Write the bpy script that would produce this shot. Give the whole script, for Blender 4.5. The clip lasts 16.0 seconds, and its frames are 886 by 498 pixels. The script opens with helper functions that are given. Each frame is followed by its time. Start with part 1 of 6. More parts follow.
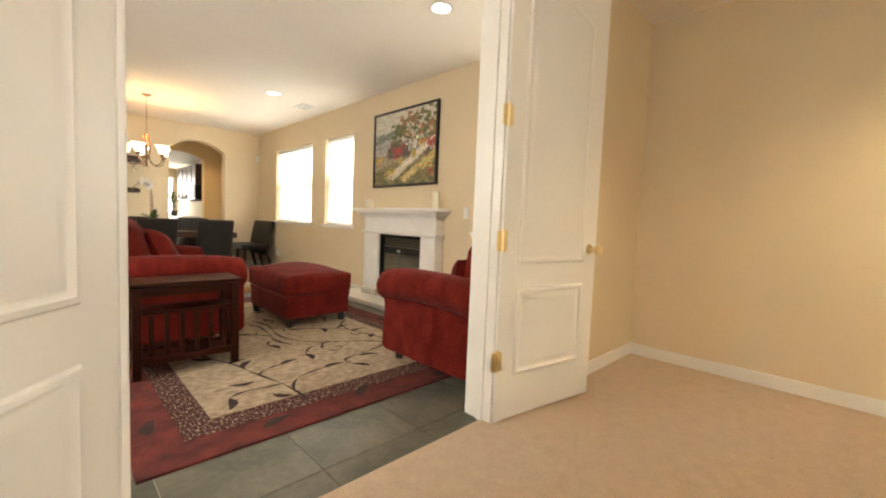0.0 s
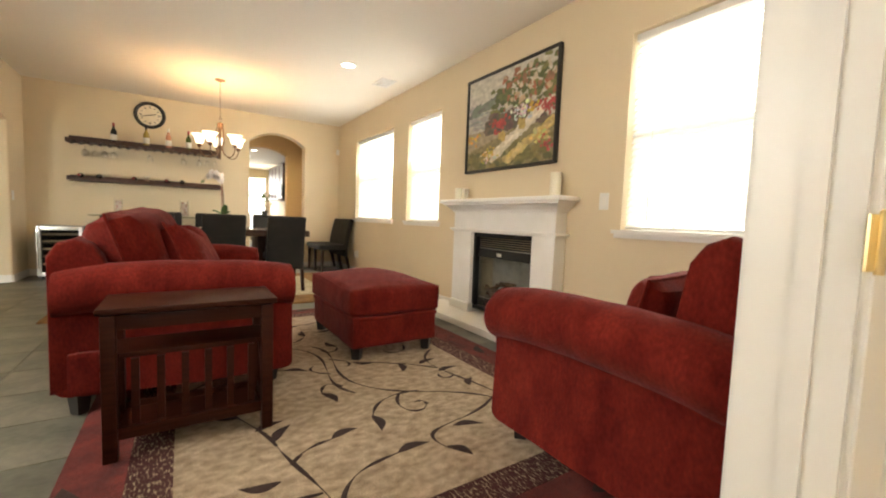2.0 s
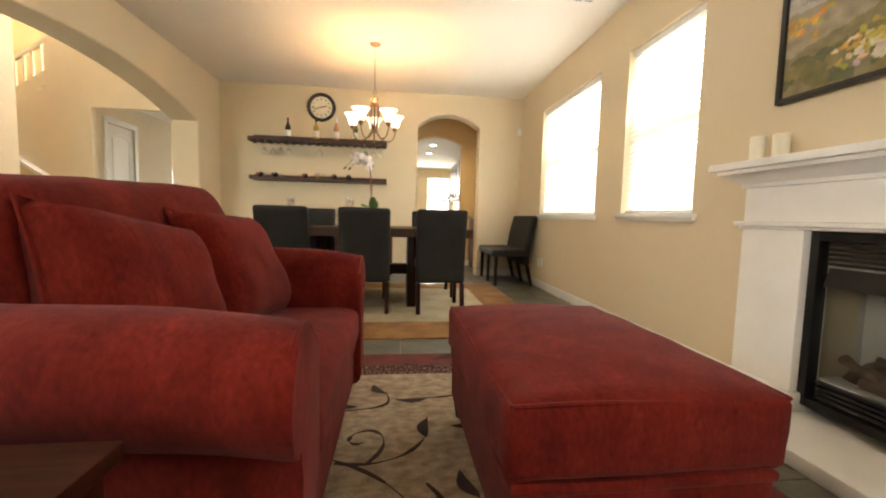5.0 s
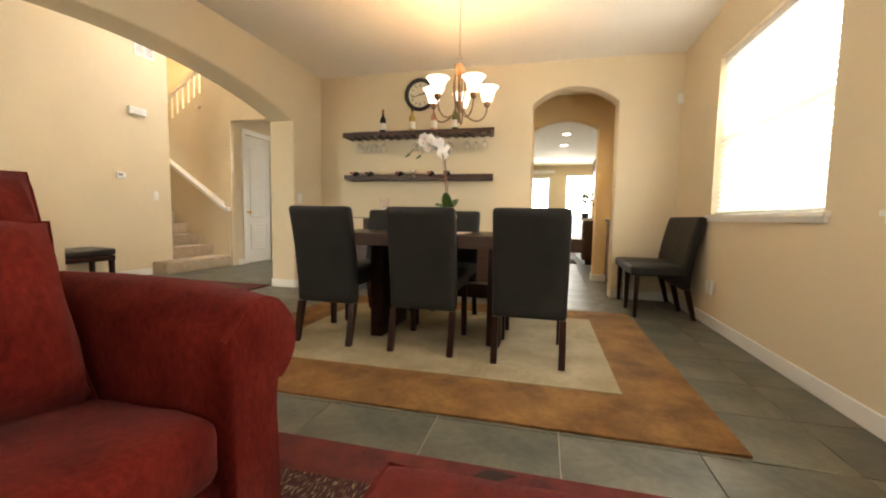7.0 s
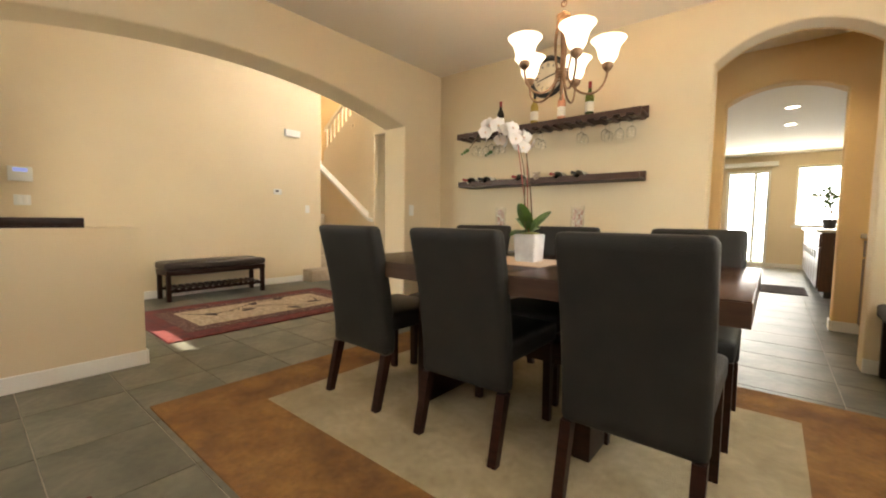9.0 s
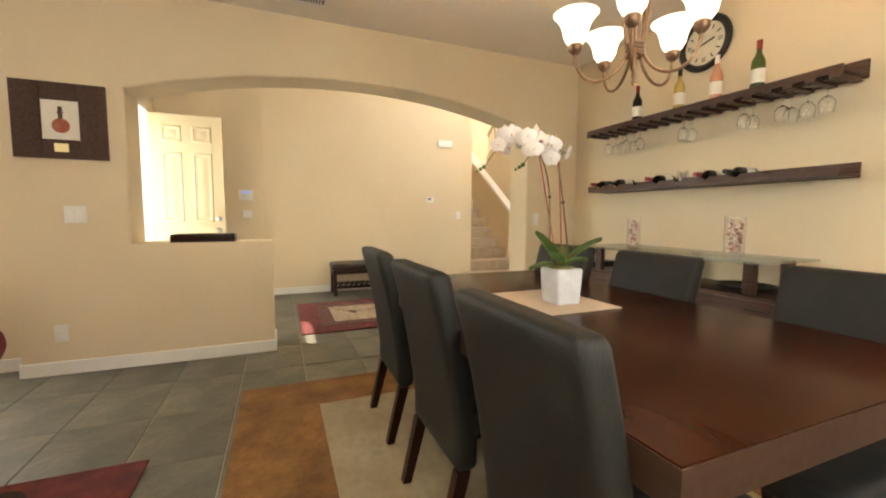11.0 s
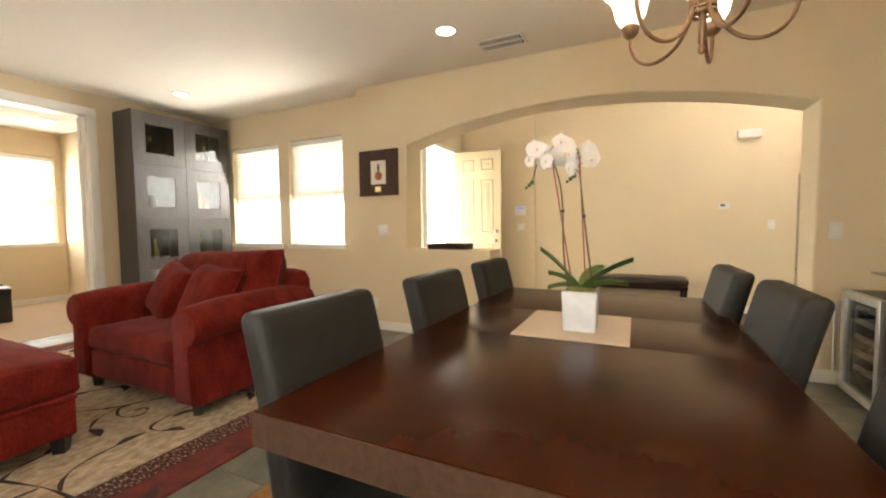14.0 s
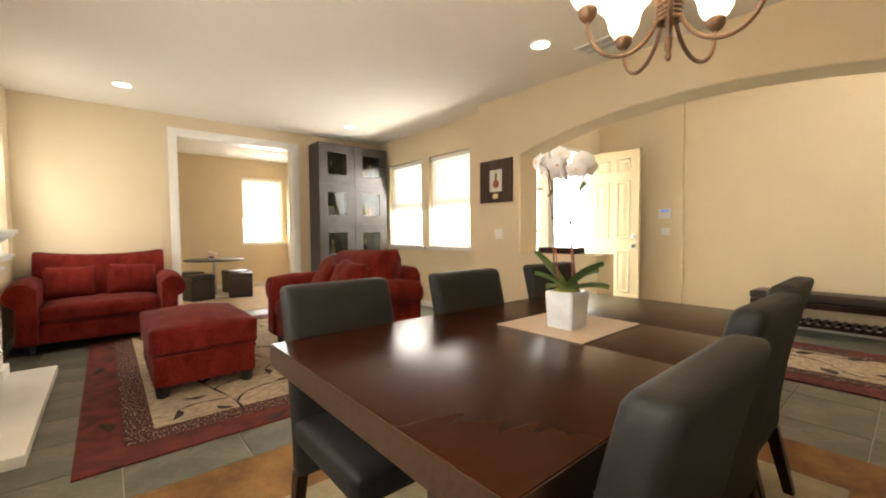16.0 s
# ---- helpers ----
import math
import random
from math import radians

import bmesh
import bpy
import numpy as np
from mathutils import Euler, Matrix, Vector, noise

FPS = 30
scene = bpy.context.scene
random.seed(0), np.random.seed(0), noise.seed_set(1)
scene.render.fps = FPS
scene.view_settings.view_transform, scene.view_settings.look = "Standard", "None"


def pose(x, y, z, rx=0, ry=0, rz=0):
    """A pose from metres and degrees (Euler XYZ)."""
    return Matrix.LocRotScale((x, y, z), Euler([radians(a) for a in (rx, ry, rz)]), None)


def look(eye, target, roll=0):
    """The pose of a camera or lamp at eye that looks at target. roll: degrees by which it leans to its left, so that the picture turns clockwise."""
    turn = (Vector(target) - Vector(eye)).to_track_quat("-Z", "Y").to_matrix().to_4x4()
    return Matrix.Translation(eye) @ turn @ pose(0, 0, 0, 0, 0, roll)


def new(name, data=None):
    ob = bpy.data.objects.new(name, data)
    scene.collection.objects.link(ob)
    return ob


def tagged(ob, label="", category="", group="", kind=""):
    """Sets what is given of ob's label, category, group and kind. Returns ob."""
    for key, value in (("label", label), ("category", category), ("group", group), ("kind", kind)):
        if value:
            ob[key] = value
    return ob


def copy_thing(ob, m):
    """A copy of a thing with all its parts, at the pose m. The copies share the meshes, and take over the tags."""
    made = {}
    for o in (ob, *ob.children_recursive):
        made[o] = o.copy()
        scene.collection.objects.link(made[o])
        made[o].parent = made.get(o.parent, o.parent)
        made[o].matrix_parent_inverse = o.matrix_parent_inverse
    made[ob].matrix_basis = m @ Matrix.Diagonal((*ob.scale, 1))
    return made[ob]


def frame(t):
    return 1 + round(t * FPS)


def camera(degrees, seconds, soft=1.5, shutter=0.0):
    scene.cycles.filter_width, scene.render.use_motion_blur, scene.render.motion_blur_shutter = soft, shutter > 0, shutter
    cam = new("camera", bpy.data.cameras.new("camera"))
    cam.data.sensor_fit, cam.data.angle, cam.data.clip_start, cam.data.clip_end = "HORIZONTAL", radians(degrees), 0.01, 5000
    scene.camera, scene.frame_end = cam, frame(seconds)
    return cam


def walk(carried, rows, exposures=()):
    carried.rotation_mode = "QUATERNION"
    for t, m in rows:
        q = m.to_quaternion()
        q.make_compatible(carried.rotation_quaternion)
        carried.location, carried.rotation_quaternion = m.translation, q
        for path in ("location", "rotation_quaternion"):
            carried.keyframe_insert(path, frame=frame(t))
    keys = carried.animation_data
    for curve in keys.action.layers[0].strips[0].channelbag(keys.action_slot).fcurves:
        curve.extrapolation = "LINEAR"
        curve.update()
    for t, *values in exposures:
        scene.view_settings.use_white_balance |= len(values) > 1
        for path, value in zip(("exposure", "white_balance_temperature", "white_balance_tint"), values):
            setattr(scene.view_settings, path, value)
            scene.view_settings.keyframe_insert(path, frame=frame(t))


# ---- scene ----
cam = camera(95.7, 16.0, soft=2.0)
METRES, EYE, TILT, LEAN, TURN = 8.87, 1.1, 0.0, 0.0, -44.3
PATH = [
    (0, (0.485, 0.941, 1.029), (1.886, 2.363, 0.898), 2.3),
    (0.5, (0.644, 1.217, 1.009), (1.973, 2.705, 0.873), 2.2),
    (1, (0.81, 1.477, 1.0), (2.064, 3.029, 0.861), 2.2),
    (1.5, (0.963, 1.742, 0.968), (2.142, 3.352, 0.831), 2.2),
    (2, (1.074, 1.987, 0.962), (2.163, 3.658, 0.82), 2.1),
    (2.5, (1.192, 2.249, 0.936), (2.181, 3.981, 0.792), 2.2),
    (3, (1.297, 2.511, 0.905), (2.172, 4.304, 0.762), 2.1),
    (3.5, (1.414, 2.782, 0.878), (2.148, 4.636, 0.735), 2.1),
    (4, (1.523, 3.058, 0.873), (2.089, 4.969, 0.718), 1.8),
    (6.5, (2.09, 4.515, 0.878), (1.809, 6.489, 0.719), 1.2),
    (7, (2.212, 4.778, 0.877), (1.728, 6.712, 0.722), 1.0),
    (7.5, (2.296, 5.033, 0.905), (1.596, 6.9, 0.751), 1.0),
    (8, (2.357, 5.316, 0.927), (1.458, 7.096, 0.776), 0.8),
    (8.5, (2.404, 5.605, 0.941), (1.317, 7.277, 0.8), 0.7),
    (11, (2.795, 6.692, 1.111), (0.948, 7.443, 0.946), 0.3),
    (11.5, (2.872, 6.883, 1.105), (0.939, 7.375, 0.958), 0.2),
    (12, (2.94, 7.079, 1.146), (0.961, 7.321, 0.992), -0.1),
    (12.5, (2.976, 7.282, 1.144), (0.981, 7.237, 1.004), -0.2),
    (13, (2.994, 7.503, 1.138), (1.033, 7.136, 1.008), -0.4),
    (13.5, (2.999, 7.725, 1.133), (1.116, 7.062, 1.015), -0.4),
    (14, (2.98, 7.897, 1.135), (1.181, 7.031, 1.024), -0.6),
    (14.5, (2.955, 8.07, 1.138), (1.254, 7.023, 1.033), -0.6),
    (15, (2.919, 8.253, 1.145), (1.354, 7.011, 1.043), -0.8),
    (15.5, (2.886, 8.422, 1.14), (1.463, 7.018, 1.049), -0.8),
    (16, (2.841, 8.583, 1.133), (1.555, 7.054, 1.049), -0.4),
]
walk(cam, [(t, look(eye, target, roll)) for t, eye, target, roll in PATH], [(0.0, 1.93, 6900, 10), (8.5, 1.93, 6900, 10), (11.0, 2.00, 6900, 10), (16.0, 2.00, 6900, 10)])

# ---- world and large lights ----
world = bpy.data.worlds.new("world")
scene.world = world
world.use_nodes = True
wn = world.node_tree.nodes
sky = wn.new("ShaderNodeTexSky")
sky.sky_type = "NISHITA"
sky.sun_disc = False
sky.sun_elevation = radians(46)
sky.sun_rotation = radians(215)
world.node_tree.links.new(sky.outputs[0], wn["Background"].inputs[0])
wn["Background"].inputs[1].default_value = 0.15

SUN_WAY = Vector((0.64, 0.84, -1.05))
sun = new("sun", bpy.data.lights.new("sun", "SUN"))
sun.data.energy, sun.data.angle, sun.data.color = 5.0, radians(0.5), (1.0, 0.94, 0.84)
sun.matrix_world = look((-6, -8, 12), Vector((-6, -8, 12)) + SUN_WAY)


def area_lamp(name, eye, target, sx, sy, watts, color=(1, 1, 1)):
    ob = new(name, bpy.data.lights.new(name, "AREA"))
    ob.data.shape, ob.data.size, ob.data.size_y = "RECTANGLE", sx, sy
    ob.data.energy, ob.data.color = watts, color
    ob.matrix_world = look(eye, target)
    return ob


def point_lamp(name, at, watts, radius, color):
    ob = new(name, bpy.data.lights.new(name, "POINT"))
    ob.data.energy, ob.data.shadow_soft_size, ob.data.color = watts, radius, color
    ob.location = at
    return ob


def spot_lamp(name, at, watts, color, size=120):
    ob = new(name, bpy.data.lights.new(name, "SPOT"))
    ob.data.energy, ob.data.color, ob.data.spot_size, ob.data.spot_blend = watts, color, radians(size), 0.8
    ob.data.shadow_soft_size = 0.06
    ob.location = at
    return ob


# ---- plan, in metres ----
XE, YN, XA, XA2, XW, YS, YS2, CZ = 3.60, 9.64, -0.70, -1.02, -0.89, 2.35, 2.18, 2.67
WARM, DAY = (1.0, 0.80, 0.52), (1.0, 0.98, 0.95)
K = 0.3
# daylight of the windows
WIN_E = [(7.25, 8.70), (5.99, 6.80), (2.62, 3.64)]
WIN_W = [(2.76, 3.65), (3.83, 4.71)]
for a, b in WIN_E:
    area_lamp("window_light_east", (XE + 0.0, (a + b) / 2, 1.6), (1.6, (a + b) / 2, 2.25), b - a - 0.06, 1.3, (17 if a > 7 else 22 if a > 5 else 12) * (b - a) * K, DAY)
for a, b in WIN_W:
    area_lamp("window_light_west", (XW - 0.0, (a + b) / 2, 1.6), (2, (a + b) / 2, 0.55), b - a - 0.06, 1.3, 43 * (b - a) * K, DAY)
area_lamp("window_light_office", (0.24, -0.47, 1.6), (0.4, 1, 1.45), 0.76, 1.3, 30 * K, DAY)
# fill lamp added under the high ceiling over the stairs; no window there
area_lamp("stair_fill_light", (-4.4, 10.05, 5.1), (-4.4, 10.06, 0), 1.4, 0.8, 40 * K, DAY)
# fill lamp added to brighten the foyer, set in an invented high opening
area_lamp("foyer_fill_light", (XA2 - 0.01, 10.75, 4.2), (-3.0, 9.3, 1.3), 1.6, 1.1, 310 * K, DAY)
area_lamp("entry_door_light", (-2.36, 5.20, 1.2), (-2.5, 8.0, 1.3), 0.85, 2.0, 13 * K, DAY)
area_lamp("kitchen_light", (2.2, 17.2, 1.4), (2.4, 12, 1.2), 2.6, 1.8, 80 * K, DAY)
area_lamp("family_room_light", (-2.4, 17.2, 1.5), (-2.4, 12, 1.2), 2.0, 1.4, 60 * K, DAY)

# ---- materials ----


def mat(name, c1, c2=None, scale=6.0, rough=0.6, metal=0.0, bump=0.0, bscale=60.0, stretch=(1, 1, 1), sheen=0.0, coat=0.0, vary=0.0, detail=4.0, spec=0.5, fine=0.0):
    m = bpy.data.materials.new(name)
    m.use_nodes = True
    t = m.node_tree
    bs = t.nodes["Principled BSDF"]
    bs.inputs["Roughness"].default_value, bs.inputs["Metallic"].default_value = rough, metal
    bs.inputs["Base Color"].default_value = (*c1, 1)
    bs.inputs["Specular IOR Level"].default_value = spec
    if sheen:
        bs.inputs["Sheen Weight"].default_value, bs.inputs["Sheen Roughness"].default_value = sheen, 0.4
        bs.inputs["Sheen Tint"].default_value = (*[min(1, 0.35 + c * 2) for c in c1], 1)
    if coat:
        bs.inputs["Coat Weight"].default_value, bs.inputs["Coat Roughness"].default_value = coat, 0.12
    tc = t.nodes.new("ShaderNodeTexCoord")
    mp = t.nodes.new("ShaderNodeMapping")
    mp.inputs["Scale"].default_value = stretch
    t.links.new(tc.outputs["Object"], mp.inputs[0])
    if c2:
        nz = t.nodes.new("ShaderNodeTexNoise")
        nz.inputs["Scale"].default_value, nz.inputs["Detail"].default_value = scale, detail
        t.links.new(mp.outputs[0], nz.inputs["Vector"])
        rp = t.nodes.new("ShaderNodeValToRGB")
        rp.color_ramp.elements[0].position, rp.color_ramp.elements[1].position = 0.32, 0.68
        rp.color_ramp.elements[0].color, rp.color_ramp.elements[1].color = (*c1, 1), (*c2, 1)
        t.links.new(nz.outputs["Fac"], rp.inputs[0])
        last = rp.outputs[0]
        if fine:
            n2 = t.nodes.new("ShaderNodeTexNoise")
            n2.inputs["Scale"].default_value, n2.inputs["Detail"].default_value = scale * 9, 3
            t.links.new(mp.outputs[0], n2.inputs["Vector"])
            mx = t.nodes.new("ShaderNodeMix")
            mx.data_type, mx.blend_type = "RGBA", "OVERLAY"
            mx.inputs[0].default_value = fine
            t.links.new(last, mx.inputs[6])
            t.links.new(n2.outputs["Fac"], mx.inputs[7])
            last = mx.outputs[2]
        if vary:
            oi = t.nodes.new("ShaderNodeObjectInfo")
            hs = t.nodes.new("ShaderNodeHueSaturation")
            mr = t.nodes.new("ShaderNodeMapRange")
            mr.inputs["To Min"].default_value, mr.inputs["To Max"].default_value = 1 - vary, 1 + vary
            t.links.new(oi.outputs["Random"], mr.inputs["Value"])
            t.links.new(mr.outputs[0], hs.inputs["Value"])
            t.links.new(last, hs.inputs["Color"])
            last = hs.outputs[0]
        t.links.new(last, bs.inputs["Base Color"])
    if bump:
        nb = t.nodes.new("ShaderNodeTexNoise")
        nb.inputs["Scale"].default_value, nb.inputs["Detail"].default_value = bscale, 3
        t.links.new(mp.outputs[0], nb.inputs["Vector"])
        bp = t.nodes.new("ShaderNodeBump")
        bp.inputs["Strength"].default_value, bp.inputs["Distance"].default_value = bump, 0.01
        t.links.new(nb.outputs["Fac"], bp.inputs["Height"])
        t.links.new(bp.outputs[0], bs.inputs["Normal"])
    return m


def glow(name, color, strength):
    m = mat(name, color)
    bs = m.node_tree.nodes["Principled BSDF"]
    bs.inputs["Emission Color"].default_value, bs.inputs["Emission Strength"].default_value = (*color, 1), strength
    return m


def glass(name, color=(1, 1, 1), rough=0.0, ior=1.45):
    m = mat(name, color, rough=rough)
    bs = m.node_tree.nodes["Principled BSDF"]
    bs.inputs["Transmission Weight"].default_value, bs.inputs["IOR"].default_value = 1.0, ior
    return m


def see_through(name, tint=(1, 1, 1)):
    """A thin pane: clear, with a faint mirror."""
    m = bpy.data.materials.new(name)
    m.use_nodes = True
    t = m.node_tree
    t.nodes.remove(t.nodes["Principled BSDF"])
    a, b, mx, fr = (t.nodes.new(n) for n in ("ShaderNodeBsdfTransparent", "ShaderNodeBsdfGlossy", "ShaderNodeMixShader", "ShaderNodeLayerWeight"))
    fr.inputs["Blend"].default_value = 0.12
    a.inputs[0].default_value = (*tint, 1)
    b.inputs["Roughness"].default_value = 0.02
    t.links.new(fr.outputs["Facing"], mx.inputs[0])
    t.links.new(a.outputs[0], mx.inputs[1])
    t.links.new(b.outputs[0], mx.inputs[2])
    t.links.new(mx.outputs[0], t.nodes["Material Output"].inputs[0])
    return m


WALL = mat("wall_paint", (0.71, 0.59, 0.405), (0.74, 0.62, 0.43), 1.3, 0.75, bump=0.10, bscale=90, spec=0.3)
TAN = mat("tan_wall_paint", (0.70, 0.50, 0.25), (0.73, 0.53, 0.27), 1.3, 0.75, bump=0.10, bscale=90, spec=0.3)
CEIL = mat("ceiling_paint", (0.82, 0.77, 0.68), (0.84, 0.79, 0.70), 1.0, 0.85, bump=0.15, bscale=70, spec=0.2)
WHITE = mat("white_trim_paint", (0.80, 0.78, 0.73), (0.83, 0.81, 0.76), 3, 0.32, bump=0.02, bscale=30)
DOORW = mat("white_door_paint", (0.78, 0.76, 0.71), (0.81, 0.79, 0.74), 3, 0.38, bump=0.03, bscale=60)
STONE = mat("white_cast_stone", (0.82, 0.80, 0.75), (0.87, 0.85, 0.81), 5, 0.55, bump=0.06, bscale=40)
CARPET = mat("beige_carpet", (0.62, 0.45, 0.30), (0.68, 0.51, 0.35), 14, 0.95, bump=0.9, bscale=420, sheen=0.3, fine=0.3)
GROUT = mat("grout", (0.34, 0.31, 0.25), (0.42, 0.38, 0.31), 8, 0.85, bump=0.2)
SLATE = mat("green_grey_slate_tile", (0.070, 0.072, 0.054), (0.160, 0.150, 0.112), 3.2, 0.42, bump=0.22, bscale=16, vary=0.13, detail=8, fine=0.35, spec=0.4)
RED = mat("red_chenille", (0.092, 0.0070, 0.0048), (0.162, 0.0160, 0.0107), 8, 0.95, bump=0.32, bscale=420, sheen=0.18, detail=9, fine=0.55, spec=0.1, stretch=(1.3, 1.3, 0.7))
ESPRESSO = mat("espresso_wood", (0.014, 0.0045, 0.0024), (0.028, 0.0092, 0.0048), 5, 0.34, bump=0.05, bscale=30, stretch=(1, 14, 14), spec=0.18)
MAHOG = mat("mahogany_veneer", (0.0215, 0.0041, 0.0010), (0.0295, 0.0057, 0.0014), 3.0, 0.27, stretch=(1.2, 9, 9), detail=4, spec=0.13)
# table edge wood, its colour lightened in place of reflected rug light
EDGELIT = mat("table_edge_paled", (0.040, 0.020, 0.012), (0.064, 0.034, 0.021), 4.0, 0.34, bump=0.03, bscale=25, stretch=(1.2, 16, 16), detail=6, spec=0.3)
CHERRYD = mat("dark_cherry_wood", (0.022, 0.0046, 0.0020), (0.042, 0.0100, 0.0042), 5, 0.40, bump=0.05, bscale=30, stretch=(1, 14, 14), spec=0.14)
MAHOG.node_tree.nodes["Principled BSDF"].inputs["Specular Tint"].default_value = (1.0, 0.74, 0.52, 1)
SHELFW = mat("walnut_stained_wood", (0.052, 0.025, 0.017), (0.084, 0.042, 0.028), 5, 0.42, bump=0.05, bscale=30, stretch=(1, 14, 14), spec=0.3)
BLACKW = mat("black_stained_wood", (0.012, 0.011, 0.010), (0.022, 0.020, 0.018), 4, 0.36, bump=0.04, stretch=(8, 8, 1))
CABW = mat("grey_brown_cabinet", (0.040, 0.034, 0.030), (0.060, 0.051, 0.045), 4, 0.40, bump=0.03, stretch=(8, 8, 1))
LEATHER = mat("charcoal_leather", (0.0105, 0.0098, 0.0085), (0.0165, 0.0152, 0.0128), 7, 0.57, bump=0.14, bscale=230, spec=0.3)
DKLEATHER = mat("dark_brown_leather", (0.018, 0.012, 0.010), (0.032, 0.021, 0.016), 7, 0.36, bump=0.2, bscale=150)
BRASS = mat("brass", (0.84, 0.68, 0.36), (0.90, 0.76, 0.44), 12, 0.36, 1.0)
BRONZE = mat("rubbed_bronze", (0.20, 0.115, 0.065), (0.30, 0.18, 0.11), 18, 0.42, 0.75, bump=0.08)
STEEL = mat("brushed_steel", (0.55, 0.55, 0.54), (0.62, 0.62, 0.61), 20, 0.32, 1.0)
BLACKM = mat("black_metal", (0.010, 0.010, 0.010), (0.018, 0.018, 0.018), 10, 0.38, 0.4)
PLASTIC = mat("white_plastic", (0.78, 0.77, 0.73), rough=0.4)
WAX = mat("ivory_wax", (0.80, 0.74, 0.58), (0.83, 0.78, 0.63), 9, 0.55)
MARBLE = mat("white_marble", (0.66, 0.66, 0.66), (0.50, 0.50, 0.52), 14, 0.22, detail=9)
SLAT = mat("white_blind_slat", (0.86, 0.86, 0.84), (0.88, 0.88, 0.86), 5, 0.5)
st = SLAT.node_tree
tr, ms = st.nodes.new("ShaderNodeBsdfTranslucent"), st.nodes.new("ShaderNodeMixShader")
tr.inputs[0].default_value, ms.inputs[0].default_value = (0.95, 0.95, 0.93, 1), 0.55
st.links.new(st.nodes["Principled BSDF"].outputs[0], ms.inputs[1])
st.links.new(tr.outputs[0], ms.inputs[2])
st.links.new(ms.outputs[0], st.nodes["Material Output"].inputs[0])
PANE = see_through("window_glass")
CABGLASS = see_through("cabinet_glass", (0.75, 0.77, 0.76))
TOPGLASS = see_through("smoked_glass_top", (0.72, 0.76, 0.73))
CLEAR = glass("clear_glass")
SKYGLOW = glow("bright_outdoors", (0.98, 1.0, 1.0), 1.4)
CANGLOW = glow("lamp_lens", (1.0, 0.90, 0.72), 5.0)
SHADEGLOW = glow("frosted_glass_shade", (1.0, 0.88, 0.68), 0.72)
RUGRED = mat("rug_red_pile", (0.066, 0.0075, 0.0060), (0.180, 0.022, 0.015), 9, 0.95, bump=0.8, bscale=330, sheen=0.06, detail=8, fine=0.5)
RUGCREAM = mat("rug_cream_pile", (0.285, 0.202, 0.120), (0.57, 0.44, 0.29), 13, 0.95, bump=0.8, bscale=330, stretch=(1.6, 2.4, 1), sheen=0.15, detail=10, fine=0.9)
RUGBAND = mat("rug_dashed_band", (0.070, 0.012, 0.010), (0.44, 0.32, 0.21), 1.0, 0.95, bump=0.8, bscale=330, stretch=(120, 34, 1), detail=3)
rb = [n for n in RUGBAND.node_tree.nodes if n.type == "VALTORGB"][0].color_ramp
rb.elements[0].position, rb.elements[1].position = 0.52, 0.66
RUGVINE = mat("rug_brown_pile", (0.030, 0.014, 0.010), (0.050, 0.022, 0.016), 12, 0.95, bump=0.8, bscale=330)
RUGRUST = mat("rust_shag", (0.145, 0.060, 0.011), (0.315, 0.150, 0.032), 4.5, 0.95, bump=1.0, bscale=260, sheen=0.12, detail=7, fine=0.45)
RUGSAND = mat("sand_shag", (0.30, 0.235, 0.125), (0.45, 0.365, 0.22), 3.5, 0.95, bump=1.0, bscale=260, sheen=0.3, detail=7, fine=0.3)
LINEN = mat("placemat_linen", (0.47, 0.36, 0.26), (0.60, 0.48, 0.36), 60, 0.9, bump=0.4, bscale=500, stretch=(1, 8, 1))
LEAF = mat("orchid_leaf", (0.050, 0.105, 0.018), (0.095, 0.175, 0.035), 8, 0.38)
STEM = mat("orchid_stem", (0.09, 0.12, 0.04), (0.17, 0.05, 0.03), 9, 0.5)
STAKE = mat("red_stake", (0.33, 0.05, 0.03), rough=0.5)
PETAL = mat("orchid_petal", (0.78, 0.70, 0.66), (0.84, 0.80, 0.74), 30, 0.55)
PETALC = mat("orchid_centre", (0.76, 0.46, 0.42), (0.78, 0.66, 0.34), 60, 0.5)
MOSS = mat("moss", (0.12, 0.13, 0.03), (0.24, 0.2, 0.06), 40, 0.95, bump=0.9, bscale=120)
GREENB = glass("green_bottle_glass", (0.18, 0.30, 0.10), 0.02)
DARKB = mat("dark_bottle_glass", (0.006, 0.008, 0.006), rough=0.08)
GOLDB = mat("golden_wine_bottle", (0.42, 0.30, 0.07), (0.5, 0.38, 0.1), 6, 0.12, coat=0.5)
PINKB = mat("rose_wine_bottle", (0.62, 0.27, 0.16), (0.7, 0.33, 0.2), 6, 0.12, coat=0.5)
PAPER = mat("paper_label", (0.74, 0.70, 0.60), (0.8, 0.77, 0.68), 20, 0.8)
REDFOIL = mat("red_foil", (0.30, 0.02, 0.02), rough=0.3)
GOLDFOIL = mat("gold_foil", (0.60, 0.45, 0.16), rough=0.3, metal=0.8)
# firebox colour lightened to stand for the room mirrored in its glass
LININGLIT = mat("firebox_lining_paled", (0.55, 0.51, 0.44), (0.72, 0.68, 0.60), 5, 0.9, bump=0.3, bscale=25)
LOG = mat("ceramic_log", (0.07, 0.042, 0.028), (0.25, 0.17, 0.11), 9, 0.9, bump=0.6, bscale=30)
ENTRYP = mat("cream_entry_door", (0.66, 0.56, 0.36), (0.69, 0.59, 0.39), 3, 0.4, bump=0.03)
STAIRC = mat("stair_carpet", (0.46, 0.36, 0.25), (0.54, 0.43, 0.31), 12, 0.95, bump=0.8, bscale=350)
GRASS = mat("lawn", (0.05, 0.09, 0.03), (0.11, 0.15, 0.05), 4, 0.95)
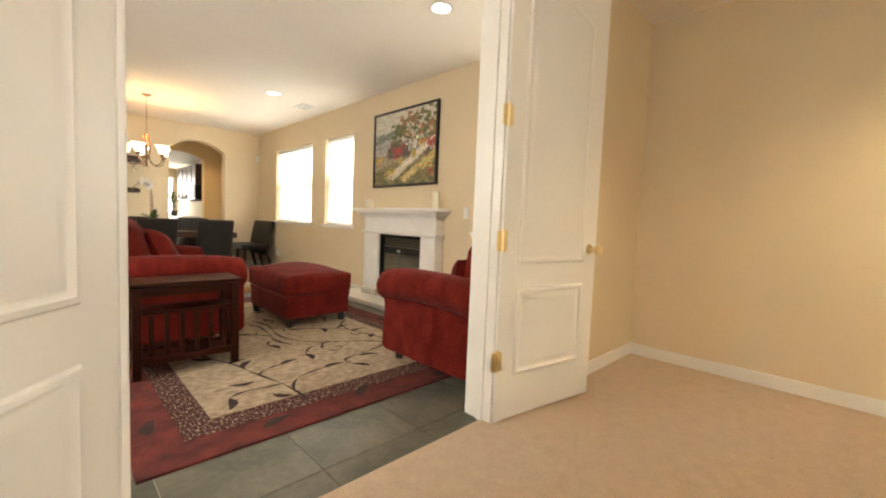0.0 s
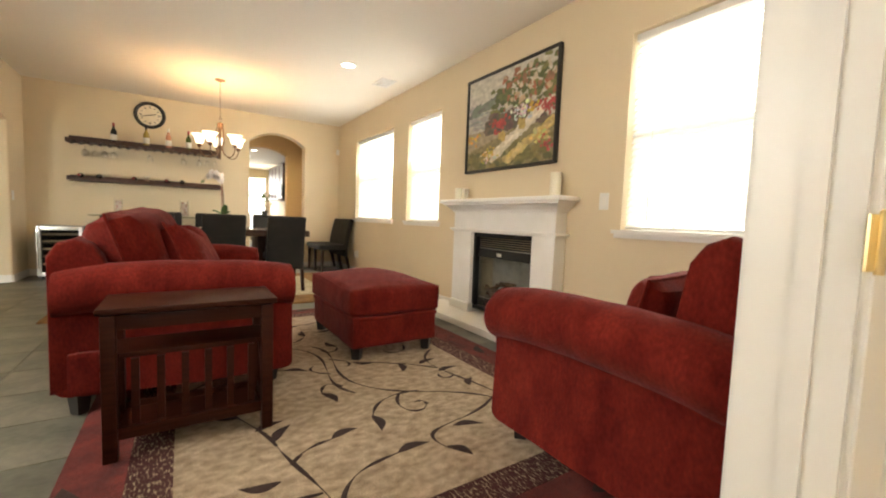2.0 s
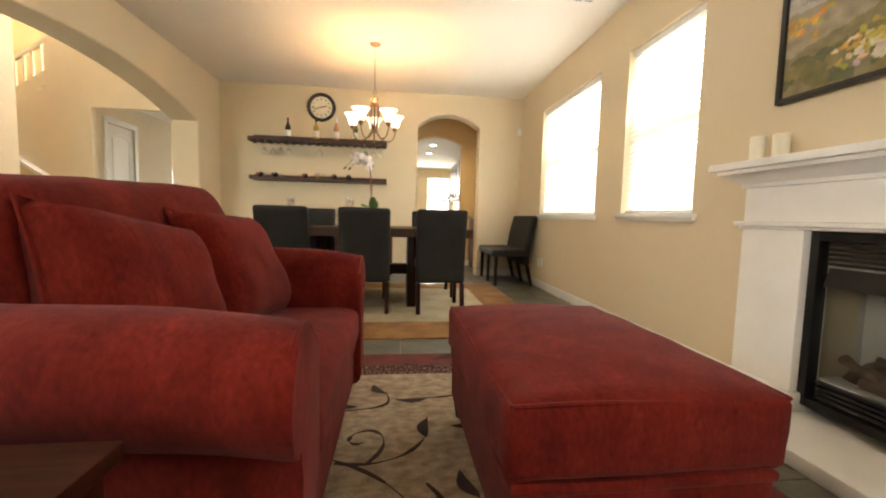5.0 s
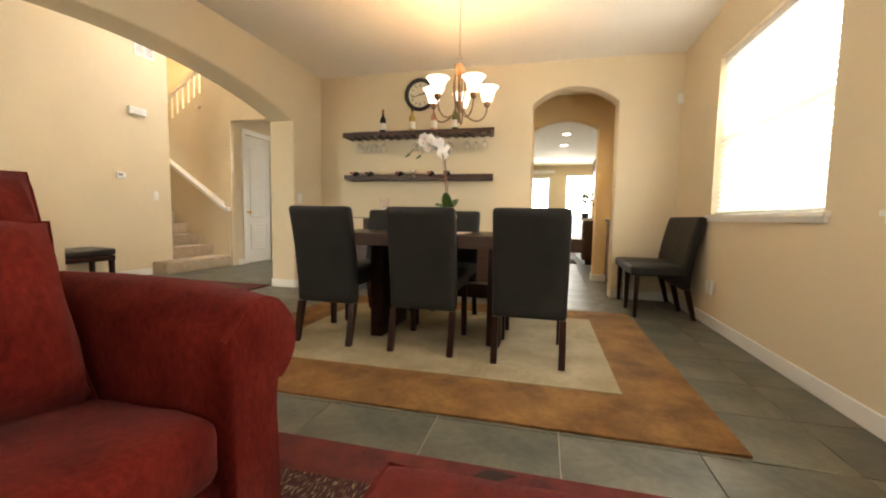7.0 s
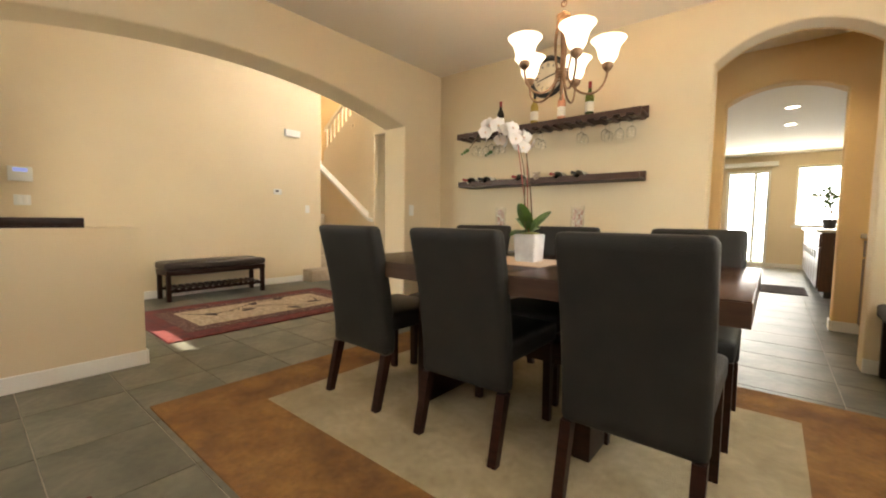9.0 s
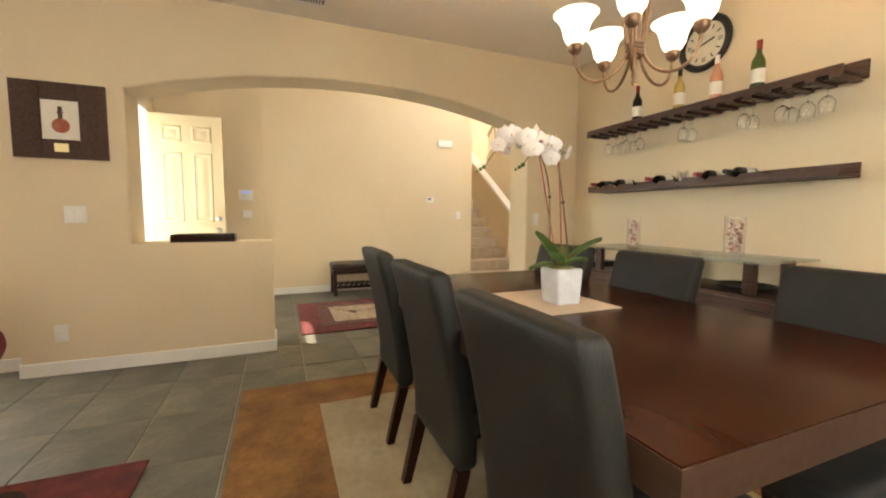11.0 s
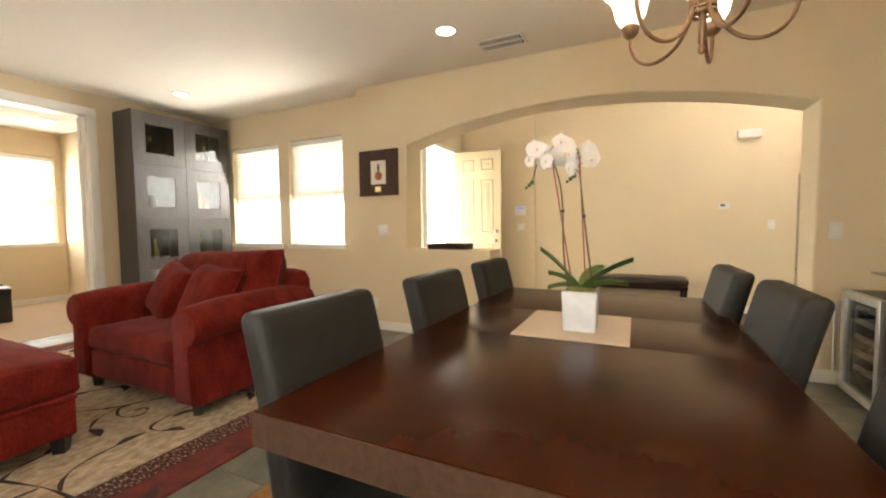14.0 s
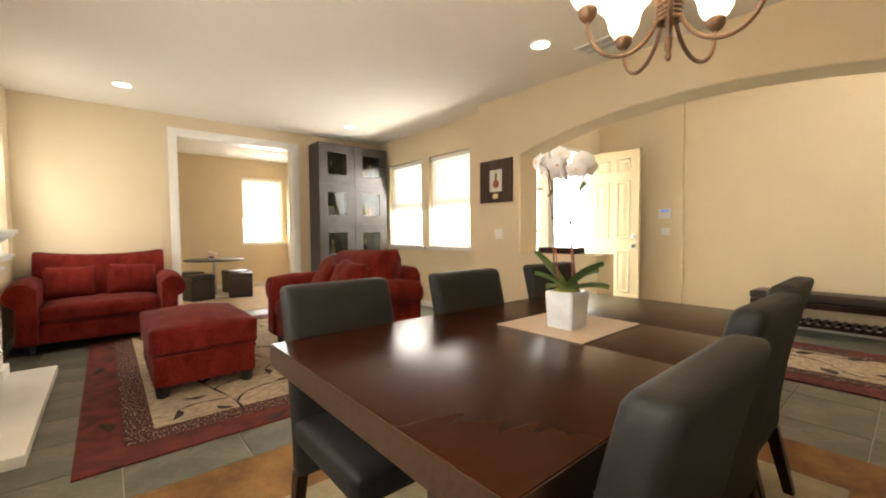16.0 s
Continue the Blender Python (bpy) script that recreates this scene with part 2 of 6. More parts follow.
SHRUB = mat("shrub_leaf", (0.05, 0.10, 0.02), (0.10, 0.17, 0.05), 4, 0.8)
KITW = mat("cherry_cabinet", (0.055, 0.020, 0.011), (0.085, 0.032, 0.018), 5, 0.35, stretch=(8, 8, 1))
GRANITE = mat("pale_granite", (0.55, 0.52, 0.46), (0.72, 0.70, 0.64), 40, 0.2)
VENTG = mat("dark_vent_gap", (0.10, 0.10, 0.10), rough=0.8)
CLOCKF = mat("aged_clock_face", (0.72, 0.64, 0.48), (0.80, 0.73, 0.58), 12, 0.6)

# ---- mesh tools ----


def box(bm, x0, y0, z0, x1, y1, z1):
    v = [bm.verts.new(p) for p in ((x0, y0, z0), (x1, y0, z0), (x1, y1, z0), (x0, y1, z0), (x0, y0, z1), (x1, y0, z1), (x1, y1, z1), (x0, y1, z1))]
    for q in ((3, 2, 1, 0), (4, 5, 6, 7), (0, 1, 5, 4), (1, 2, 6, 5), (2, 3, 7, 6), (3, 0, 4, 7)):
        bm.faces.new([v[i] for i in q])
    return v


def boxes(*rows, bevel=0.0, seg=2):
    bm = bmesh.new()
    for r in rows:
        box(bm, *r)
    if bevel:
        bmesh.ops.bevel(bm, geom=bm.edges[:], offset=bevel, segments=seg, profile=0.6, affect="EDGES", clamp_overlap=True)
    return bm


def soft(x0, y0, z0, x1, y1, z1, r=0.06, crown=0.0, n=14, wob=0.0, side=0.0):
    """A rounded, slightly swollen box."""
    bm = bmesh.new()
    h = Vector(((x1 - x0) / 2, (y1 - y0) / 2, (z1 - z0) / 2))
    c = Vector(((x0 + x1) / 2, (y0 + y1) / 2, (z0 + z1) / 2))
    bmesh.ops.create_cube(bm, size=2.0)
    bmesh.ops.subdivide_edges(bm, edges=bm.edges[:], cuts=n, use_grid_fill=True)
    rr = min(r, *h)
    for v in bm.verts:
        # more rows near the edges
        u = Vector([math.copysign(1 - (1 - abs(a)) ** 1.35, a) for a in v.co])
        p = Vector((u.x * h.x, u.y * h.y, u.z * h.z))
        q = Vector([max(-(b - rr), min(b - rr, a)) for a, b in zip(p, h)])
        d = p - q
        if d.length > 1e-9:
            p = q + d.normalized() * rr
        k = (1 - min(1, abs(u.x)) ** 2) * (1 - min(1, abs(u.y)) ** 2)
        if crown and p.z > 0:
            p.z += crown * k * p.z / h.z
        if side:
            p.x += math.copysign(side, u.x) * (1 - u.y ** 2) * (1 - u.z ** 2) * abs(u.x)
            p.y += math.copysign(side, u.y) * (1 - u.x ** 2) * (1 - u.z ** 2) * abs(u.y)
        v.co = c + p
        if wob:
            v.co += wob * noise.noise_vector(v.co * 7.0) + 0.5 * wob * noise.noise_vector(v.co * 16.0)
    return bm


def lathe(points, at=(0, 0, 0), n=24, flute=0.0, caps=True):
    """points: (radius, height) from bottom to top."""
    bm = bmesh.new()
    rings = []
    for r, z in points:
        rings.append([bm.verts.new((at[0] + (r + flute * r * (i % 2)) * math.cos(2 * math.pi * i / n), at[1] + (r + flute * r * (i % 2)) * math.sin(2 * math.pi * i / n), at[2] + z)) for i in range(n)])
    for a, b in zip(rings, rings[1:]):
        for i in range(n):
            bm.faces.new((a[i], a[(i + 1) % n], b[(i + 1) % n], b[i]))
    if caps and points[0][0] > 1e-6:
        bm.faces.new(rings[0][::-1])
    if caps and points[-1][0] > 1e-6:
        bm.faces.new(rings[-1])
    return bm


def tube(path, r, n=8, taper=1.0):
    bm = bmesh.new()
    path = [Vector(p) for p in path]
    rings, side = [], None
    for i, p in enumerate(path):
        d = (path[min(i + 1, len(path) - 1)] - path[max(i - 1, 0)]).normalized()
        side = (side - d * side.dot(d)).normalized() if side else d.orthogonal().normalized()
        up = d.cross(side)
        k = r * (1 + (taper - 1) * i / max(1, len(path) - 1))
        rings.append([bm.verts.new(p + k * (math.cos(2 * math.pi * j / n) * side + math.sin(2 * math.pi * j / n) * up)) for j in range(n)])
    for a, b in zip(rings, rings[1:]):
        for j in range(n):
            bm.faces.new((a[j], a[(j + 1) % n], b[(j + 1) % n], b[j]))
    bm.faces.new(rings[0][::-1])
    bm.faces.new(rings[-1])
    return bm


def bez(a, b, c, d, n=14):
    a, b, c, d = map(Vector, (a, b, c, d))
    return [(1 - t) ** 3 * a + 3 * (1 - t) ** 2 * t * b + 3 * (1 - t) * t * t * c + t ** 3 * d for t in [i / n for i in range(n + 1)]]


def prism(outline, axis, lo, hi):
    """An outline of pairs, extruded along x, y or z."""
    bm = bmesh.new()

    def put(p, s):
        return bm.verts.new({"x": (s, p[0], p[1]), "y": (p[0], s, p[1]), "z": (p[0], p[1], s)}[axis])
    a, b = [put(p, lo) for p in outline], [put(p, hi) for p in outline]
    n = len(outline)
    for i in range(n):
        bm.faces.new((a[i], a[(i + 1) % n], b[(i + 1) % n], b[i]))
    bm.faces.new(a[::-1])
    bm.faces.new(b)
    bmesh.ops.recalc_face_normals(bm, faces=bm.faces[:])
    return bm


def mesh_of(name, bm, material, smooth=35):
    bmesh.ops.recalc_face_normals(bm, faces=bm.faces[:])
    me = bpy.data.meshes.new(name)
    bm.to_mesh(me)
    bm.free()
    me.materials.append(material)
    if smooth:
        for p in me.polygons:
            p.use_smooth = True
        me.set_sharp_from_angle(angle=radians(smooth))
    return me


def part(name, bm, material, parent, label="", smooth=35):
    ob = new(name, mesh_of(name, bm, material, smooth))
    ob.parent = parent
    if label:
        tagged(ob, label)
    return ob


def thing(name, label, category, group="", kind="", at=None):
    ob = tagged(new(name), label, category, group, kind)
    if at is not None:
        ob.matrix_basis = at
    return ob


def piece(name, bm, material, label, category, group="", kind="", smooth=35, at=None):
    ob = tagged(new(name, mesh_of(name, bm, material, smooth)), label, category, group, kind)
    if at is not None:
        ob.matrix_basis = at
    return ob


def wall(name, axis, t0, t1, a0, a1, z0, z1, openings=(), material=None, label="cream painted plaster wall", steps=44):
    """A wall between t0 and t1 across, a0 and a1 along; openings (a, b, sill, head, rise of the arch)."""
    bm = bmesh.new()

    def col(p0, p1, za, zb, zc, zd):
        # a prism between two stations with floor heights za, zb and tops zc, zd
        pts = []
        for p, lo, hi in ((p0, za, zc), (p1, zb, zd)):
            for t in (t0, t1):
                for z in (lo, hi):
                    pts.append(bm.verts.new((t, p, z) if axis == "y" else (p, t, z)))
        a = pts
        for q in ((0, 1, 3, 2), (4, 6, 7, 5), (0, 4, 5, 1), (2, 3, 7, 6), (1, 5, 7, 3), (0, 2, 6, 4)):
            bm.faces.new([a[i] for i in q])
    at = a0
    for o in sorted(openings):
        p0, p1, sill, head, rise = o
        if p0 > at:
            col(at, p0, z0, z0, z1, z1)
        if sill > z0:
            col(p0, p1, z0, z0, sill, sill)
        if rise:
            w = (p1 - p0) / 2
            rad = (w * w + rise * rise) / (2 * rise)
            hs = []
            for i in range(steps + 1):
                p = p0 + (p1 - p0) * i / steps
                hs.append((p, head + math.sqrt(max(0, rad * rad - (p - p0 - w) ** 2)) - (rad - rise)))
            for (pa, ha), (pb, hb) in zip(hs, hs[1:]):
                col(pa, pb, ha, hb, z1, z1)
        elif head < z1:
            col(p0, p1, head, head, z1, z1)
        at = p1
    if at < a1:
        col(at, a1, z0, z0, z1, z1)
    for o in openings:
        if o[4]:
            bmesh.ops.bisect_plane(bm, geom=bm.verts[:] + bm.edges[:] + bm.faces[:], dist=1e-4, plane_co=(0, 0, o[3]), plane_no=(0, 0, 1))
    bmesh.ops.remove_doubles(bm, verts=bm.verts[:], dist=1e-5)
    # inner faces between neighbouring prisms
    bm.verts.index_update()
    seen = {}
    for f in bm.faces:
        seen.setdefault(tuple(sorted(v.index for v in f.verts)), []).append(f)
    bmesh.ops.delete(bm, geom=[f for fs in seen.values() if len(fs) > 1 for f in fs], context="FACES")
    ti, ai = (0, 1) if axis == "y" else (1, 0)
    arches = [o for o in openings if o[4]]
    if arches:
        # rounded plaster corners
        bmesh.ops.recalc_face_normals(bm, faces=bm.faces[:])
        bmesh.ops.dissolve_limit(bm, angle_limit=radians(0.1), verts=bm.verts[:], edges=bm.edges[:])
        bm.normal_update()
        sel = []
        for e in bm.edges:
            p, q = e.verts[0].co, e.verts[1].co
            if abs(p[ti] - q[ti]) > 1e-4 or len(e.link_faces) != 2 or e.link_faces[0].normal.dot(e.link_faces[1].normal) > 0.3:
                continue
            if (p.z > z1 - 1e-3 and q.z > z1 - 1e-3) or (p.z < z0 + 1e-3 and q.z < z0 + 1e-3):
                continue
            if any(o[0] - 1e-3 < min(p[ai], q[ai]) and max(p[ai], q[ai]) < o[1] + 1e-3 for o in arches):
                sel.append(e)
        bmesh.ops.bevel(bm, geom=sel, offset=0.017, segments=4, profile=0.5, affect="EDGES")
    return piece(name, bm, material or WALL, label, "wall", kind="structure", smooth=0)

# ---- large structure ----
FZ = 2.25
wall("wall_east", "y", XE, XE + 0.16, YS, YN + 0.2, 0, CZ, [(a, b, 0.92, FZ, 0) for a, b in WIN_E] + [(4.38, 5.15, 0.215, 0.70, 0)])
wall("wall_north", "x", YN, YN + 0.20, XA2, XE, 0, CZ, [(2.047, 2.965, 0, 2.195, 0.185)])
wall("wall_arch", "y", XA2, XA, 5.06, YN, 0, CZ, [(5.709, 9.03, 0, 1.985, 0.245)])
wall("wall_west", "y", XW - 0.18, XW, YS, 5.06, 0, CZ, [(a, b, 0.91, FZ, 0) for a, b in WIN_W])
wall("wall_south", "x", YS2, YS, XW - 0.18, 4.11, 0, CZ, [(0.60, 2.11, 0, 2.42, 0)])
wall("pony_wall", "y", XA2 - 0.003, XA + 0.003, 5.685, 6.63, 0, 0.90, label="low cream plaster half wall beside the entry")
# office
wall("wall_office_east", "y", 3.95, 4.11, -0.48, 2.18, 0, CZ)
wall("wall_office_south", "x", -0.64, -0.48, -0.41, 4.11, 0, CZ, [(-0.16, 0.64, 0.92, FZ + 0.05, 0)])
wall("wall_office_west", "y", -0.41, -0.25, -0.48, 2.18, 0, CZ)
# foyer, two storeys high
wall("wall_foyer_west", "y", -3.36, -3.20, 6.50, 9.63, 0, 5.2)
wall("wall_alarm", "y", -3.36, -3.16, 5.30, 6.50, 0, 5.2)
wall("wall_entry", "x", 5.14, 5.30, -3.36, XA2, 0, 5.2, [(-2.86, -1.92, 0, 2.30, 0), (-1.80, -1.42, 0, 2.30, 0)])
# the high opening is invented, to hold the foyer's fill lamp
wall("wall_foyer_upper", "y", XA2, XA, 5.14, 12.2, CZ + 0.12, 5.2, [(9.9, 11.6, 3.6, 4.8, 0)])
wall("wall_stair_end", "y", -6.2, -6.04, 9.40, 12.2, 0, 5.2)
wall("wall_stair_south", "x", 9.47, 9.63, -6.2, -3.36, 0, 5.2)
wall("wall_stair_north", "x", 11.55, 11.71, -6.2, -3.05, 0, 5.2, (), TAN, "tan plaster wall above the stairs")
wall("wall_closet", "y", -3.05, -2.90, 10.60, 12.60, 0, CZ, [(10.82, 11.52, 0, 2.28, 0)])
wall("wall_stair_knee_top", "x", 10.50, 10.62, -3.05, -2.90, 0, CZ)
wall("wall_hall_header", "x", 10.50, 10.62, -2.90, XA2, 2.42, 5.2)
wall("wall_stair_upper", "x", 10.62, 10.70, -3.60, -2.90, CZ, 5.2)
# hall and family room beyond
wall("wall_hall_east", "y", XA2, XA, 9.84, 12.6, 0, CZ)
wall("wall_family_far", "x", 17.6, 17.8, -9.0, 1.3, 0, CZ, [(-6.3, -5.3, 0.9, 2.2, 0), (-2.9, -1.5, 0.9, 2.2, 0)])
wall("wall_family_west", "y", -9.0, -8.8, 12.6, 17.6, 0, CZ)
wall("wall_family_south", "x", 12.60, 12.72, -9.0, -2.90, 0, CZ)
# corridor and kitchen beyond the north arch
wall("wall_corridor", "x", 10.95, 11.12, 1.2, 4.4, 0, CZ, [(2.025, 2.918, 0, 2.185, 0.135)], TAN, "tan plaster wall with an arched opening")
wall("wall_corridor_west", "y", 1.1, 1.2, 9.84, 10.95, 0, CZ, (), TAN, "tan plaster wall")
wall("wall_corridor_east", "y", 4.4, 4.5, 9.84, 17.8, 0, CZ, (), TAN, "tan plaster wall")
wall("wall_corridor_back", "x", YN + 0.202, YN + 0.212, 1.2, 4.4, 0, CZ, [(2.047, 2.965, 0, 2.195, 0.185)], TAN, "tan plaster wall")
wall("wall_kitchen_far", "x", 17.6, 17.8, 1.3, 4.5, 0, CZ, [(1.55, 2.36, 0, 2.19, 0), (2.80, 3.62, 0.93, 2.25, 0)])
wall("wall_kitchen_east", "y", 3.70, 3.80, 11.12, 17.6, 0, CZ)
wall("wall_kitchen_west", "y", 0.3, 0.45, 11.12, 14.2, 0, CZ)

piece("ceiling", boxes((XW - 0.18, -0.64, CZ, 4.11, YN + 0.2, CZ + 0.12), (-2.899, 10.63, CZ, XA2, 12.6, CZ + 0.12), (-9.0, 12.6, CZ, XA2, 17.8, CZ + 0.12), (XA2, YN + 0.2, CZ, 4.5, 11.12, CZ + 0.12)), CEIL, "off-white textured plaster ceiling", "ceiling", kind="structure", smooth=0)
piece("ceiling_kitchen", boxes((XA2, 11.121, 2.52, 4.5, 17.8, 2.66)), CEIL, "off-white plaster ceiling of the kitchen", "ceiling", kind="structure", smooth=0)
piece("ceiling_foyer", boxes((-6.2, 5.14, 5.2, XA, 12.2, 5.3)), CEIL, "off-white plaster ceiling high over the foyer", "ceiling", kind="structure", smooth=0)
floor = piece("floor", boxes((-9.0, YS2 + 0.06, -0.16, 4.5, 17.8, -0.006)), GROUT, "floor of green-grey slate tiles in pale grout", "floor", kind="structure", smooth=0)
piece("floor_office", boxes((-0.41, -0.64, -0.16, 4.11, YS2 + 0.06, 0.004)), CARPET, "beige cut-pile carpet on the office floor", "carpet", kind="structure", smooth=0)
piece("ground", boxes((-60, -60, -0.5, 70, 80, -0.3)), GRASS, "lawn and paving outside", "ground", kind="structure", smooth=0)

# baseboards
BB = [
    (XE - 0.014, YS, XE, 4.02), (XE - 0.014, 5.46, XE, YN), (XA, YN - 0.014, 2.045, YN), (2.965, YN - 0.014, XE, YN),
    (XA, 5.06, XA + 0.014, 6.63), (XA2 - 0.014, 6.616 + 0.014, XA + 0.014, 6.644), (XA, 9.03, XA + 0.014, YN), (XA2, 9.016, XA, 9.03),
    (XW, YS, XW + 0.014, 5.06), (XW, 5.046, XA + 0.014, 5.06), (XW, YS, 0.53, YS + 0.014), (2.20, YS, XE, YS + 0.014),
    (3.936, -0.48, 3.95, YS2), (2.20, YS2 - 0.014, 3.95, YS2), (-0.25, -0.48, 3.95, -0.466), (-0.25, -0.48, -0.236, YS2),
    (-3.20, 6.5, -3.186, 9.29), (-3.16, 5.3, -3.146, 6.5), (-3.2, 6.5, -3.146, 6.514), (2.966, YN, 2.979, YN + 0.2),
    (2.92, 10.936, 4.4, 10.95), (1.2, 10.936, 2.03, 10.95), (2.906, 10.95, 2.92, 11.12), (XA2, 9.64, XA2 + 0.0, 9.7), (-2.9, 10.60, -2.886, 10.76), (XA2 - 0.014, 9.84, XA2, 12.6),
    (1.6, 17.586, 4.4, 17.6),
]
for b in BB:
    if b[2] - b[0] > 0.005 and b[3] - b[1] > 0.005:
        piece("baseboard", boxes((b[0], b[1], 0, b[2], b[3], 0.095), bevel=0.004, seg=1), WHITE, "white painted baseboard along the wall", "baseboard", kind="structure")


# ---- windows ----
def window(name, axis, wall_in, wall_out, a, b, z0, z1, blind=True, tilt=58, stool=True):
    """A single-hung window; wall_in is the room's face of the wall."""
    s = 1 if wall_out > wall_in else -1
    far = wall_in + s * 0.11

    def bx(t0, t1, p0, p1, c0, c1):
        t0, t1 = sorted((t0, t1))
        return (t0, p0, c0, t1, p1, c1) if axis == "y" else (p0, t0, c0, p1, t1, c1)
    w = thing(name, "white vinyl single-hung window in a plaster reveal", "window", kind="structure")
    f = 0.045
    zm = (z0 + z1) / 2
    part("window_frame", boxes(bx(far, far + s * 0.05, a, a + f, z0, z1), bx(far, far + s * 0.05, b - f, b, z0, z1), bx(far, far + s * 0.05, a + f, b - f, z0, z0 + f), bx(far, far + s * 0.05, a + f, b - f, z1 - f, z1), bx(far, far + s * 0.045, a + f, b - f, zm - 0.025, zm + 0.025)), WHITE, w)
    for c0, c1 in ((z0 + f, zm - 0.025), (zm + 0.025, z1 - f)):
        p = part("pane", boxes(bx(far + s * 0.02, far + s * 0.026, a + f, b - f, c0, c1)), PANE, w, "clear glass pane")
        p.visible_shadow = False
    if stool:
        part("window_sill", boxes(bx(wall_in, far, a + 0.001, b - 0.001, z0 + 0.001, z0 + 0.022), bx(wall_in - s * 0.035, wall_in - s * 0.0005, a - 0.05, b + 0.05, z0 - 0.005, z0 + 0.022), bx(wall_in - s * 0.022, wall_in - s * 0.0005, a - 0.035, b + 0.035, z0 - 0.034, z0 - 0.006)), WHITE, w, "white sill with an apron")
    if blind:
        mid = wall_in + s * 0.055
        bl = thing("window_blind", "lowered white slatted blind in the window reveal", "blind", "window blinds")
        part("headrail", boxes(bx(mid - 0.028, mid + 0.028, a + 0.012, b - 0.012, z1 - 0.055, z1 - 0.006), bevel=0.004), WHITE, bl)
        part("bottom_rail", boxes(bx(mid - 0.026, mid + 0.026, a + 0.014, b - 0.014, z0 + 0.03, z0 + 0.05), bevel=0.004), WHITE, bl)
        half = 0.025
        c, d = half * math.cos(radians(tilt)), half * math.sin(radians(tilt)) * s
        L = (b - a) / 2 - 0.014
        bm = bmesh.new()
        pr = [(-c, -d), (0, 0.004), (c, d), (c, d + 0.003), (0, 0.007), (-c, -d + 0.003)]
        vs = []
        for e in (-L, L):
            vs.append([bm.verts.new((q[0], e, q[1]) if axis == "y" else (e, q[0], q[1])) for q in pr])
        for i in range(6):
            bm.faces.new((vs[0][i], vs[0][(i + 1) % 6], vs[1][(i + 1) % 6], vs[1][i]))
        bm.faces.new(vs[0])
        bm.faces.new(vs[1])
        me = mesh_of("slat", bm, SLAT, 30)
        z = z0 + 0.075
        while z < z1 - 0.065:
            ob = new("slat", me)
            ob.parent = bl
            ob.location = (mid, (a + b) / 2, z) if axis == "y" else ((a + b) / 2, mid, z)
            z += 0.0425
        for e in (0.16, 0.84):
            q = a + (b - a) * e
            part("ladder_tape", boxes(bx(mid - s * 0.0275, mid - s * 0.0265, q - 0.004, q + 0.004, z0 + 0.05, z1 - 0.05)), WHITE, bl, "white ladder cord")
    return w


for i, (a, b) in enumerate(WIN_E):
    window("window_%d" % (i + 1), "y", XE, XE + 0.16, a, b, 0.92, FZ)
for i, (a, b) in enumerate(WIN_W):
    window("window_%d" % (i + 4), "y", XW, XW - 0.18, a, b, 0.91, FZ)
window("window_6", "x", -0.48, -0.64, -0.16, 0.64, 0.92, FZ + 0.05)
window("window_7", "x", 17.6, 17.8, 2.80, 3.62, 0.93, 2.25, False)
window("window_8", "x", 17.6, 17.8, -6.3, -5.3, 0.9, 2.2, False)
window("window_9", "x", 17.6, 17.8, -2.9, -1.5, 0.9, 2.2, False)

# unseen window, added only to go with the foyer's fill lamp
window("window_10", "y", XA2, XA, 9.9, 11.6, 3.6, 4.8, False, stool=False)

# bright daylight outside, far off
for nm, row in (("backdrop_east", (9.0, -14, -0.3, 9.05, 26, 9)), ("backdrop_west", (-14.05, -14, -0.3, -14, 26, 9)), ("backdrop_south", (-14, -12.05, -0.3, 9, -12, 9)), ("backdrop_north", (-14, 24, -0.3, 9, 24.05, 9))):
    ob = piece(nm, boxes(row), SKYGLOW, "overexposed daylight outside the windows", "backdrop", kind="structure", smooth=0)
    ob.visible_shadow = False
# unseen slab, added to trim the sun at the entry to a strip
piece("sun_block_slab", boxes((-3.4, 1.2, 2.60, -1.08, 4.72, 2.70)), CEIL, "unseen flat slab added to block sun at the entry", "roof", kind="structure")
# shrubs outside the south-east window
shrub = thing("shrub", "sunlit green garden shrub outside the window", "shrub")
bm = bmesh.new()
rng = random.Random(5)
for i in range(420):
    c = Vector((5.6 + rng.gauss(0, 0.35), 2.9 + rng.gauss(0, 1.3), max(-0.2, 1.1 + rng.gauss(0, 0.45))))
    a, b = Vector((rng.gauss(0, 1), rng.gauss(0, 1), rng.gauss(0, 1))).normalized() * 0.09, Vector((rng.gauss(0, 1), rng.gauss(0, 1), rng.gauss(0, 1))).normalized() * 0.05
    bm.faces.new([bm.verts.new(c + q) for q in (-a, b, a, -b)])
part("leaves", bm, SHRUB, shrub, smooth=0)
part("trunk", tube([(5.6, 2.9, -0.32), (5.62, 2.88, 0.5), (5.58, 2.95, 1.2)], 0.04, 8, 0.5), LOG, shrub)


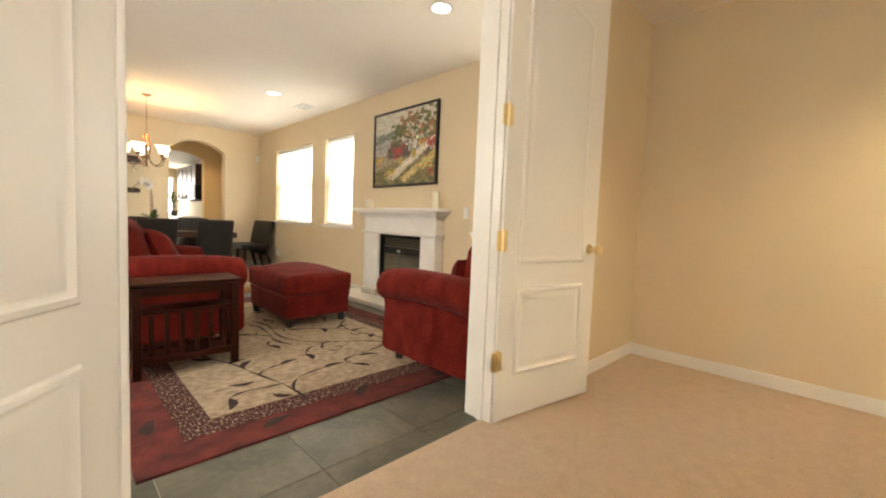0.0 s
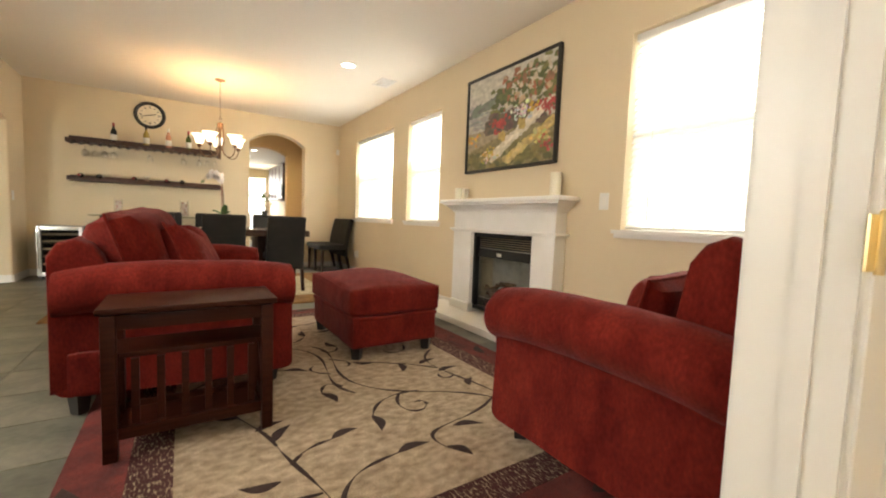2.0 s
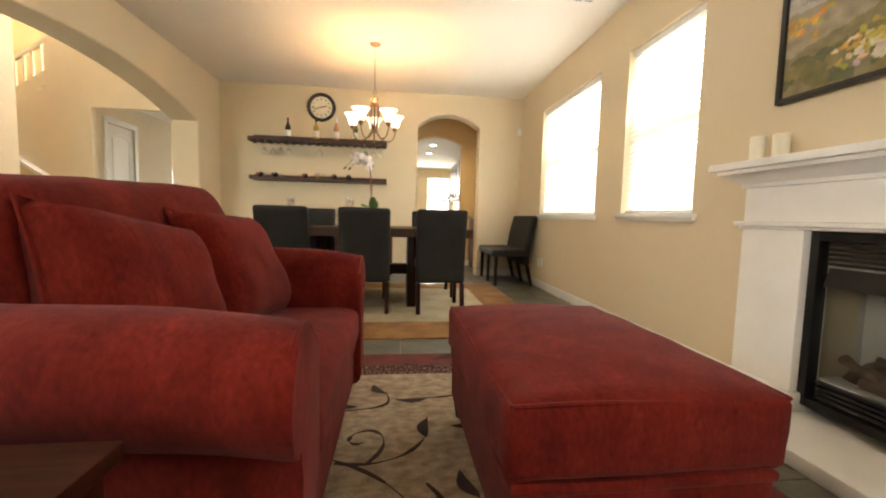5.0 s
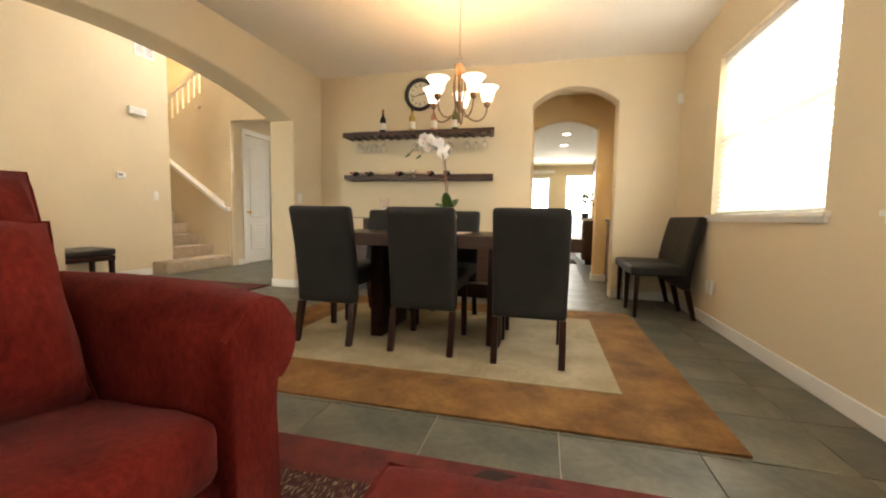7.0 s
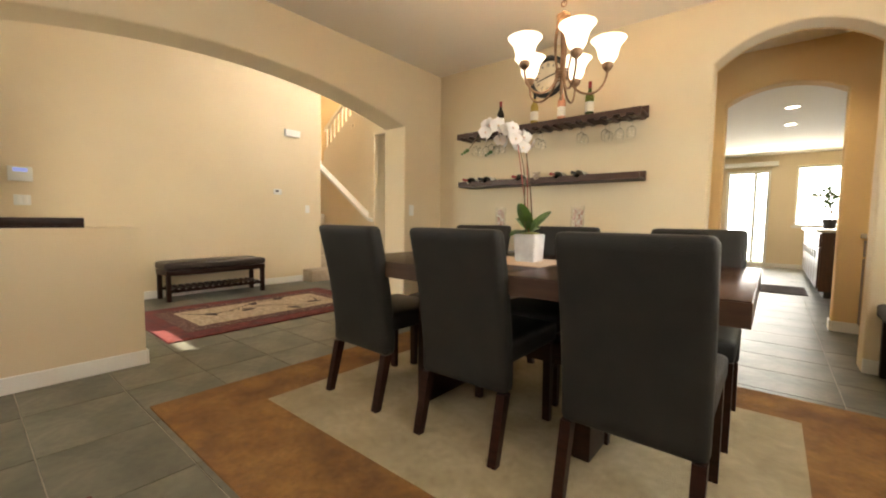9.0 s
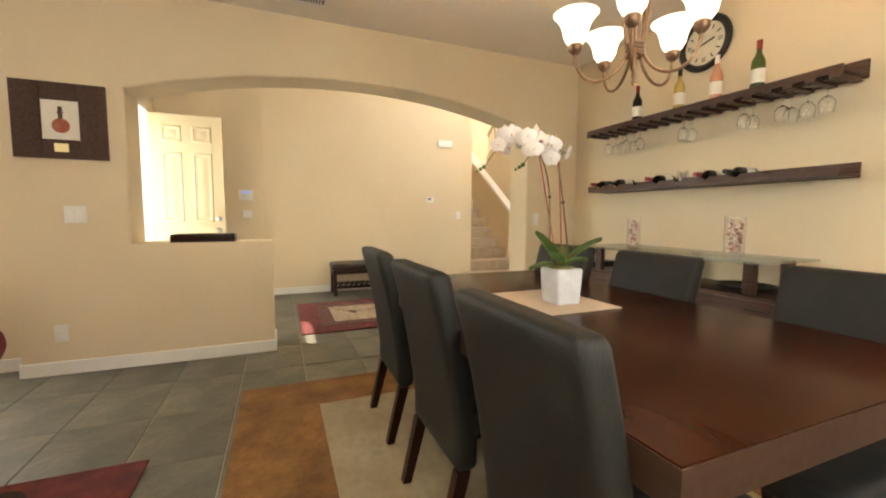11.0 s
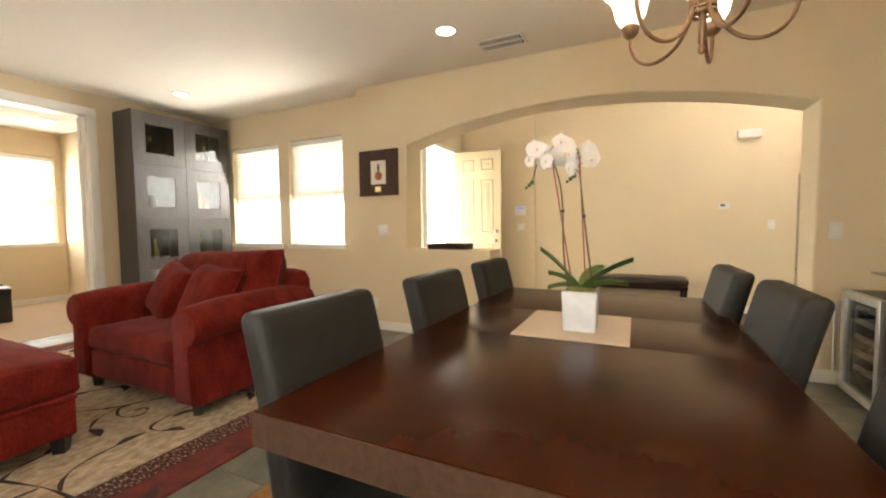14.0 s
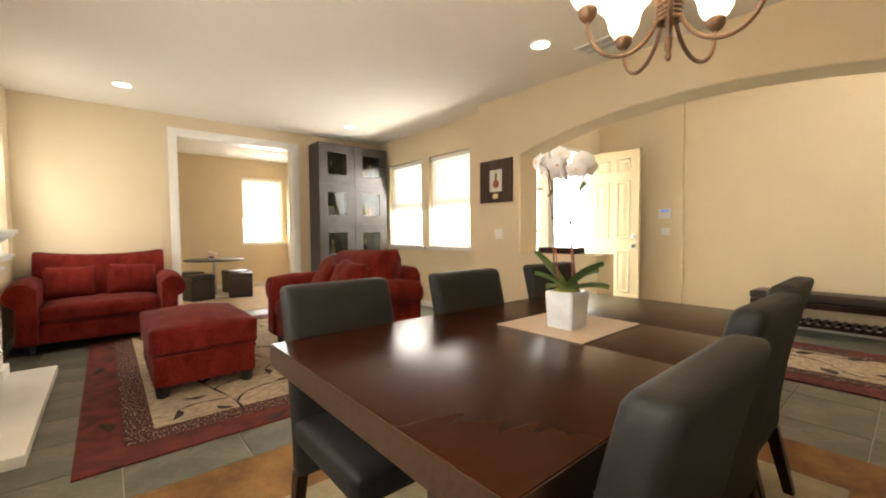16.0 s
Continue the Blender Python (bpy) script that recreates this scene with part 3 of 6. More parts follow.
# ---- doors ----
def arch_panel_door(w, h, t, mtl, top_arch=True):
    """The leaf of a two-panel door, hinge at x = 0, running along +x, thickness along y."""
    bm = bmesh.new()
    box(bm, 0, -t / 2, 0.012, w, t / 2, h)
    bmesh.ops.bevel(bm, geom=bm.edges[:], offset=0.003, segments=1, affect="EDGES")
    st, zr = 0.115, 0.83
    for lo, hi, arch in ((0.24, 0.705, 0.0), (zr, h - 0.13, 0.075 if top_arch else 0.0)):
        for s in (-1, 1):
            x0, x1 = st, w - st
            out = [(x0, lo), (x1, lo)]
            top = hi - arch
            n = 14
            for i in range(n + 1):
                u = i / n
                k = math.sin(math.pi * u) ** 1.2 * arch
                out.append((x1 + (x0 - x1) * u, top + k))
            cx, cz = (x0 + x1) / 2, (lo + hi) / 2
            rings = []
            for inset, dep in ((0.0, 0.0), (0.007, 0.007), (0.020, 0.009), (0.030, 0.002), (0.040, 0.002), (0.058, 0.007), (0.066, 0.007)):
                ring = []
                for (x, z) in out:
                    fx = 1 - 2 * inset / (x1 - x0)
                    fz = 1 - 2 * inset / (hi - lo)
                    ring.append(bm.verts.new((cx + (x - cx) * fx, s * (t / 2 + 0.0015 + dep - 0.0015 * (inset == 0)), cz + (z - cz) * fz)))
                rings.append(ring)
            for a, b in zip(rings, rings[1:]):
                for i in range(len(out)):
                    bm.faces.new((a[i], a[(i + 1) % len(out)], b[(i + 1) % len(out)], b[i]))
            bm.faces.new(rings[-1])
    return bm


def lever(parent, x, z, t, m=BRASS):
    for s in (-1, 1):
        h = part("door_handle", lathe([(0.030, 0), (0.031, 0.006), (0.024, 0.010), (0.012, 0.014), (0.011, 0.045), (0.026, 0.052), (0.029, 0.066), (0.024, 0.078), (0.0, 0.082)], n=20), m, parent, "polished brass door knob")
        h.matrix_basis = Matrix.Translation((x, s * t / 2, z)) @ Matrix.Rotation(radians(-90 * s), 4, "X")


def hinge_set(parent, zs, t, m=BRASS, side=1):
    for z in zs:
        part("hinge", boxes((0.001, side * t / 2 - 0.002, z - 0.05, 0.032, side * t / 2 + 0.003, z + 0.05), (-0.036, side * t / 2 - 0.002, z - 0.05, -0.004, side * t / 2 + 0.003, z + 0.05)), m, parent, "brass butt hinge")
        part("hinge_pin", lathe([(0.007, -0.056), (0.007, 0.056), (0.004, 0.06)], (-0.002, side * (t / 2 + 0.006), z), 10), m, parent, "brass hinge pin")


T = 0.036
d = thing("door_1", "open white two-panel office door with brass hinges", "door", "office doors", "structure", pose(2.108, YS2 + 0.0, 0, 0, 0, -10.3))
part("leaf", arch_panel_door(0.765, 2.40, T, DOORW), DOORW, d)
lever(d, 0.70, 0.905, T)
hinge_set(d, (0.33, 0.95, 1.57, 2.18), T, side=-1)
d = thing("door_2", "open white two-panel office door swung against the wall", "door", "office doors", "structure", pose(0.584, YS2 - 0.03, 0, 0, 0, 180 + 52))
part("leaf", arch_panel_door(0.705, 2.40, T, DOORW), DOORW, d)
lever(d, 0.64, 0.905, T)
hinge_set(d, (0.33, 0.95, 1.57, 2.18), T, side=-1)

CASE = thing("door_trim", "white casing and jamb round the office doorway", "trim", kind="structure")
J = 0.018
part("jamb", boxes((0.60, YS2 - 0.002, 0, 0.60 + J, YS + 0.002, 2.42), (2.11 - J, YS2 - 0.002, 0, 2.11, YS + 0.002, 2.42), (0.60, YS2 - 0.002, 2.42 - J, 2.11, YS + 0.002, 2.42), (0.60 + J, YS2 + 0.05, 0, 0.628, YS2 + 0.085, 2.40), (2.08, YS2 + 0.05, 0, 2.11 - J, YS2 + 0.085, 2.40)), WHITE, CASE)
for y0, y1 in ((YS, YS + 0.018), (YS2 - 0.018, YS2)):
    part("casing", boxes((0.515, y0, 0, 0.604, y1, 2.416), (2.106, y0, 0, 2.195, y1, 2.416), (0.515, y0, 2.416, 2.195, y1, 2.505), bevel=0.006), WHITE, CASE)


def six_panel(w, h, t):
    bm = bmesh.new()
    box(bm, 0, -t / 2, 0.012, w, t / 2, h)
    bmesh.ops.bevel(bm, geom=bm.edges[:], offset=0.003, segments=1, affect="EDGES")
    st, mid = 0.12, 0.10
    pw = (w - 2 * st - mid) / 2
    rows = ((0.25, 0.86), (1.02, h - 0.44), (h - 0.32, h - 0.13))
    for k in range(2):
        x0 = st + k * (pw + mid)
        x1 = x0 + pw
        for lo, hi in rows:
            for s in (-1, 1):
                rings = []
                for inset, dep in ((0.0, 0.0), (0.008, 0.007), (0.022, 0.009), (0.034, 0.001), (0.05, 0.001), (0.068, 0.008)):
                    rings.append([bm.verts.new((x, s * (t / 2 + dep), z)) for x, z in ((x0 + inset, lo + inset), (x1 - inset, lo + inset), (x1 - inset, hi - inset), (x0 + inset, hi - inset))])
                for a, b in zip(rings, rings[1:]):
                    for i in range(4):
                        bm.faces.new((a[i], a[(i + 1) % 4], b[(i + 1) % 4], b[i]))
                bm.faces.new(rings[-1])
    return bm


d = thing("door_3", "open cream six-panel entry door with steel lockset", "door", kind="structure", at=pose(-2.85, 5.315, 0, 0, 0, 89))
part("leaf", six_panel(0.76, 2.28, 0.044), ENTRYP, d)
lever(d, 0.69, 0.92, 0.044, STEEL)
for s in (-1, 1):
    h = part("deadbolt", lathe([(0.030, 0), (0.030, 0.014), (0.02, 0.02), (0.0, 0.022)], n=18), STEEL, d, "steel deadbolt rose")
    h.matrix_basis = Matrix.Translation((0.69, s * 0.022, 1.06)) @ Matrix.Rotation(radians(-90 * s), 4, "X")
tr3 = thing("entry_trim", "white frame round the entry door and its sidelight", "trim", kind="structure")
part("jamb", boxes((-2.88, 5.13, 0, -2.853, 5.308, 2.32), (-1.927, 5.13, 0, -1.793, 5.308, 2.32), (-1.427, 5.13, 0, -1.40, 5.308, 2.32), (-2.853, 5.13, 2.292, -1.927, 5.308, 2.34), (-1.793, 5.13, 2.292, -1.427, 5.308, 2.34)), WHITE, tr3)
p = part("pane", boxes((-1.80, 5.20, 0.0, -1.42, 5.206, 2.30)), PANE, tr3, "clear sidelight pane")
p.visible_shadow = False
part("sidelight_muntin", boxes((-1.80, 5.19, 0.55, -1.42, 5.215, 0.585), (-1.80, 5.19, 1.12, -1.42, 5.215, 1.155), (-1.80, 5.19, 1.70, -1.42, 5.215, 1.735)), WHITE, tr3)

d = thing("door_4", "closed white two-panel closet door with an arched top panel", "door", kind="structure", at=pose(-2.93, 11.505, 0, 0, 0, -90))
part("leaf", arch_panel_door(0.67, 2.26, T, DOORW), DOORW, d)
lever(d, 0.61, 0.92, T)
tr4 = thing("closet_trim", "white casing round the closet door", "trim", kind="structure")
part("casing", boxes((-2.90, 10.75, 0, -2.884, 10.835, 2.30), (-2.90, 11.505, 0, -2.884, 11.59, 2.30), (-2.90, 10.75, 2.27, -2.884, 11.59, 2.36), bevel=0.004), WHITE, tr4)

# ---- stairs ----
stairs = thing("stairs", "carpeted stairs rising from the foyer", "stairs", kind="structure")
for i in range(11):
    x1 = -3.02 - 0.265 * i
    part("step", boxes((x1 - 0.265 - 0.03, 9.64 if i else 9.30, 0.178 * i, x1 + (0.0 if i else 0.07), 10.49 if i else 10.56, 0.178 * (i + 1)), bevel=0.016, seg=3), STAIRC, stairs, "carpeted step")
part("landing", boxes((-6.03, 9.64, 1.78, -5.92, 11.54, 1.958)), STAIRC, stairs)
kn = prism([(-6.0, 0), (-2.95, 0), (-2.95, 0.92), (-3.02, 0.94), (-6.0, 2.95)], "y", 10.495, 10.60)
part("knee_wall", kn, WALL, stairs, "cream plaster knee wall")
cap = prism([(-2.93, 0.93), (-2.93, 0.985), (-3.02, 1.0), (-6.0, 3.01), (-6.0, 2.955), (-3.02, 0.945)], "y", 10.45, 10.645)
part("handrail_cap", cap, WHITE, stairs, "white sloping rail cap")
part("flight_wall", prism([(-6.0, 0.5), (-2.905, 0.5), (-2.905, 2.665), (-3.75, 2.665), (-4.6, 2.10), (-6.0, 1.16)], "y", 10.602, 10.648), WALL, stairs, "cream plaster wall under the upper flight")
railing = thing("stair_railing", "cream painted balustrade of the upper stair flight", "railing", kind="structure")
part("rail", prism([(-4.6, 2.72), (-4.6, 2.79), (-3.1, 3.80), (-3.1, 3.73)], "y", 10.66, 10.72), WALL, railing)
part("stringer", prism([(-4.6, 2.10), (-4.6, 2.32), (-3.1, 3.33), (-3.1, 3.11)], "y", 10.65, 10.73), WALL, railing)
for i in range(12):
    x = -4.55 + 0.122 * i
    z = 2.31 + (x + 4.6) * 1.01 / 1.5
    part("baluster", boxes((x - 0.016, 10.675, z, x + 0.016, 10.707, z + 0.42)), WALL, railing)

# ---- living room ----


def rug(name, label, x0, y0, x1, y1, t=0.012):
    r = thing(name, label, "rug")
    part("border", boxes((x0, y0, 0.0, x1, y1, t), bevel=0.004), RUGRED, r, "dark red pile border")
    b0, b1 = 0.20, 0.34
    part("band", boxes((x0 + b0, y0 + b0, t - 0.002, x1 - b0, y1 - b0, t + 0.0025)), RUGBAND, r, "broken brown and cream dashes")
    part("field", boxes((x0 + b1, y0 + b1, t, x1 - b1, y1 - b1, t + 0.005)), RUGCREAM, r, "mottled cream pile field")
    return r


def vine(parent, path, r=0.0085, z=0.0172):
    bm = bmesh.new()
    prev = None
    pts = [Vector(p) for p in path]
    for i, p in enumerate(pts):
        d = (pts[min(i + 1, len(pts) - 1)] - pts[max(i - 1, 0)]).normalized()
        n = Vector((-d.y, d.x)) * r * (0.7 + 0.5 * math.sin(i * 0.7))
        a, b, c = bm.verts.new((p.x + n.x, p.y + n.y, z)), bm.verts.new((p.x, p.y, z + 0.003)), bm.verts.new((p.x - n.x, p.y - n.y, z))
        if prev:
            bm.faces.new((prev[0], a, b, prev[1]))
            bm.faces.new((prev[1], b, c, prev[2]))
        prev = (a, b, c)
    part("vine", bm, RUGVINE, parent)


def rug_leaf(parent, x, y, ang, L=0.17, W=0.05, z=0.0175):
    bm = bmesh.new()
    ca, sa = math.cos(ang), math.sin(ang)
    L1, R1, M1 = [], [], []
    for i in range(9):
        u = i / 8
        w = W * math.sin(math.pi * u) ** 0.8 * (1.15 - 0.5 * u)
        for lst, k, h in ((L1, w, 0), (M1, 0, 0.003), (R1, -w, 0)):
            px, py = L * u, k + 0.02 * math.sin(u * 3)
            lst.append(bm.verts.new((x + px * ca - py * sa, y + px * sa + py * ca, z + h)))
    for i in range(8):
        bm.faces.new((L1[i], M1[i], M1[i + 1], L1[i + 1]))
        bm.faces.new((M1[i], R1[i], R1[i + 1], M1[i + 1]))
    bmesh.ops.remove_doubles(bm, verts=bm.verts[:], dist=1e-4)
    part("leaf", bm, RUGVINE, parent)


def flat_bez(a, b, c, d, n=16):
    return [(p.x, p.y) for p in [Vector((q[0], q[1])) for q in bez((*a, 0), (*b, 0), (*c, 0), (*d, 0), n)]]


RX0, RY0, RX1, RY1 = 0.70, 2.75, 3.00, 6.12
rug1 = rug("area_rug", "large red-bordered cream rug with brown leafy vines", RX0, RY0, RX1, RY1)


def rug_vines(r, put):
    """One half of the rug's pattern: stems, curls and leaves; put turns it into place."""
    for a, b, c, d in (
        ((1.49, 2.97), (1.53, 3.25), (1.42, 3.45), (1.39, 3.66)), ((1.50, 3.17), (1.55, 3.36), (1.70, 3.37), (1.83, 3.38)),
        ((1.41, 3.50), (1.47, 3.58), (1.52, 3.60), (1.62, 3.61)), ((1.47, 3.29), (1.34, 3.30), (1.22, 3.34), (1.18, 3.26)),
        ((1.85, 4.87), (2.04, 4.62), (1.70, 4.28), (1.98, 3.98)), ((1.98, 3.98), (2.14, 3.80), (2.40, 3.80), (2.53, 3.50)),
        ((2.53, 3.50), (2.60, 3.36), (2.58, 3.28), (2.62, 3.14)), ((2.16, 3.86), (1.99, 3.91), (1.87, 3.82), (1.83, 3.70)),
        ((2.06, 3.88), (1.92, 3.74), (2.03, 3.58), (2.12, 3.69)), ((2.12, 3.69), (2.14, 3.73), (2.11, 3.76), (2.07, 3.74)),
        ((1.82, 4.10), (1.77, 4.22), (1.70, 4.16), (1.69, 4.05)), ((2.60, 4.44), (2.28, 4.22), (2.52, 4.00), (2.55, 3.52)),
        ((2.44, 4.10), (2.34, 4.22), (2.24, 4.30), (2.12, 4.37)), ((2.46, 3.95), (2.38, 3.90), (2.36, 3.98), (2.40, 4.02)),
        ((2.48, 3.60), (2.20, 3.40), (1.90, 3.56), (2.00, 3.30)), ((1.88, 4.55), (1.98, 4.50), (2.00, 4.42), (1.94, 4.38)),
        ((1.39, 3.66), (1.36, 3.90), (1.22, 4.00), (1.24, 4.24)), ((1.24, 4.24), (1.28, 4.42), (1.44, 4.40), (1.42, 4.28)),
    ):
        vine(r, flat_bez(put(*a), put(*b), put(*c), put(*d)))
    turn = 0.0 if put(1, 0)[0] > put(0, 0)[0] else math.pi
    for x, y, g in ((1.39, 3.70, 0.9), (1.80, 3.38, 0.0), (1.60, 3.61, 0.2), (1.18, 3.27, -1.9), (1.83, 3.72, -1.7), (1.69, 4.07, -1.3), (2.12, 4.37, 2.6), (2.26, 4.29, -1.9), (2.37, 4.21, 0.3), (2.42, 4.05, 0.1), (2.00, 3.32, -1.1),
                    (2.12, 3.45, -0.4), (2.46, 3.78, 0.8), (2.56, 3.35, -2.2), (1.29, 3.98, 2.4), (1.33, 3.82, 0.3), (1.46, 3.10, 2.3), (1.36, 3.42, 2.9)):
        rug_leaf(r, *put(x, y), g + turn, 0.12 + 0.05 * ((x * 37) % 1), 0.026)


rug_vines(rug1, lambda x, y: (x, y))
rug_vines(rug1, lambda x, y: (3.70 - x, 8.86 - y))
for x, y, g in ((0.79, 3.1, 1.3), (0.80, 3.6, 2.0), (0.78, 5.6, 1.2), (1.2, 2.84, 0.3), (1.75, 2.86, 0.7), (2.3, 2.83, -0.3), (2.88, 3.4, 1.9), (2.9, 4.2, 1.2), (2.9, 5.5, 1.8), (2.0, 6.02, 0.4), (1.3, 6.0, 2.8)):
    rug_leaf(rug1, x, y, g, 0.17, 0.035, 0.0128)


def roll_outline(y_in, y_out, s, z0, ztop, R):
    """Cross-section of a rolled arm: y across (s: which way is out), z up."""
    pts = [(y_in, z0), (y_in, ztop - 0.07)]
    c = (y_out - s * R, ztop - R)
    for i in range(0, 21):
        a = radians(118 - i * (118 + 62) / 20)
        pts.append((c[0] + s * R * math.cos(a), c[1] + R * math.sin(a)))
    pts += [(y_out - s * 0.075, ztop - 2 * R + 0.02), (y_out - s * 0.085, ztop - 2 * R - 0.05), (y_out - s * 0.07, z0)]
    return pts


def soft_prism(outline, axis, lo, hi, rnd=0.03, n=10, drop=0.0, wob=0.004):
    """An outline extruded in steps, drawn in at both ends to round it."""
    bm = bmesh.new()
    cx = sum(p[0] for p in outline) / len(outline)
    cz = sum(p[1] for p in outline) / len(outline)
    rings = []
    stations = [(0, 0.93), (0.15, 0.965), (0.45, 0.99), (1.0, 1.0)]
    L = hi - lo
    rows = [(lo + rnd * a, k) for a, k in stations] + [(lo + rnd + (L - 2 * rnd) * i / n, 1.0) for i in range(1, n)] + [(hi - rnd * a, k) for a, k in stations[::-1]]
    for s, k in rows:
        ring = []
        for p in outline:
            x, z = cx + (p[0] - cx) * k, cz + (p[1] - cz) * k
            q = Vector((s, x, z)) if axis == "x" else Vector((x, s, z))
            q += wob * noise.noise_vector(q * 6.0)
            ring.append(bm.verts.new(q))
        rings.append(ring)
    m = len(outline)
    for a, b in zip(rings, rings[1:]):
        for i in range(m):
            bm.faces.new((a[i], a[(i + 1) % m], b[(i + 1) % m], b[i]))
    bm.faces.new(rings[0])
    bm.faces.new(rings[-1])
    return bm


def pillow(w, h, t, blunt=0.0):
    """A throw pillow in its own frame: w along x, h along z, thick along y."""
    bm = bmesh.new()
    n = 16
    for s in (-1, 1):
        g = []
        for i in range(n + 1):
            row = []
            for j in range(n + 1):
                u, v = 2 * i / n - 1, 2 * j / n - 1
                k = max(0.0, (1 - u ** 4) * (1 - v ** 4)) ** 0.5
                pinch = 1 - 0.07 * (1 - u * u) * v * v - 0.07 * (1 - v * v) * u * u
                pinch *= 1 - blunt * u * u * v * v
                p = Vector((u * w / 2 * pinch, s * t / 2 * k, v * h / 2 * pinch))
                p += 0.008 * k * noise.noise_vector(p * 9 + Vector((s, 0, 0)))
                row.append(bm.verts.new(p))
            g.append(row)
        for i in range(n):
            for j in range(n):
                bm.faces.new((g[i][j], g[i + 1][j], g[i + 1][j + 1], g[i][j + 1]))
    bmesh.ops.remove_doubles(bm, verts=bm.verts[:], dist=0.002)
    return bm


def piping(w, h, blunt=0.0):
    path = []
    for k in range(65):
        a = 2 * math.pi * k / 64
        u, v = math.cos(a), math.sin(a)
        m = max(abs(u), abs(v))
        u, v = u / m, v / m
        pinch = 1 - 0.07 * (1 - u * u) * v * v - 0.07 * (1 - v * v) * u * u
        pinch *= 1 - blunt * u * u * v * v
        path.append((u * w / 2 * pinch, 0, v * h / 2 * pinch))
    return tube(path, 0.006, 6)


def loveseat(label, at, W=1.46, D=1.02, loose=True):
    """Rolled-arm loveseat: back at x = 0, front at x = D, width along y about 0."""
    s = thing("loveseat", label, "loveseat", "red loveseats", at=at)
    hw = W / 2
    part("base", soft(0.06, -hw + 0.10, 0.09, D - 0.05, hw - 0.10, 0.30, 0.025, n=10, wob=0.003), RED, s)
    part("front_rail", soft(D - 0.085, -hw + 0.21, 0.10, D - 0.03, hw - 0.21, 0.285, 0.02, n=8, wob=0.003), RED, s)
    for q in (-1, 1):
        am = soft_prism(roll_outline(q * (hw - 0.23), q * hw, q, 0.09, 0.705, 0.115), "x", 0.02, D, 0.05, 16)
        if loose:
            for v in am.verts:
                v.co.y -= q * 0.07 * max(0.0, (0.6 - v.co.x) / 0.6) * min(1.0, max(0.0, (abs(v.co.y) - hw + 0.2) / 0.1))
        for v in am.verts:
            v.co.z -= 0.034 * abs(v.co.x / D * 2 - 1) ** 3 * min(1.0, max(0.0, (v.co.z - 0.2) / 0.3))
        a = part("arm", am, RED, s, "rolled arm", smooth=50)
        fr = [(y * 0.985, z) for y, z in roll_outline(q * (hw - 0.23), q * hw, q, 0.095, 0.70, 0.11)]
        part("arm_piping", tube([(D - 0.012, y, z - 0.032 * min(1.0, max(0.0, (z - 0.2) / 0.3))) for y, z in fr[1:-1]], 0.007, 6), RED, a)
    top = 0.80 if loose else 0.91
    bk = [(0.0, 0.10), (0.26, 0.10), (0.26, 0.50), (0.20, top - 0.07), (0.16, top - 0.015), (0.10, top + 0.01), (0.035, top - 0.01), (0.0, top - 0.07)]
    bm = soft_prism(bk, "y", -hw + 0.13, hw - 0.13, 0.06, 18)
    if not loose:
        for v in bm.verts:
            if v.co.z > 0.6:
                v.co.z += 0.045 * ((v.co.y / (hw - 0.13)) ** 2) - 0.012
    part("backrest", bm, RED, s, smooth=50)
    part("seat_cushion", soft(0.20, -hw + 0.235, 0.295, D - 0.005, hw - 0.235, 0.455, 0.05, 0.03, 16, 0.006), RED, s)
    if loose:
        pil = ((0.31, 0.02, 0.70, 1.27, 0.54, 0.38, -17, -2.2, 86), (0.555, -0.27, 0.645, 0.46, 0.44, 0.21, -24, 12, 80), (0.585, 0.235, 0.655, 0.50, 0.44, 0.22, -26, 4, 86))
    else:
        pil = ((0.42, -0.27, 0.625, 0.44, 0.35, 0.17, -18, 0, 88), (0.43, 0.25, 0.625, 0.46, 0.36, 0.17, -19, 3, 94))
    for (px, py, pz, w, h, t, rx, ry, rz) in pil:
        p = part("back_cushion" if w > 1 else "throw_pillow", pillow(w, h, t, 0.06 if w > 1 else 0.0), RED, s, "wide plump knife-edged back cushion" if w > 1 else "red chenille throw pillow")
        p.matrix_basis = Matrix.Translation((px, py, pz)) @ Matrix.Rotation(radians(rz), 4, "Z") @ Matrix.Rotation(radians(rx), 4, "X") @ Matrix.Rotation(radians(ry), 4, "Y")
        part("piping", piping(w, h, 0.06 if w > 1 else 0.0), RED, p)
    for x in (0.10, D - 0.10):
        for y in (-hw + 0.16, hw - 0.16):
            part("foot", lathe([(0.032, 0.0), (0.045, 0.095)], (x, y, 0), 4), BLACKW, s, "black tapered block foot", smooth=0)
    return s


loveseat("red chenille loveseat with loose cushions beside the end table", pose(0.57, 4.96, 0.013, 0, 0, 0))
loveseat("red chenille loveseat with a tight back and two pillows", pose(2.872, 2.37, 0.002, 0, 0, 90), 1.41, 0.955, False)

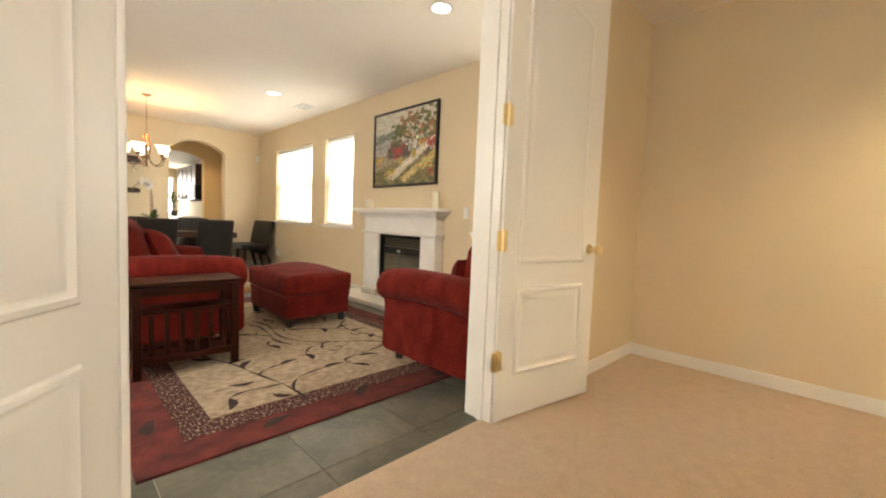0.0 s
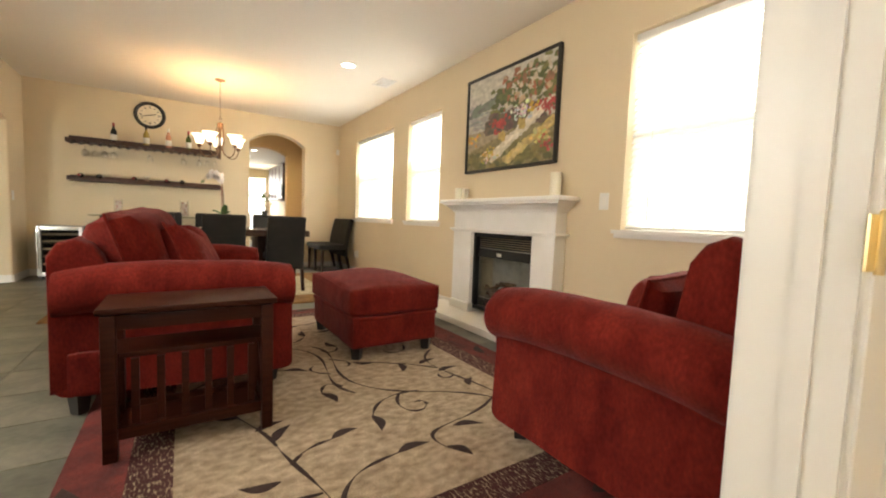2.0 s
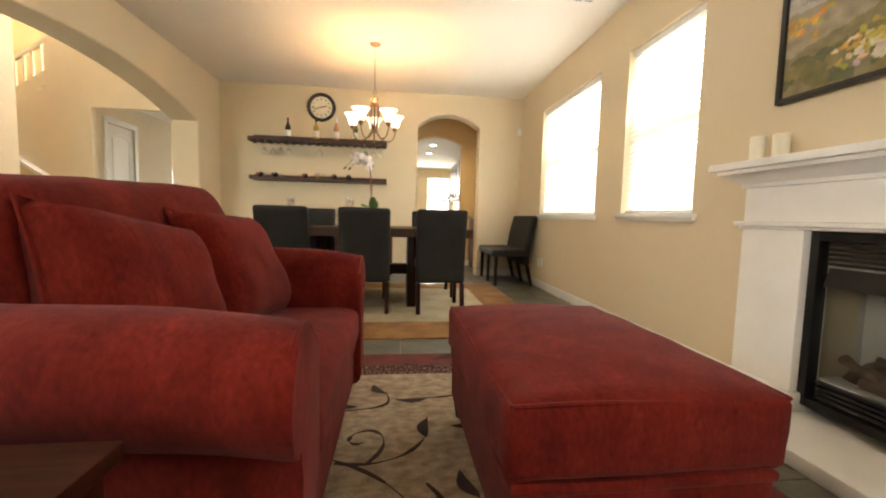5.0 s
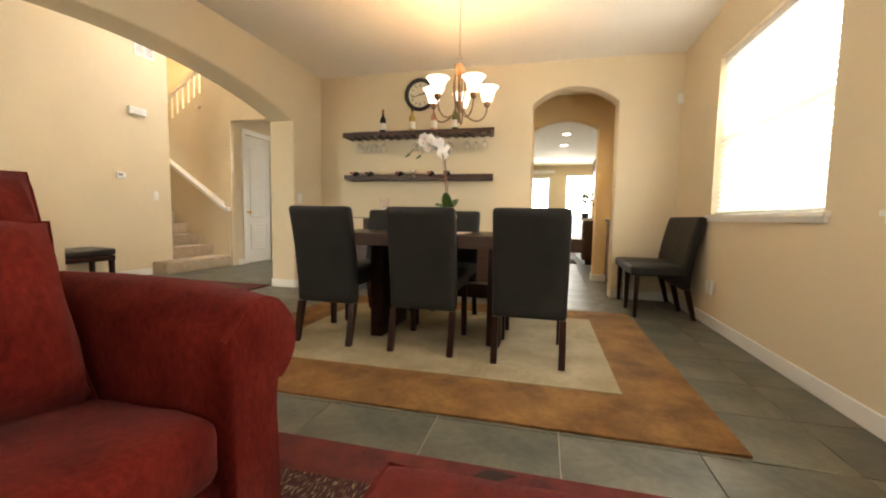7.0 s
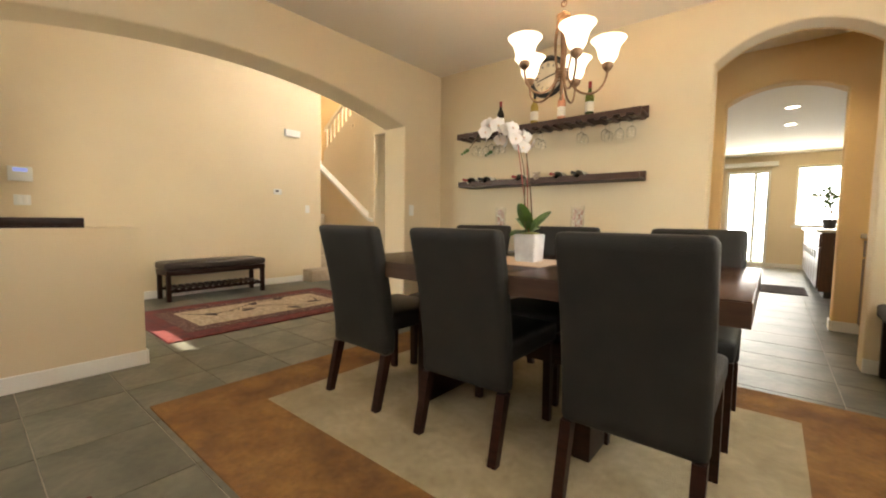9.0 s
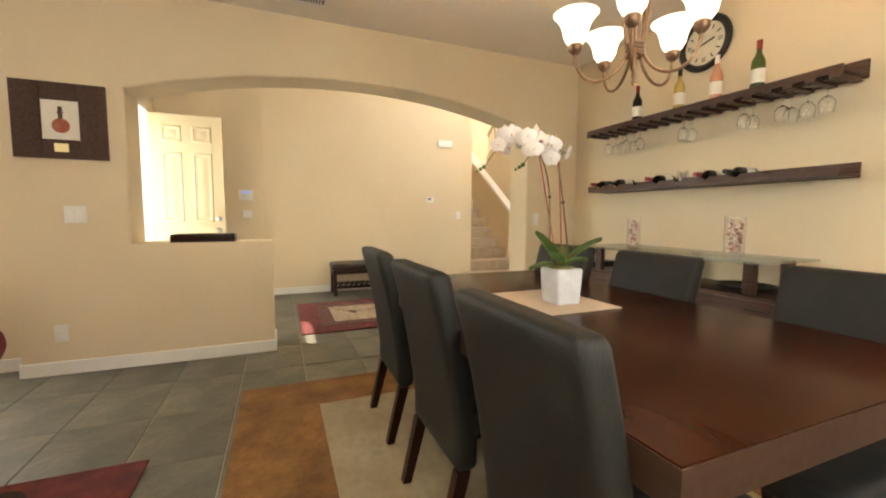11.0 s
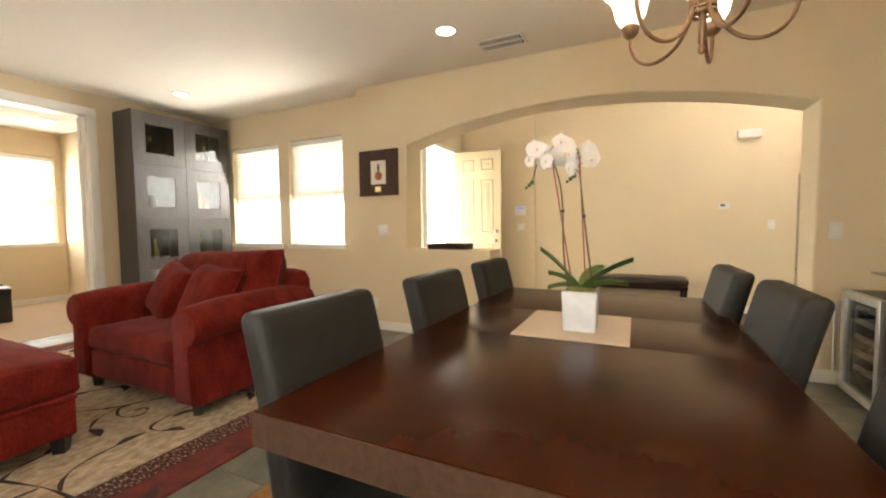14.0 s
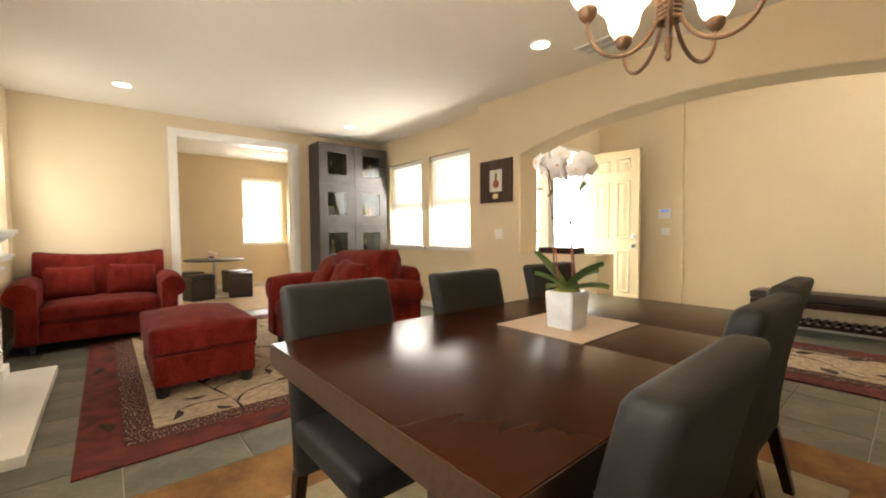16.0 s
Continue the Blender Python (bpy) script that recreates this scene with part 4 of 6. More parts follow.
# ottoman
ot = thing("ottoman", "large red chenille ottoman on black block feet", "ottoman")
OX0, OY0, OX1, OY1 = 1.975, 4.415, 2.645, 5.36
part("base", soft(OX0 + 0.015, OY0 + 0.015, 0.095, OX1 - 0.015, OY1 - 0.015, 0.305, 0.022, n=12, wob=0.003), RED, ot)
part("welt_band", soft(OX0 + 0.010, OY0 + 0.010, 0.275, OX1 - 0.010, OY1 - 0.010, 0.312, 0.016, n=12, wob=0.003), RED, ot)
part("cushion", soft(OX0, OY0, 0.315, OX1, OY1, 0.492, 0.028, 0.075, 18, 0.005, 0.008), RED, ot)
for z, e in ((0.483, 0.010), (0.318, 0.020)):
    pth = [(OX0 + e, OY0 + e), (OX1 - e, OY0 + e), (OX1 - e, OY1 - e), (OX0 + e, OY1 - e)]
    full = []
    for (a, b), (c, d2) in zip(pth, pth[1:] + pth[:1]):
        full += [(a + (c - a) * t / 10, b + (d2 - b) * t / 10, z + 0.004 * math.sin(t * 0.62)) for t in range(10)]
    part("piping", tube(full + full[:1], 0.006, 6), RED, ot)
for x in (OX0 + 0.07, OX1 - 0.07):
    for y in (OY0 + 0.07, OY1 - 0.07):
        part("foot", lathe([(0.035, 0.012), (0.048, 0.10)], (x, y, 0), 4), BLACKW, ot, "black tapered block foot", smooth=0)

# end table with a slatted magazine rack
et = thing("end_table", "dark wooden end table with a slatted magazine rack", "end table")
EX0, EX1, EY0, EY1, ET = 0.82, 1.405, 3.835, 4.145, 0.60
part("top", boxes((EX0 - 0.012, EY0 - 0.010, ET - 0.024, EX1 + 0.015, EY1, ET), bevel=0.005), CHERRYD, et)
for x in (EX0, EX1 - 0.045):
    for y in (EY0, EY1 - 0.06):
        part("leg", boxes((x, y, 0.017, x + 0.045, y + 0.045, ET - 0.028), bevel=0.003), CHERRYD, et)
part("apron", boxes((EX0 + 0.045, EY0 + 0.008, ET - 0.085, EX1 - 0.045, EY0 + 0.028, ET - 0.029), bevel=0.002), CHERRYD, et)
part("apron", boxes((EX0 + 0.045, EY1 - 0.045, ET - 0.085, EX1 - 0.045, EY1 - 0.025, ET - 0.029), bevel=0.002), CHERRYD, et)
part("shelf", boxes((EX0 + 0.01, EY0 + 0.035, 0.40, EX1 - 0.01, EY1 - 0.05, 0.42), bevel=0.003), CHERRYD, et)
part("rack_rail", boxes((EX0 + 0.045, EY0 + 0.01, 0.095, EX1 - 0.045, EY0 + 0.03, 0.14), bevel=0.002), CHERRYD, et)
part("rack_rail", boxes((EX0 + 0.045, EY1 - 0.05, 0.095, EX1 - 0.045, EY1 - 0.03, 0.14), bevel=0.002), CHERRYD, et)
part("rack_floor", boxes((EX0 + 0.045, EY0 + 0.031, 0.10, EX1 - 0.045, EY1 - 0.051, 0.115)), CHERRYD, et)
for i in range(6):
    x = EX0 + 0.085 + i * 0.081
    part("slat", boxes((x, EY0 + 0.035, 0.141, x + 0.026, EY0 + 0.047, 0.395)), CHERRYD, et)
for xe in (EX0 + 0.012, EX1 - 0.032):
    part("rack_side", prism([(EY1 - 0.11, 0.399), (EY1 - 0.07, 0.399), (EY0 + 0.095, 0.146), (EY0 + 0.055, 0.146)], "x", xe, xe + 0.014), CHERRYD, et, "slanting side slat")
for xe in (EX0 + 0.008, EX1 - 0.028):
    part("side_rail", boxes((xe, EY0 + 0.046, 0.10, xe + 0.02, EY1 - 0.061, 0.145)), CHERRYD, et)

# ---- fireplace ----
fp = thing("fireplace", "white cast-stone mantel round a black gas fireplace", "fireplace", kind="structure")
FY0, FY1 = 4.345, 5.160
LY0, LY1 = 4.10, 5.47
part("hearth", boxes((3.175, 4.03, 0.0, XE, 5.80, 0.062), bevel=0.010), STONE, fp, "low white stone hearth slab")
for a, b in ((LY0, FY0 - 0.002), (FY1 + 0.002, LY1)):
    part("leg", boxes((3.47, a, 0.15, XE - 0.001, b, 0.858), bevel=0.006), STONE, fp)
    part("plinth", boxes((3.44, a - 0.02, 0.062, XE - 0.001, b + 0.0, 0.15), bevel=0.010), STONE, fp)
part("lintel_moulding", boxes((3.440, LY0 - 0.035, 0.872, XE - 0.001, LY1 + 0.03, 0.893), (3.46, LY0 - 0.015, 0.858, XE - 0.001, LY1 + 0.015, 0.872), bevel=0.006), STONE, fp)
part("frieze", boxes((3.475, LY0, 0.893, XE - 0.001, LY1, 1.055), bevel=0.003), STONE, fp)
crown = [(3.475, 1.055), (3.462, 1.057), (3.458, 1.075), (3.440, 1.085), (3.425, 1.105), (3.405, 1.118), (3.385, 1.122), (3.385, 1.140), (XE - 0.001, 1.140), (XE - 0.001, 1.055)]
bm = bmesh.new()
rings = []
for sgn in (-1, 1):
    ring = []
    for x, z in crown:
        out = 3.475 - x if x < 3.5 else (0.09 if z > 1.1 else 0.0)
        ring.append(bm.verts.new((x, (LY0 - out) if sgn < 0 else (LY1 + out), z)))
    rings.append(ring)
for i in range(len(crown)):
    j = (i + 1) % len(crown)
    bm.faces.new((rings[0][i], rings[0][j], rings[1][j], rings[1][i]))
bm.faces.new(rings[0])
bm.faces.new(rings[1])
part("crown_moulding", bm, STONE, fp)
part("mantel_shelf", boxes((3.365, LY0 - 0.115, 1.141, XE - 0.001, LY1 + 0.13, 1.178), bevel=0.008), STONE, fp)
# firebox
part("surround", boxes((3.505, FY0, 0.10, 3.56, FY0 + 0.035, 0.856), (3.505, FY1 - 0.035, 0.10, 3.56, FY1, 0.856), (3.505, FY0 + 0.035, 0.815, 3.56, FY1 - 0.035, 0.856), (3.505, FY0 + 0.035, 0.10, 3.56, FY1 - 0.035, 0.135), bevel=0.003), BLACKM, fp, "black metal surround")
for z in (0.715, 0.735, 0.755, 0.775, 0.795, 0.145, 0.165, 0.185, 0.205):
    part("louvre", boxes((3.538, FY0 + 0.046, z, 3.562, FY1 - 0.046, z + 0.011)), BLACKM, fp)
part("hood", prism([(3.555, 0.705), (3.555, 0.64), (3.515, 0.625), (3.535, 0.705)], "y", FY0 + 0.06, FY1 - 0.06), BLACKM, fp, "black sloping hood")
part("badge", boxes((3.517, 4.76, 0.645, 3.521, 4.82, 0.675)), PAPER, fp)
p = part("fire_glass", boxes((3.552, FY0 + 0.046, 0.225, 3.556, FY1 - 0.046, 0.64)), CABGLASS, fp, "dark glass front")
p.visible_shadow = False
# lining coloured paler than its own tone, in place of the glass's reflection
part("firebox", boxes((3.80, 4.36, 0.18, 3.82, 5.17, 0.74), (3.565, 4.36, 0.18, 3.80, 4.379, 0.74), (3.565, 5.151, 0.18, 3.80, 5.17, 0.74), (3.565, 4.379, 0.195, 3.80, 5.151, 0.213), (3.565, 4.379, 0.702, 3.80, 5.151, 0.72)), LININGLIT, fp, "refractory lining paled to stand for reflected room light")
for i, (x0, y0, z0, x1, y1, z1, r) in enumerate(((3.615, 4.48, 0.250, 3.605, 4.98, 0.250, 0.032), (3.70, 4.52, 0.262, 3.69, 5.06, 0.262, 0.036), (3.60, 4.56, 0.262, 3.71, 4.74, 0.345, 0.024), (3.61, 4.93, 0.26, 3.71, 4.76, 0.375, 0.026),
                                                 (3.685, 4.55, 0.335, 3.65, 4.90, 0.375, 0.024), (3.595, 4.76, 0.245, 3.68, 4.66, 0.335, 0.020), (3.605, 5.04, 0.245, 3.70, 4.99, 0.34, 0.022), (3.60, 4.86, 0.27, 3.62, 5.08, 0.315, 0.022))):
    lg = tube([(x0 + (x1 - x0) * k / 7, y0 + (y1 - y0) * k / 7 + 0.006 * math.sin(k * 3.1 + i), z0 + (z1 - z0) * k / 7 + 0.010 * math.sin(k * 2 + i)) for k in range(8)], r, 10)
    for v in lg.verts:
        v.co += 0.006 * noise.noise_vector(v.co * 40)
    part("log", lg, LOG, fp, "charred ceramic log")
part("ember_bed", soft(3.57, 4.42, 0.214, 3.79, 5.12, 0.232, 0.008, 0.006, 14, 0.006), LININGLIT, fp)
# candles on the mantel
for y, r, h in ((5.44, 0.034, 0.125), (5.32, 0.034, 0.115), (4.14, 0.042, 0.185)):
    c = thing("candle", "ivory pillar candle standing on the mantel", "candle", "mantel candles")
    part("wax", lathe([(r, 0.0), (r, h - 0.004), (r - 0.004, h), (r - 0.012, h - 0.006), (0.0, h - 0.008)], (3.49, y, 1.1785), 28), WAX, c)
    part("wick", tube([(3.49, y, 1.1785 + h - 0.01), (3.491, y, 1.1785 + h + 0.006)], 0.0012, 5), BLACKM, c)

# ---- dining room ----
dr = thing("dining_rug", "shag dining rug with a rust border and sandy centre", "rug")
DX0, DY0, DX1, DY1 = 0.07, 6.45, 3.00, 8.77
part("border", boxes((DX0, DY0, 0, DX1, DY1, 0.012), bevel=0.004), RUGRUST, dr, "rust-brown shag border")
part("field", boxes((0.44, 6.88, 0.010, 2.62, 8.42, 0.0155)), RUGSAND, dr, "sand-coloured shag centre")

TX0, TX1, TY0, TY1, TZ = 0.63, 2.43, 7.20, 8.235, 0.765
dt = thing("dining_table", "long dark mahogany dining table with a leaf seam", "table")
for a, b in ((TX0, 1.2287), (1.2295, 1.6587), (1.6595, TX1)):
    part("tabletop_section", boxes((a, TY0, TZ - 0.075, b, TY1, TZ), bevel=0.002, seg=2), MAHOG, dt)
# thin added strips whose paler colour stands for reflection on the table's sides
for e in ((TX0 - 0.003, TY0 - 0.003, TX1 + 0.003, TY0), (TX0 - 0.003, TY1, TX1 + 0.003, TY1 + 0.003), (TX0 - 0.003, TY0, TX0, TY1), (TX1, TY0, TX1 + 0.003, TY1)):
    part("edge_band", boxes((e[0], e[1], TZ - 0.074, e[2], e[3], TZ - 0.003)), EDGELIT, dt, "grained edge strip, paled for the rug's reflection")
for x in (1.02, 1.86):
    part("leg_panel", boxes((x, 7.42, 0.016, x + 0.09, 7.96, TZ - 0.0755), bevel=0.004), ESPRESSO, dt, "broad plank leg")
part("stretcher", boxes((1.111, 7.64, 0.30, 1.859, 7.74, 0.40), bevel=0.003), ESPRESSO, dt)


def dining_chair(label, at, group="chairs round the table"):
    """Parsons chair: front towards +y, back at y = 0."""
    c = thing("dining_chair", label, "chair", group, at=at)
    w = 0.220
    part("seat", soft(-w, 0.03, 0.385, w, 0.50, 0.475, 0.022, 0.012, 10), LEATHER, c)
    bm = soft(-w, -0.045, 0.27, w, 0.035, 0.925, 0.026, 0, 14)
    for v in bm.verts:
        # the back leans and bows a little
        k = max(0, v.co.z - 0.38)
        v.co.y += 0.045 - 0.19 * k + 0.012 * math.sin(k * 5.8)
        v.co.x *= 1 - 0.03 * (v.co.z < 0.5) * (0.5 - v.co.z)
    part("backrest", bm, LEATHER, c, "padded leather back")
    for x in (-w + 0.024, w - 0.024):
        part("leg", prism([(0.425, 0.384), (0.47, 0.384), (0.465, 0.0), (0.435, 0.0)], "x", x - 0.018, x + 0.018), ESPRESSO, c, "dark wooden front leg", smooth=0)
        part("leg", prism([(0.004, 0.272), (0.052, 0.272), (-0.022, 0.0), (-0.056, 0.0)], "x", x - 0.019, x + 0.019), ESPRESSO, c, "dark wooden rear leg", smooth=0)
    return c


CHAIR = "charcoal leather parsons chair tucked in at the table"
RZ = 0.0165
first = dining_chair(CHAIR, pose(2.143, 7.165, RZ, 0, 0, 0))
for x, y, a in ((1.475, 7.19, 0.6), (0.785, 7.20, -0.8)):
    copy_thing(first, pose(x, y, RZ, 0, 0, a))
for x, y, a in ((2.15, 8.325, 180.5), (1.44, 8.262, 179.3), (0.85, 8.22, 180.8)):
    copy_thing(first, pose(x, y, RZ, 0, 0, a))
for x, y, a in ((3.49, 8.93, 91), (3.505, 9.395, 90.5)):
    sp = copy_thing(first, pose(x, y, 0.0, 0, 0, a))
    tagged(sp, "charcoal leather parsons chair set aside against the wall", "chair", "spare chairs")

# placemat and orchid
piece("placemat", boxes((1.245, 7.515, TZ + 0.0005, 1.665, 7.885, TZ + 0.004)), LINEN, "woven straw-coloured placemat under the orchid", "placemat", at=None)
PX, PY, PZ = 1.505, 7.725, TZ + 0.0045
oc = thing("orchid", "white moth orchid in a square white marble pot", "plant")
pot = prism([(-0.053, 0.0), (0.053, 0.0), (0.060, 0.138), (-0.060, 0.138)], "y", -0.056, 0.056)
for v in pot.verts:
    v.co.y *= 0.94 + 0.10 * (v.co.z > 0.1)
bmesh.ops.bevel(pot, geom=pot.edges[:], offset=0.004, segments=2, affect="EDGES")
for v in pot.verts:
    v.co += Vector((PX, PY, PZ))
part("pot", pot, MARBLE, oc, "white marble cube pot")
part("moss", lathe([(0.054, 0.0), (0.046, 0.010), (0.0, 0.018)], (PX, PY, PZ + 0.135), 16), MOSS, oc)


def strap_leaf(ang, L, W, rise, droop):
    bm = bmesh.new()
    rows = []
    for i in range(13):
        u = i / 12
        w = W * (math.sin(math.pi * min(1, u * 0.93 + 0.06)) ** 0.6)
        x = L * u
        z = rise * u - droop * u * u
        rows.append([bm.verts.new((x, -w, z + 0.012)), bm.verts.new((x, 0, z)), bm.verts.new((x, w, z + 0.012)), bm.verts.new((x, 0, z - 0.004))])
    for a, b in zip(rows, rows[1:]):
        for i in range(4):
            bm.faces.new((a[i], a[(i + 1) % 4], b[(i + 1) % 4], b[i]))
    bm.faces.new(rows[0])
    bm.faces.new(rows[-1])
    bmesh.ops.rotate(bm, verts=bm.verts[:], cent=(0, 0, 0), matrix=Matrix.Rotation(ang, 3, "Z"))
    bmesh.ops.translate(bm, verts=bm.verts[:], vec=(PX, PY, PZ + 0.138))
    return bm


for ang, L, W, rise, droop in ((1.35, 0.17, 0.036, 0.16, 0.05), (1.75, 0.155, 0.034, 0.07, 0.05), (-1.45, 0.14, 0.036, 0.18, 0.04), (-1.9, 0.13, 0.028, 0.05, 0.06), (-1.0, 0.12, 0.028, 0.11, 0.05), (2.6, 0.13, 0.034, 0.13, 0.06)):
    part("leaf", strap_leaf(ang, L, W, rise, droop), LEAF, oc, "strap-shaped green leaf")


def blossom(parent, at, face, size=0.042, up=Vector((0, 0, 1))):
    face = Vector(face).normalized()
    side = face.cross(up).normalized()
    top = side.cross(face)
    bm = bmesh.new()
    for k, (a, L, W) in enumerate(((90, 1.0, 0.40), (12, 1.08, 0.64), (168, 1.08, 0.64), (-52, 0.95, 0.38), (-128, 0.95, 0.38))):
        a = radians(a)
        d = math.cos(a) * side + math.sin(a) * top
        e = face.cross(d)
        c = Vector(at) + face * (0.004 if k in (1, 2) else 0)
        mid = []
        for i in range(6):
            u = i / 5
            w = W * size * math.sin(math.pi * min(1, 0.12 + 0.88 * u)) ** 0.7
            z = face * size * (0.12 * u - 0.22 * u * u)
            mid.append([bm.verts.new(c + d * L * size * u + z + e * q * w + face * (-0.12 * abs(q) * w)) for q in (-1, 0, 1)])
        for p, q in zip(mid, mid[1:]):
            for i in range(2):
                bm.faces.new((p[i], p[i + 1], q[i + 1], q[i]))
    b = part("blossom", bm, PETAL, parent, "white orchid blossom", smooth=60)
    ctr = bmesh.new()
    bmesh.ops.create_uvsphere(ctr, u_segments=8, v_segments=6, radius=size * 0.14)
    bmesh.ops.translate(ctr, verts=ctr.verts[:], vec=Vector(at) + face * size * 0.15)
    part("lip", ctr, PETALC, b, "pink and yellow lip")


STEMS = (
    ((1.505, 7.684, 0.91), (1.505, 7.64, 1.10), (1.512, 7.69, 1.22), (1.476, 7.621, 1.366), (1.46, 7.595, 1.425), (1.345, 7.545, 1.46), (1.272, 7.497, 1.314)),
    ((1.500, 7.766, 0.91), (1.505, 7.745, 1.05), (1.495, 7.725, 1.22), (1.475, 7.712, 1.345), (1.455, 7.705, 1.44), (1.36, 7.70, 1.44), (1.297, 7.671, 1.328)),
)
for k, (b0, h1, h2, fork, g1, g2, end) in enumerate(STEMS):
    path = bez(b0, h1, h2, fork) + bez(fork, g1, g2, end, 14)[1:]
    end = Vector(end)
    part("stem", tube(path, 0.0036, 6, 0.6), STEM, oc)
    sb = Vector(((1.515, 7.70, 0.905), (1.49, 7.74, 0.905))[k])
    part("stake", tube([sb, Vector(fork) + Vector((0.006, 0.002, -0.02 + 0.05 * k))], 0.0026, 6), STAKE, oc, "thin red support stake")
    part("clip", tube([p + Vector((0, 0, 0.0)) for p in (path[8] + Vector((0, -0.006, 0)), path[8] + Vector((0, 0.006, 0.002)))], 0.005, 6), BLACKM, oc)
    rr = random.Random(11 + k)
    cnt = 12
    for i in range(cnt):
        q = path[13 + int(i * 12.4 / cnt)]
        sd = 1 if i % 2 else -1
        at = q + Vector((rr.uniform(-0.025, 0.03), 0.036 * sd + rr.uniform(-0.012, 0.012), rr.uniform(-0.012, 0.036) - 0.010 * (i > 5)))
        part("flower_stalk", tube([q, (q + at) / 2 + Vector((0, 0, 0.006)), at - Vector((0.006, 0, 0))], 0.0014, 5), STEM, oc)
        blossom(oc, at, (0.75 + rr.uniform(-0.3, 0.2), 0.55 * sd + rr.uniform(-0.25, 0.25), rr.uniform(-0.35, 0.25)), rr.uniform(0.033, 0.042))
    for i in range(3):
        bd = bmesh.new()
        bmesh.ops.create_uvsphere(bd, u_segments=8, v_segments=6, radius=0.010 - 0.0018 * i)
        bmesh.ops.translate(bd, verts=bd.verts[:], vec=end + Vector((-0.006 * i, -0.014 * i, -0.010 * i + 0.004)))
        part("bud", bd, LEAF, oc)

# chandelier
CX, CY = 1.50, 8.07
ch = thing("chandelier", "bronze five-arm chandelier with frosted glass shades", "chandelier")
part("canopy", lathe([(0.0, -0.028), (0.02, -0.026), (0.055, -0.012), (0.062, 0.0)], (CX, CY, CZ), 24), BRONZE, ch)
n = 0
z = CZ - 0.03
bm = bmesh.new()
while z > 2.205:
    pts = []
    for i in range(13):
        a = 2 * math.pi * i / 12
        u, v = 0.007 * math.cos(a), 0.015 * math.sin(a)
        pts.append((CX + (u if n % 2 else 0), CY + (0 if n % 2 else u), z - 0.013 + v))
    t2 = tube(pts, 0.0018, 5)
    me = bpy.data.meshes.new("tmp")
    t2.to_mesh(me)
    t2.free()
    bm.from_mesh(me)
    bpy.data.meshes.remove(me)
    z -= 0.024
    n += 1
part("chain", bm, BRONZE, ch, "fine bronze link chain")
part("ring", tube([(CX + 0.016 * math.cos(2 * math.pi * i / 16), CY, 2.178 + 0.016 * math.sin(2 * math.pi * i / 16)) for i in range(17)], 0.003, 6), BRONZE, ch)
part("column", lathe([(0.006, 0.0), (0.010, 0.012), (0.009, 0.07), (0.012, 0.10), (0.010, 0.24), (0.013, 0.34), (0.024, 0.37), (0.028, 0.40), (0.024, 0.425), (0.014, 0.44), (0.008, 0.455), (0.004, 0.462)], (CX, CY, 1.68), 18), BRONZE, ch)
for zz in (2.072, 2.086, 2.100, 2.114, 1.775, 1.789, 1.803, 1.817):
    part("coil", tube([(CX + 0.034 * math.cos(2 * math.pi * i / 20), CY + 0.034 * math.sin(2 * math.pi * i / 20), zz) for i in range(21)], 0.0055, 6), BRONZE, ch, "wrapped rope coil")
SHADE = [(r * 1.06, z * 1.0) for r, z in [(0.018, 0.0), (0.034, 0.012), (0.046, 0.035), (0.050, 0.062), (0.058, 0.088), (0.078, 0.118), (0.086, 0.124), (0.080, 0.122), (0.055, 0.090), (0.045, 0.062), (0.041, 0.035), (0.028, 0.014), (0.0, 0.008)]]
for k in range(5):
    a = radians(22 + 72 * k)
    ca, sa = math.cos(a), math.sin(a)

    def rad(r, z2):
        return (CX + r * ca, CY + r * sa, z2)
    arm = bez(rad(0.022, 2.12), rad(0.06, 1.98), rad(0.055, 1.92), rad(0.028, 1.80), 10) + bez(rad(0.028, 1.80), rad(0.06, 1.645), rad(0.235, 1.63), rad(0.238, 1.80), 14)[1:]
    ar = part("arm", tube(arm, 0.0065, 8), BRONZE, ch, "curved bronze arm")
    part("cup", lathe([(0.008, -0.01), (0.020, 0.0), (0.028, 0.012), (0.030, 0.028), (0.024, 0.036)], rad(0.238, 1.80), 18), BRONZE, ar)
    part("shade", lathe(SHADE, rad(0.238, 1.832), 28, 0.02), SHADEGLOW, ar, "frosted ribbed glass shade, lit", smooth=60)
    point_lamp("chandelier_bulb", rad(0.238, 1.93), 4.6 * K, 0.035, (1.0, 0.63, 0.32))
part("finial", lathe([(0.0, -0.03), (0.008, -0.024), (0.010, -0.012), (0.005, 0.0)], (CX, CY, 1.682), 14), BRONZE, ch)

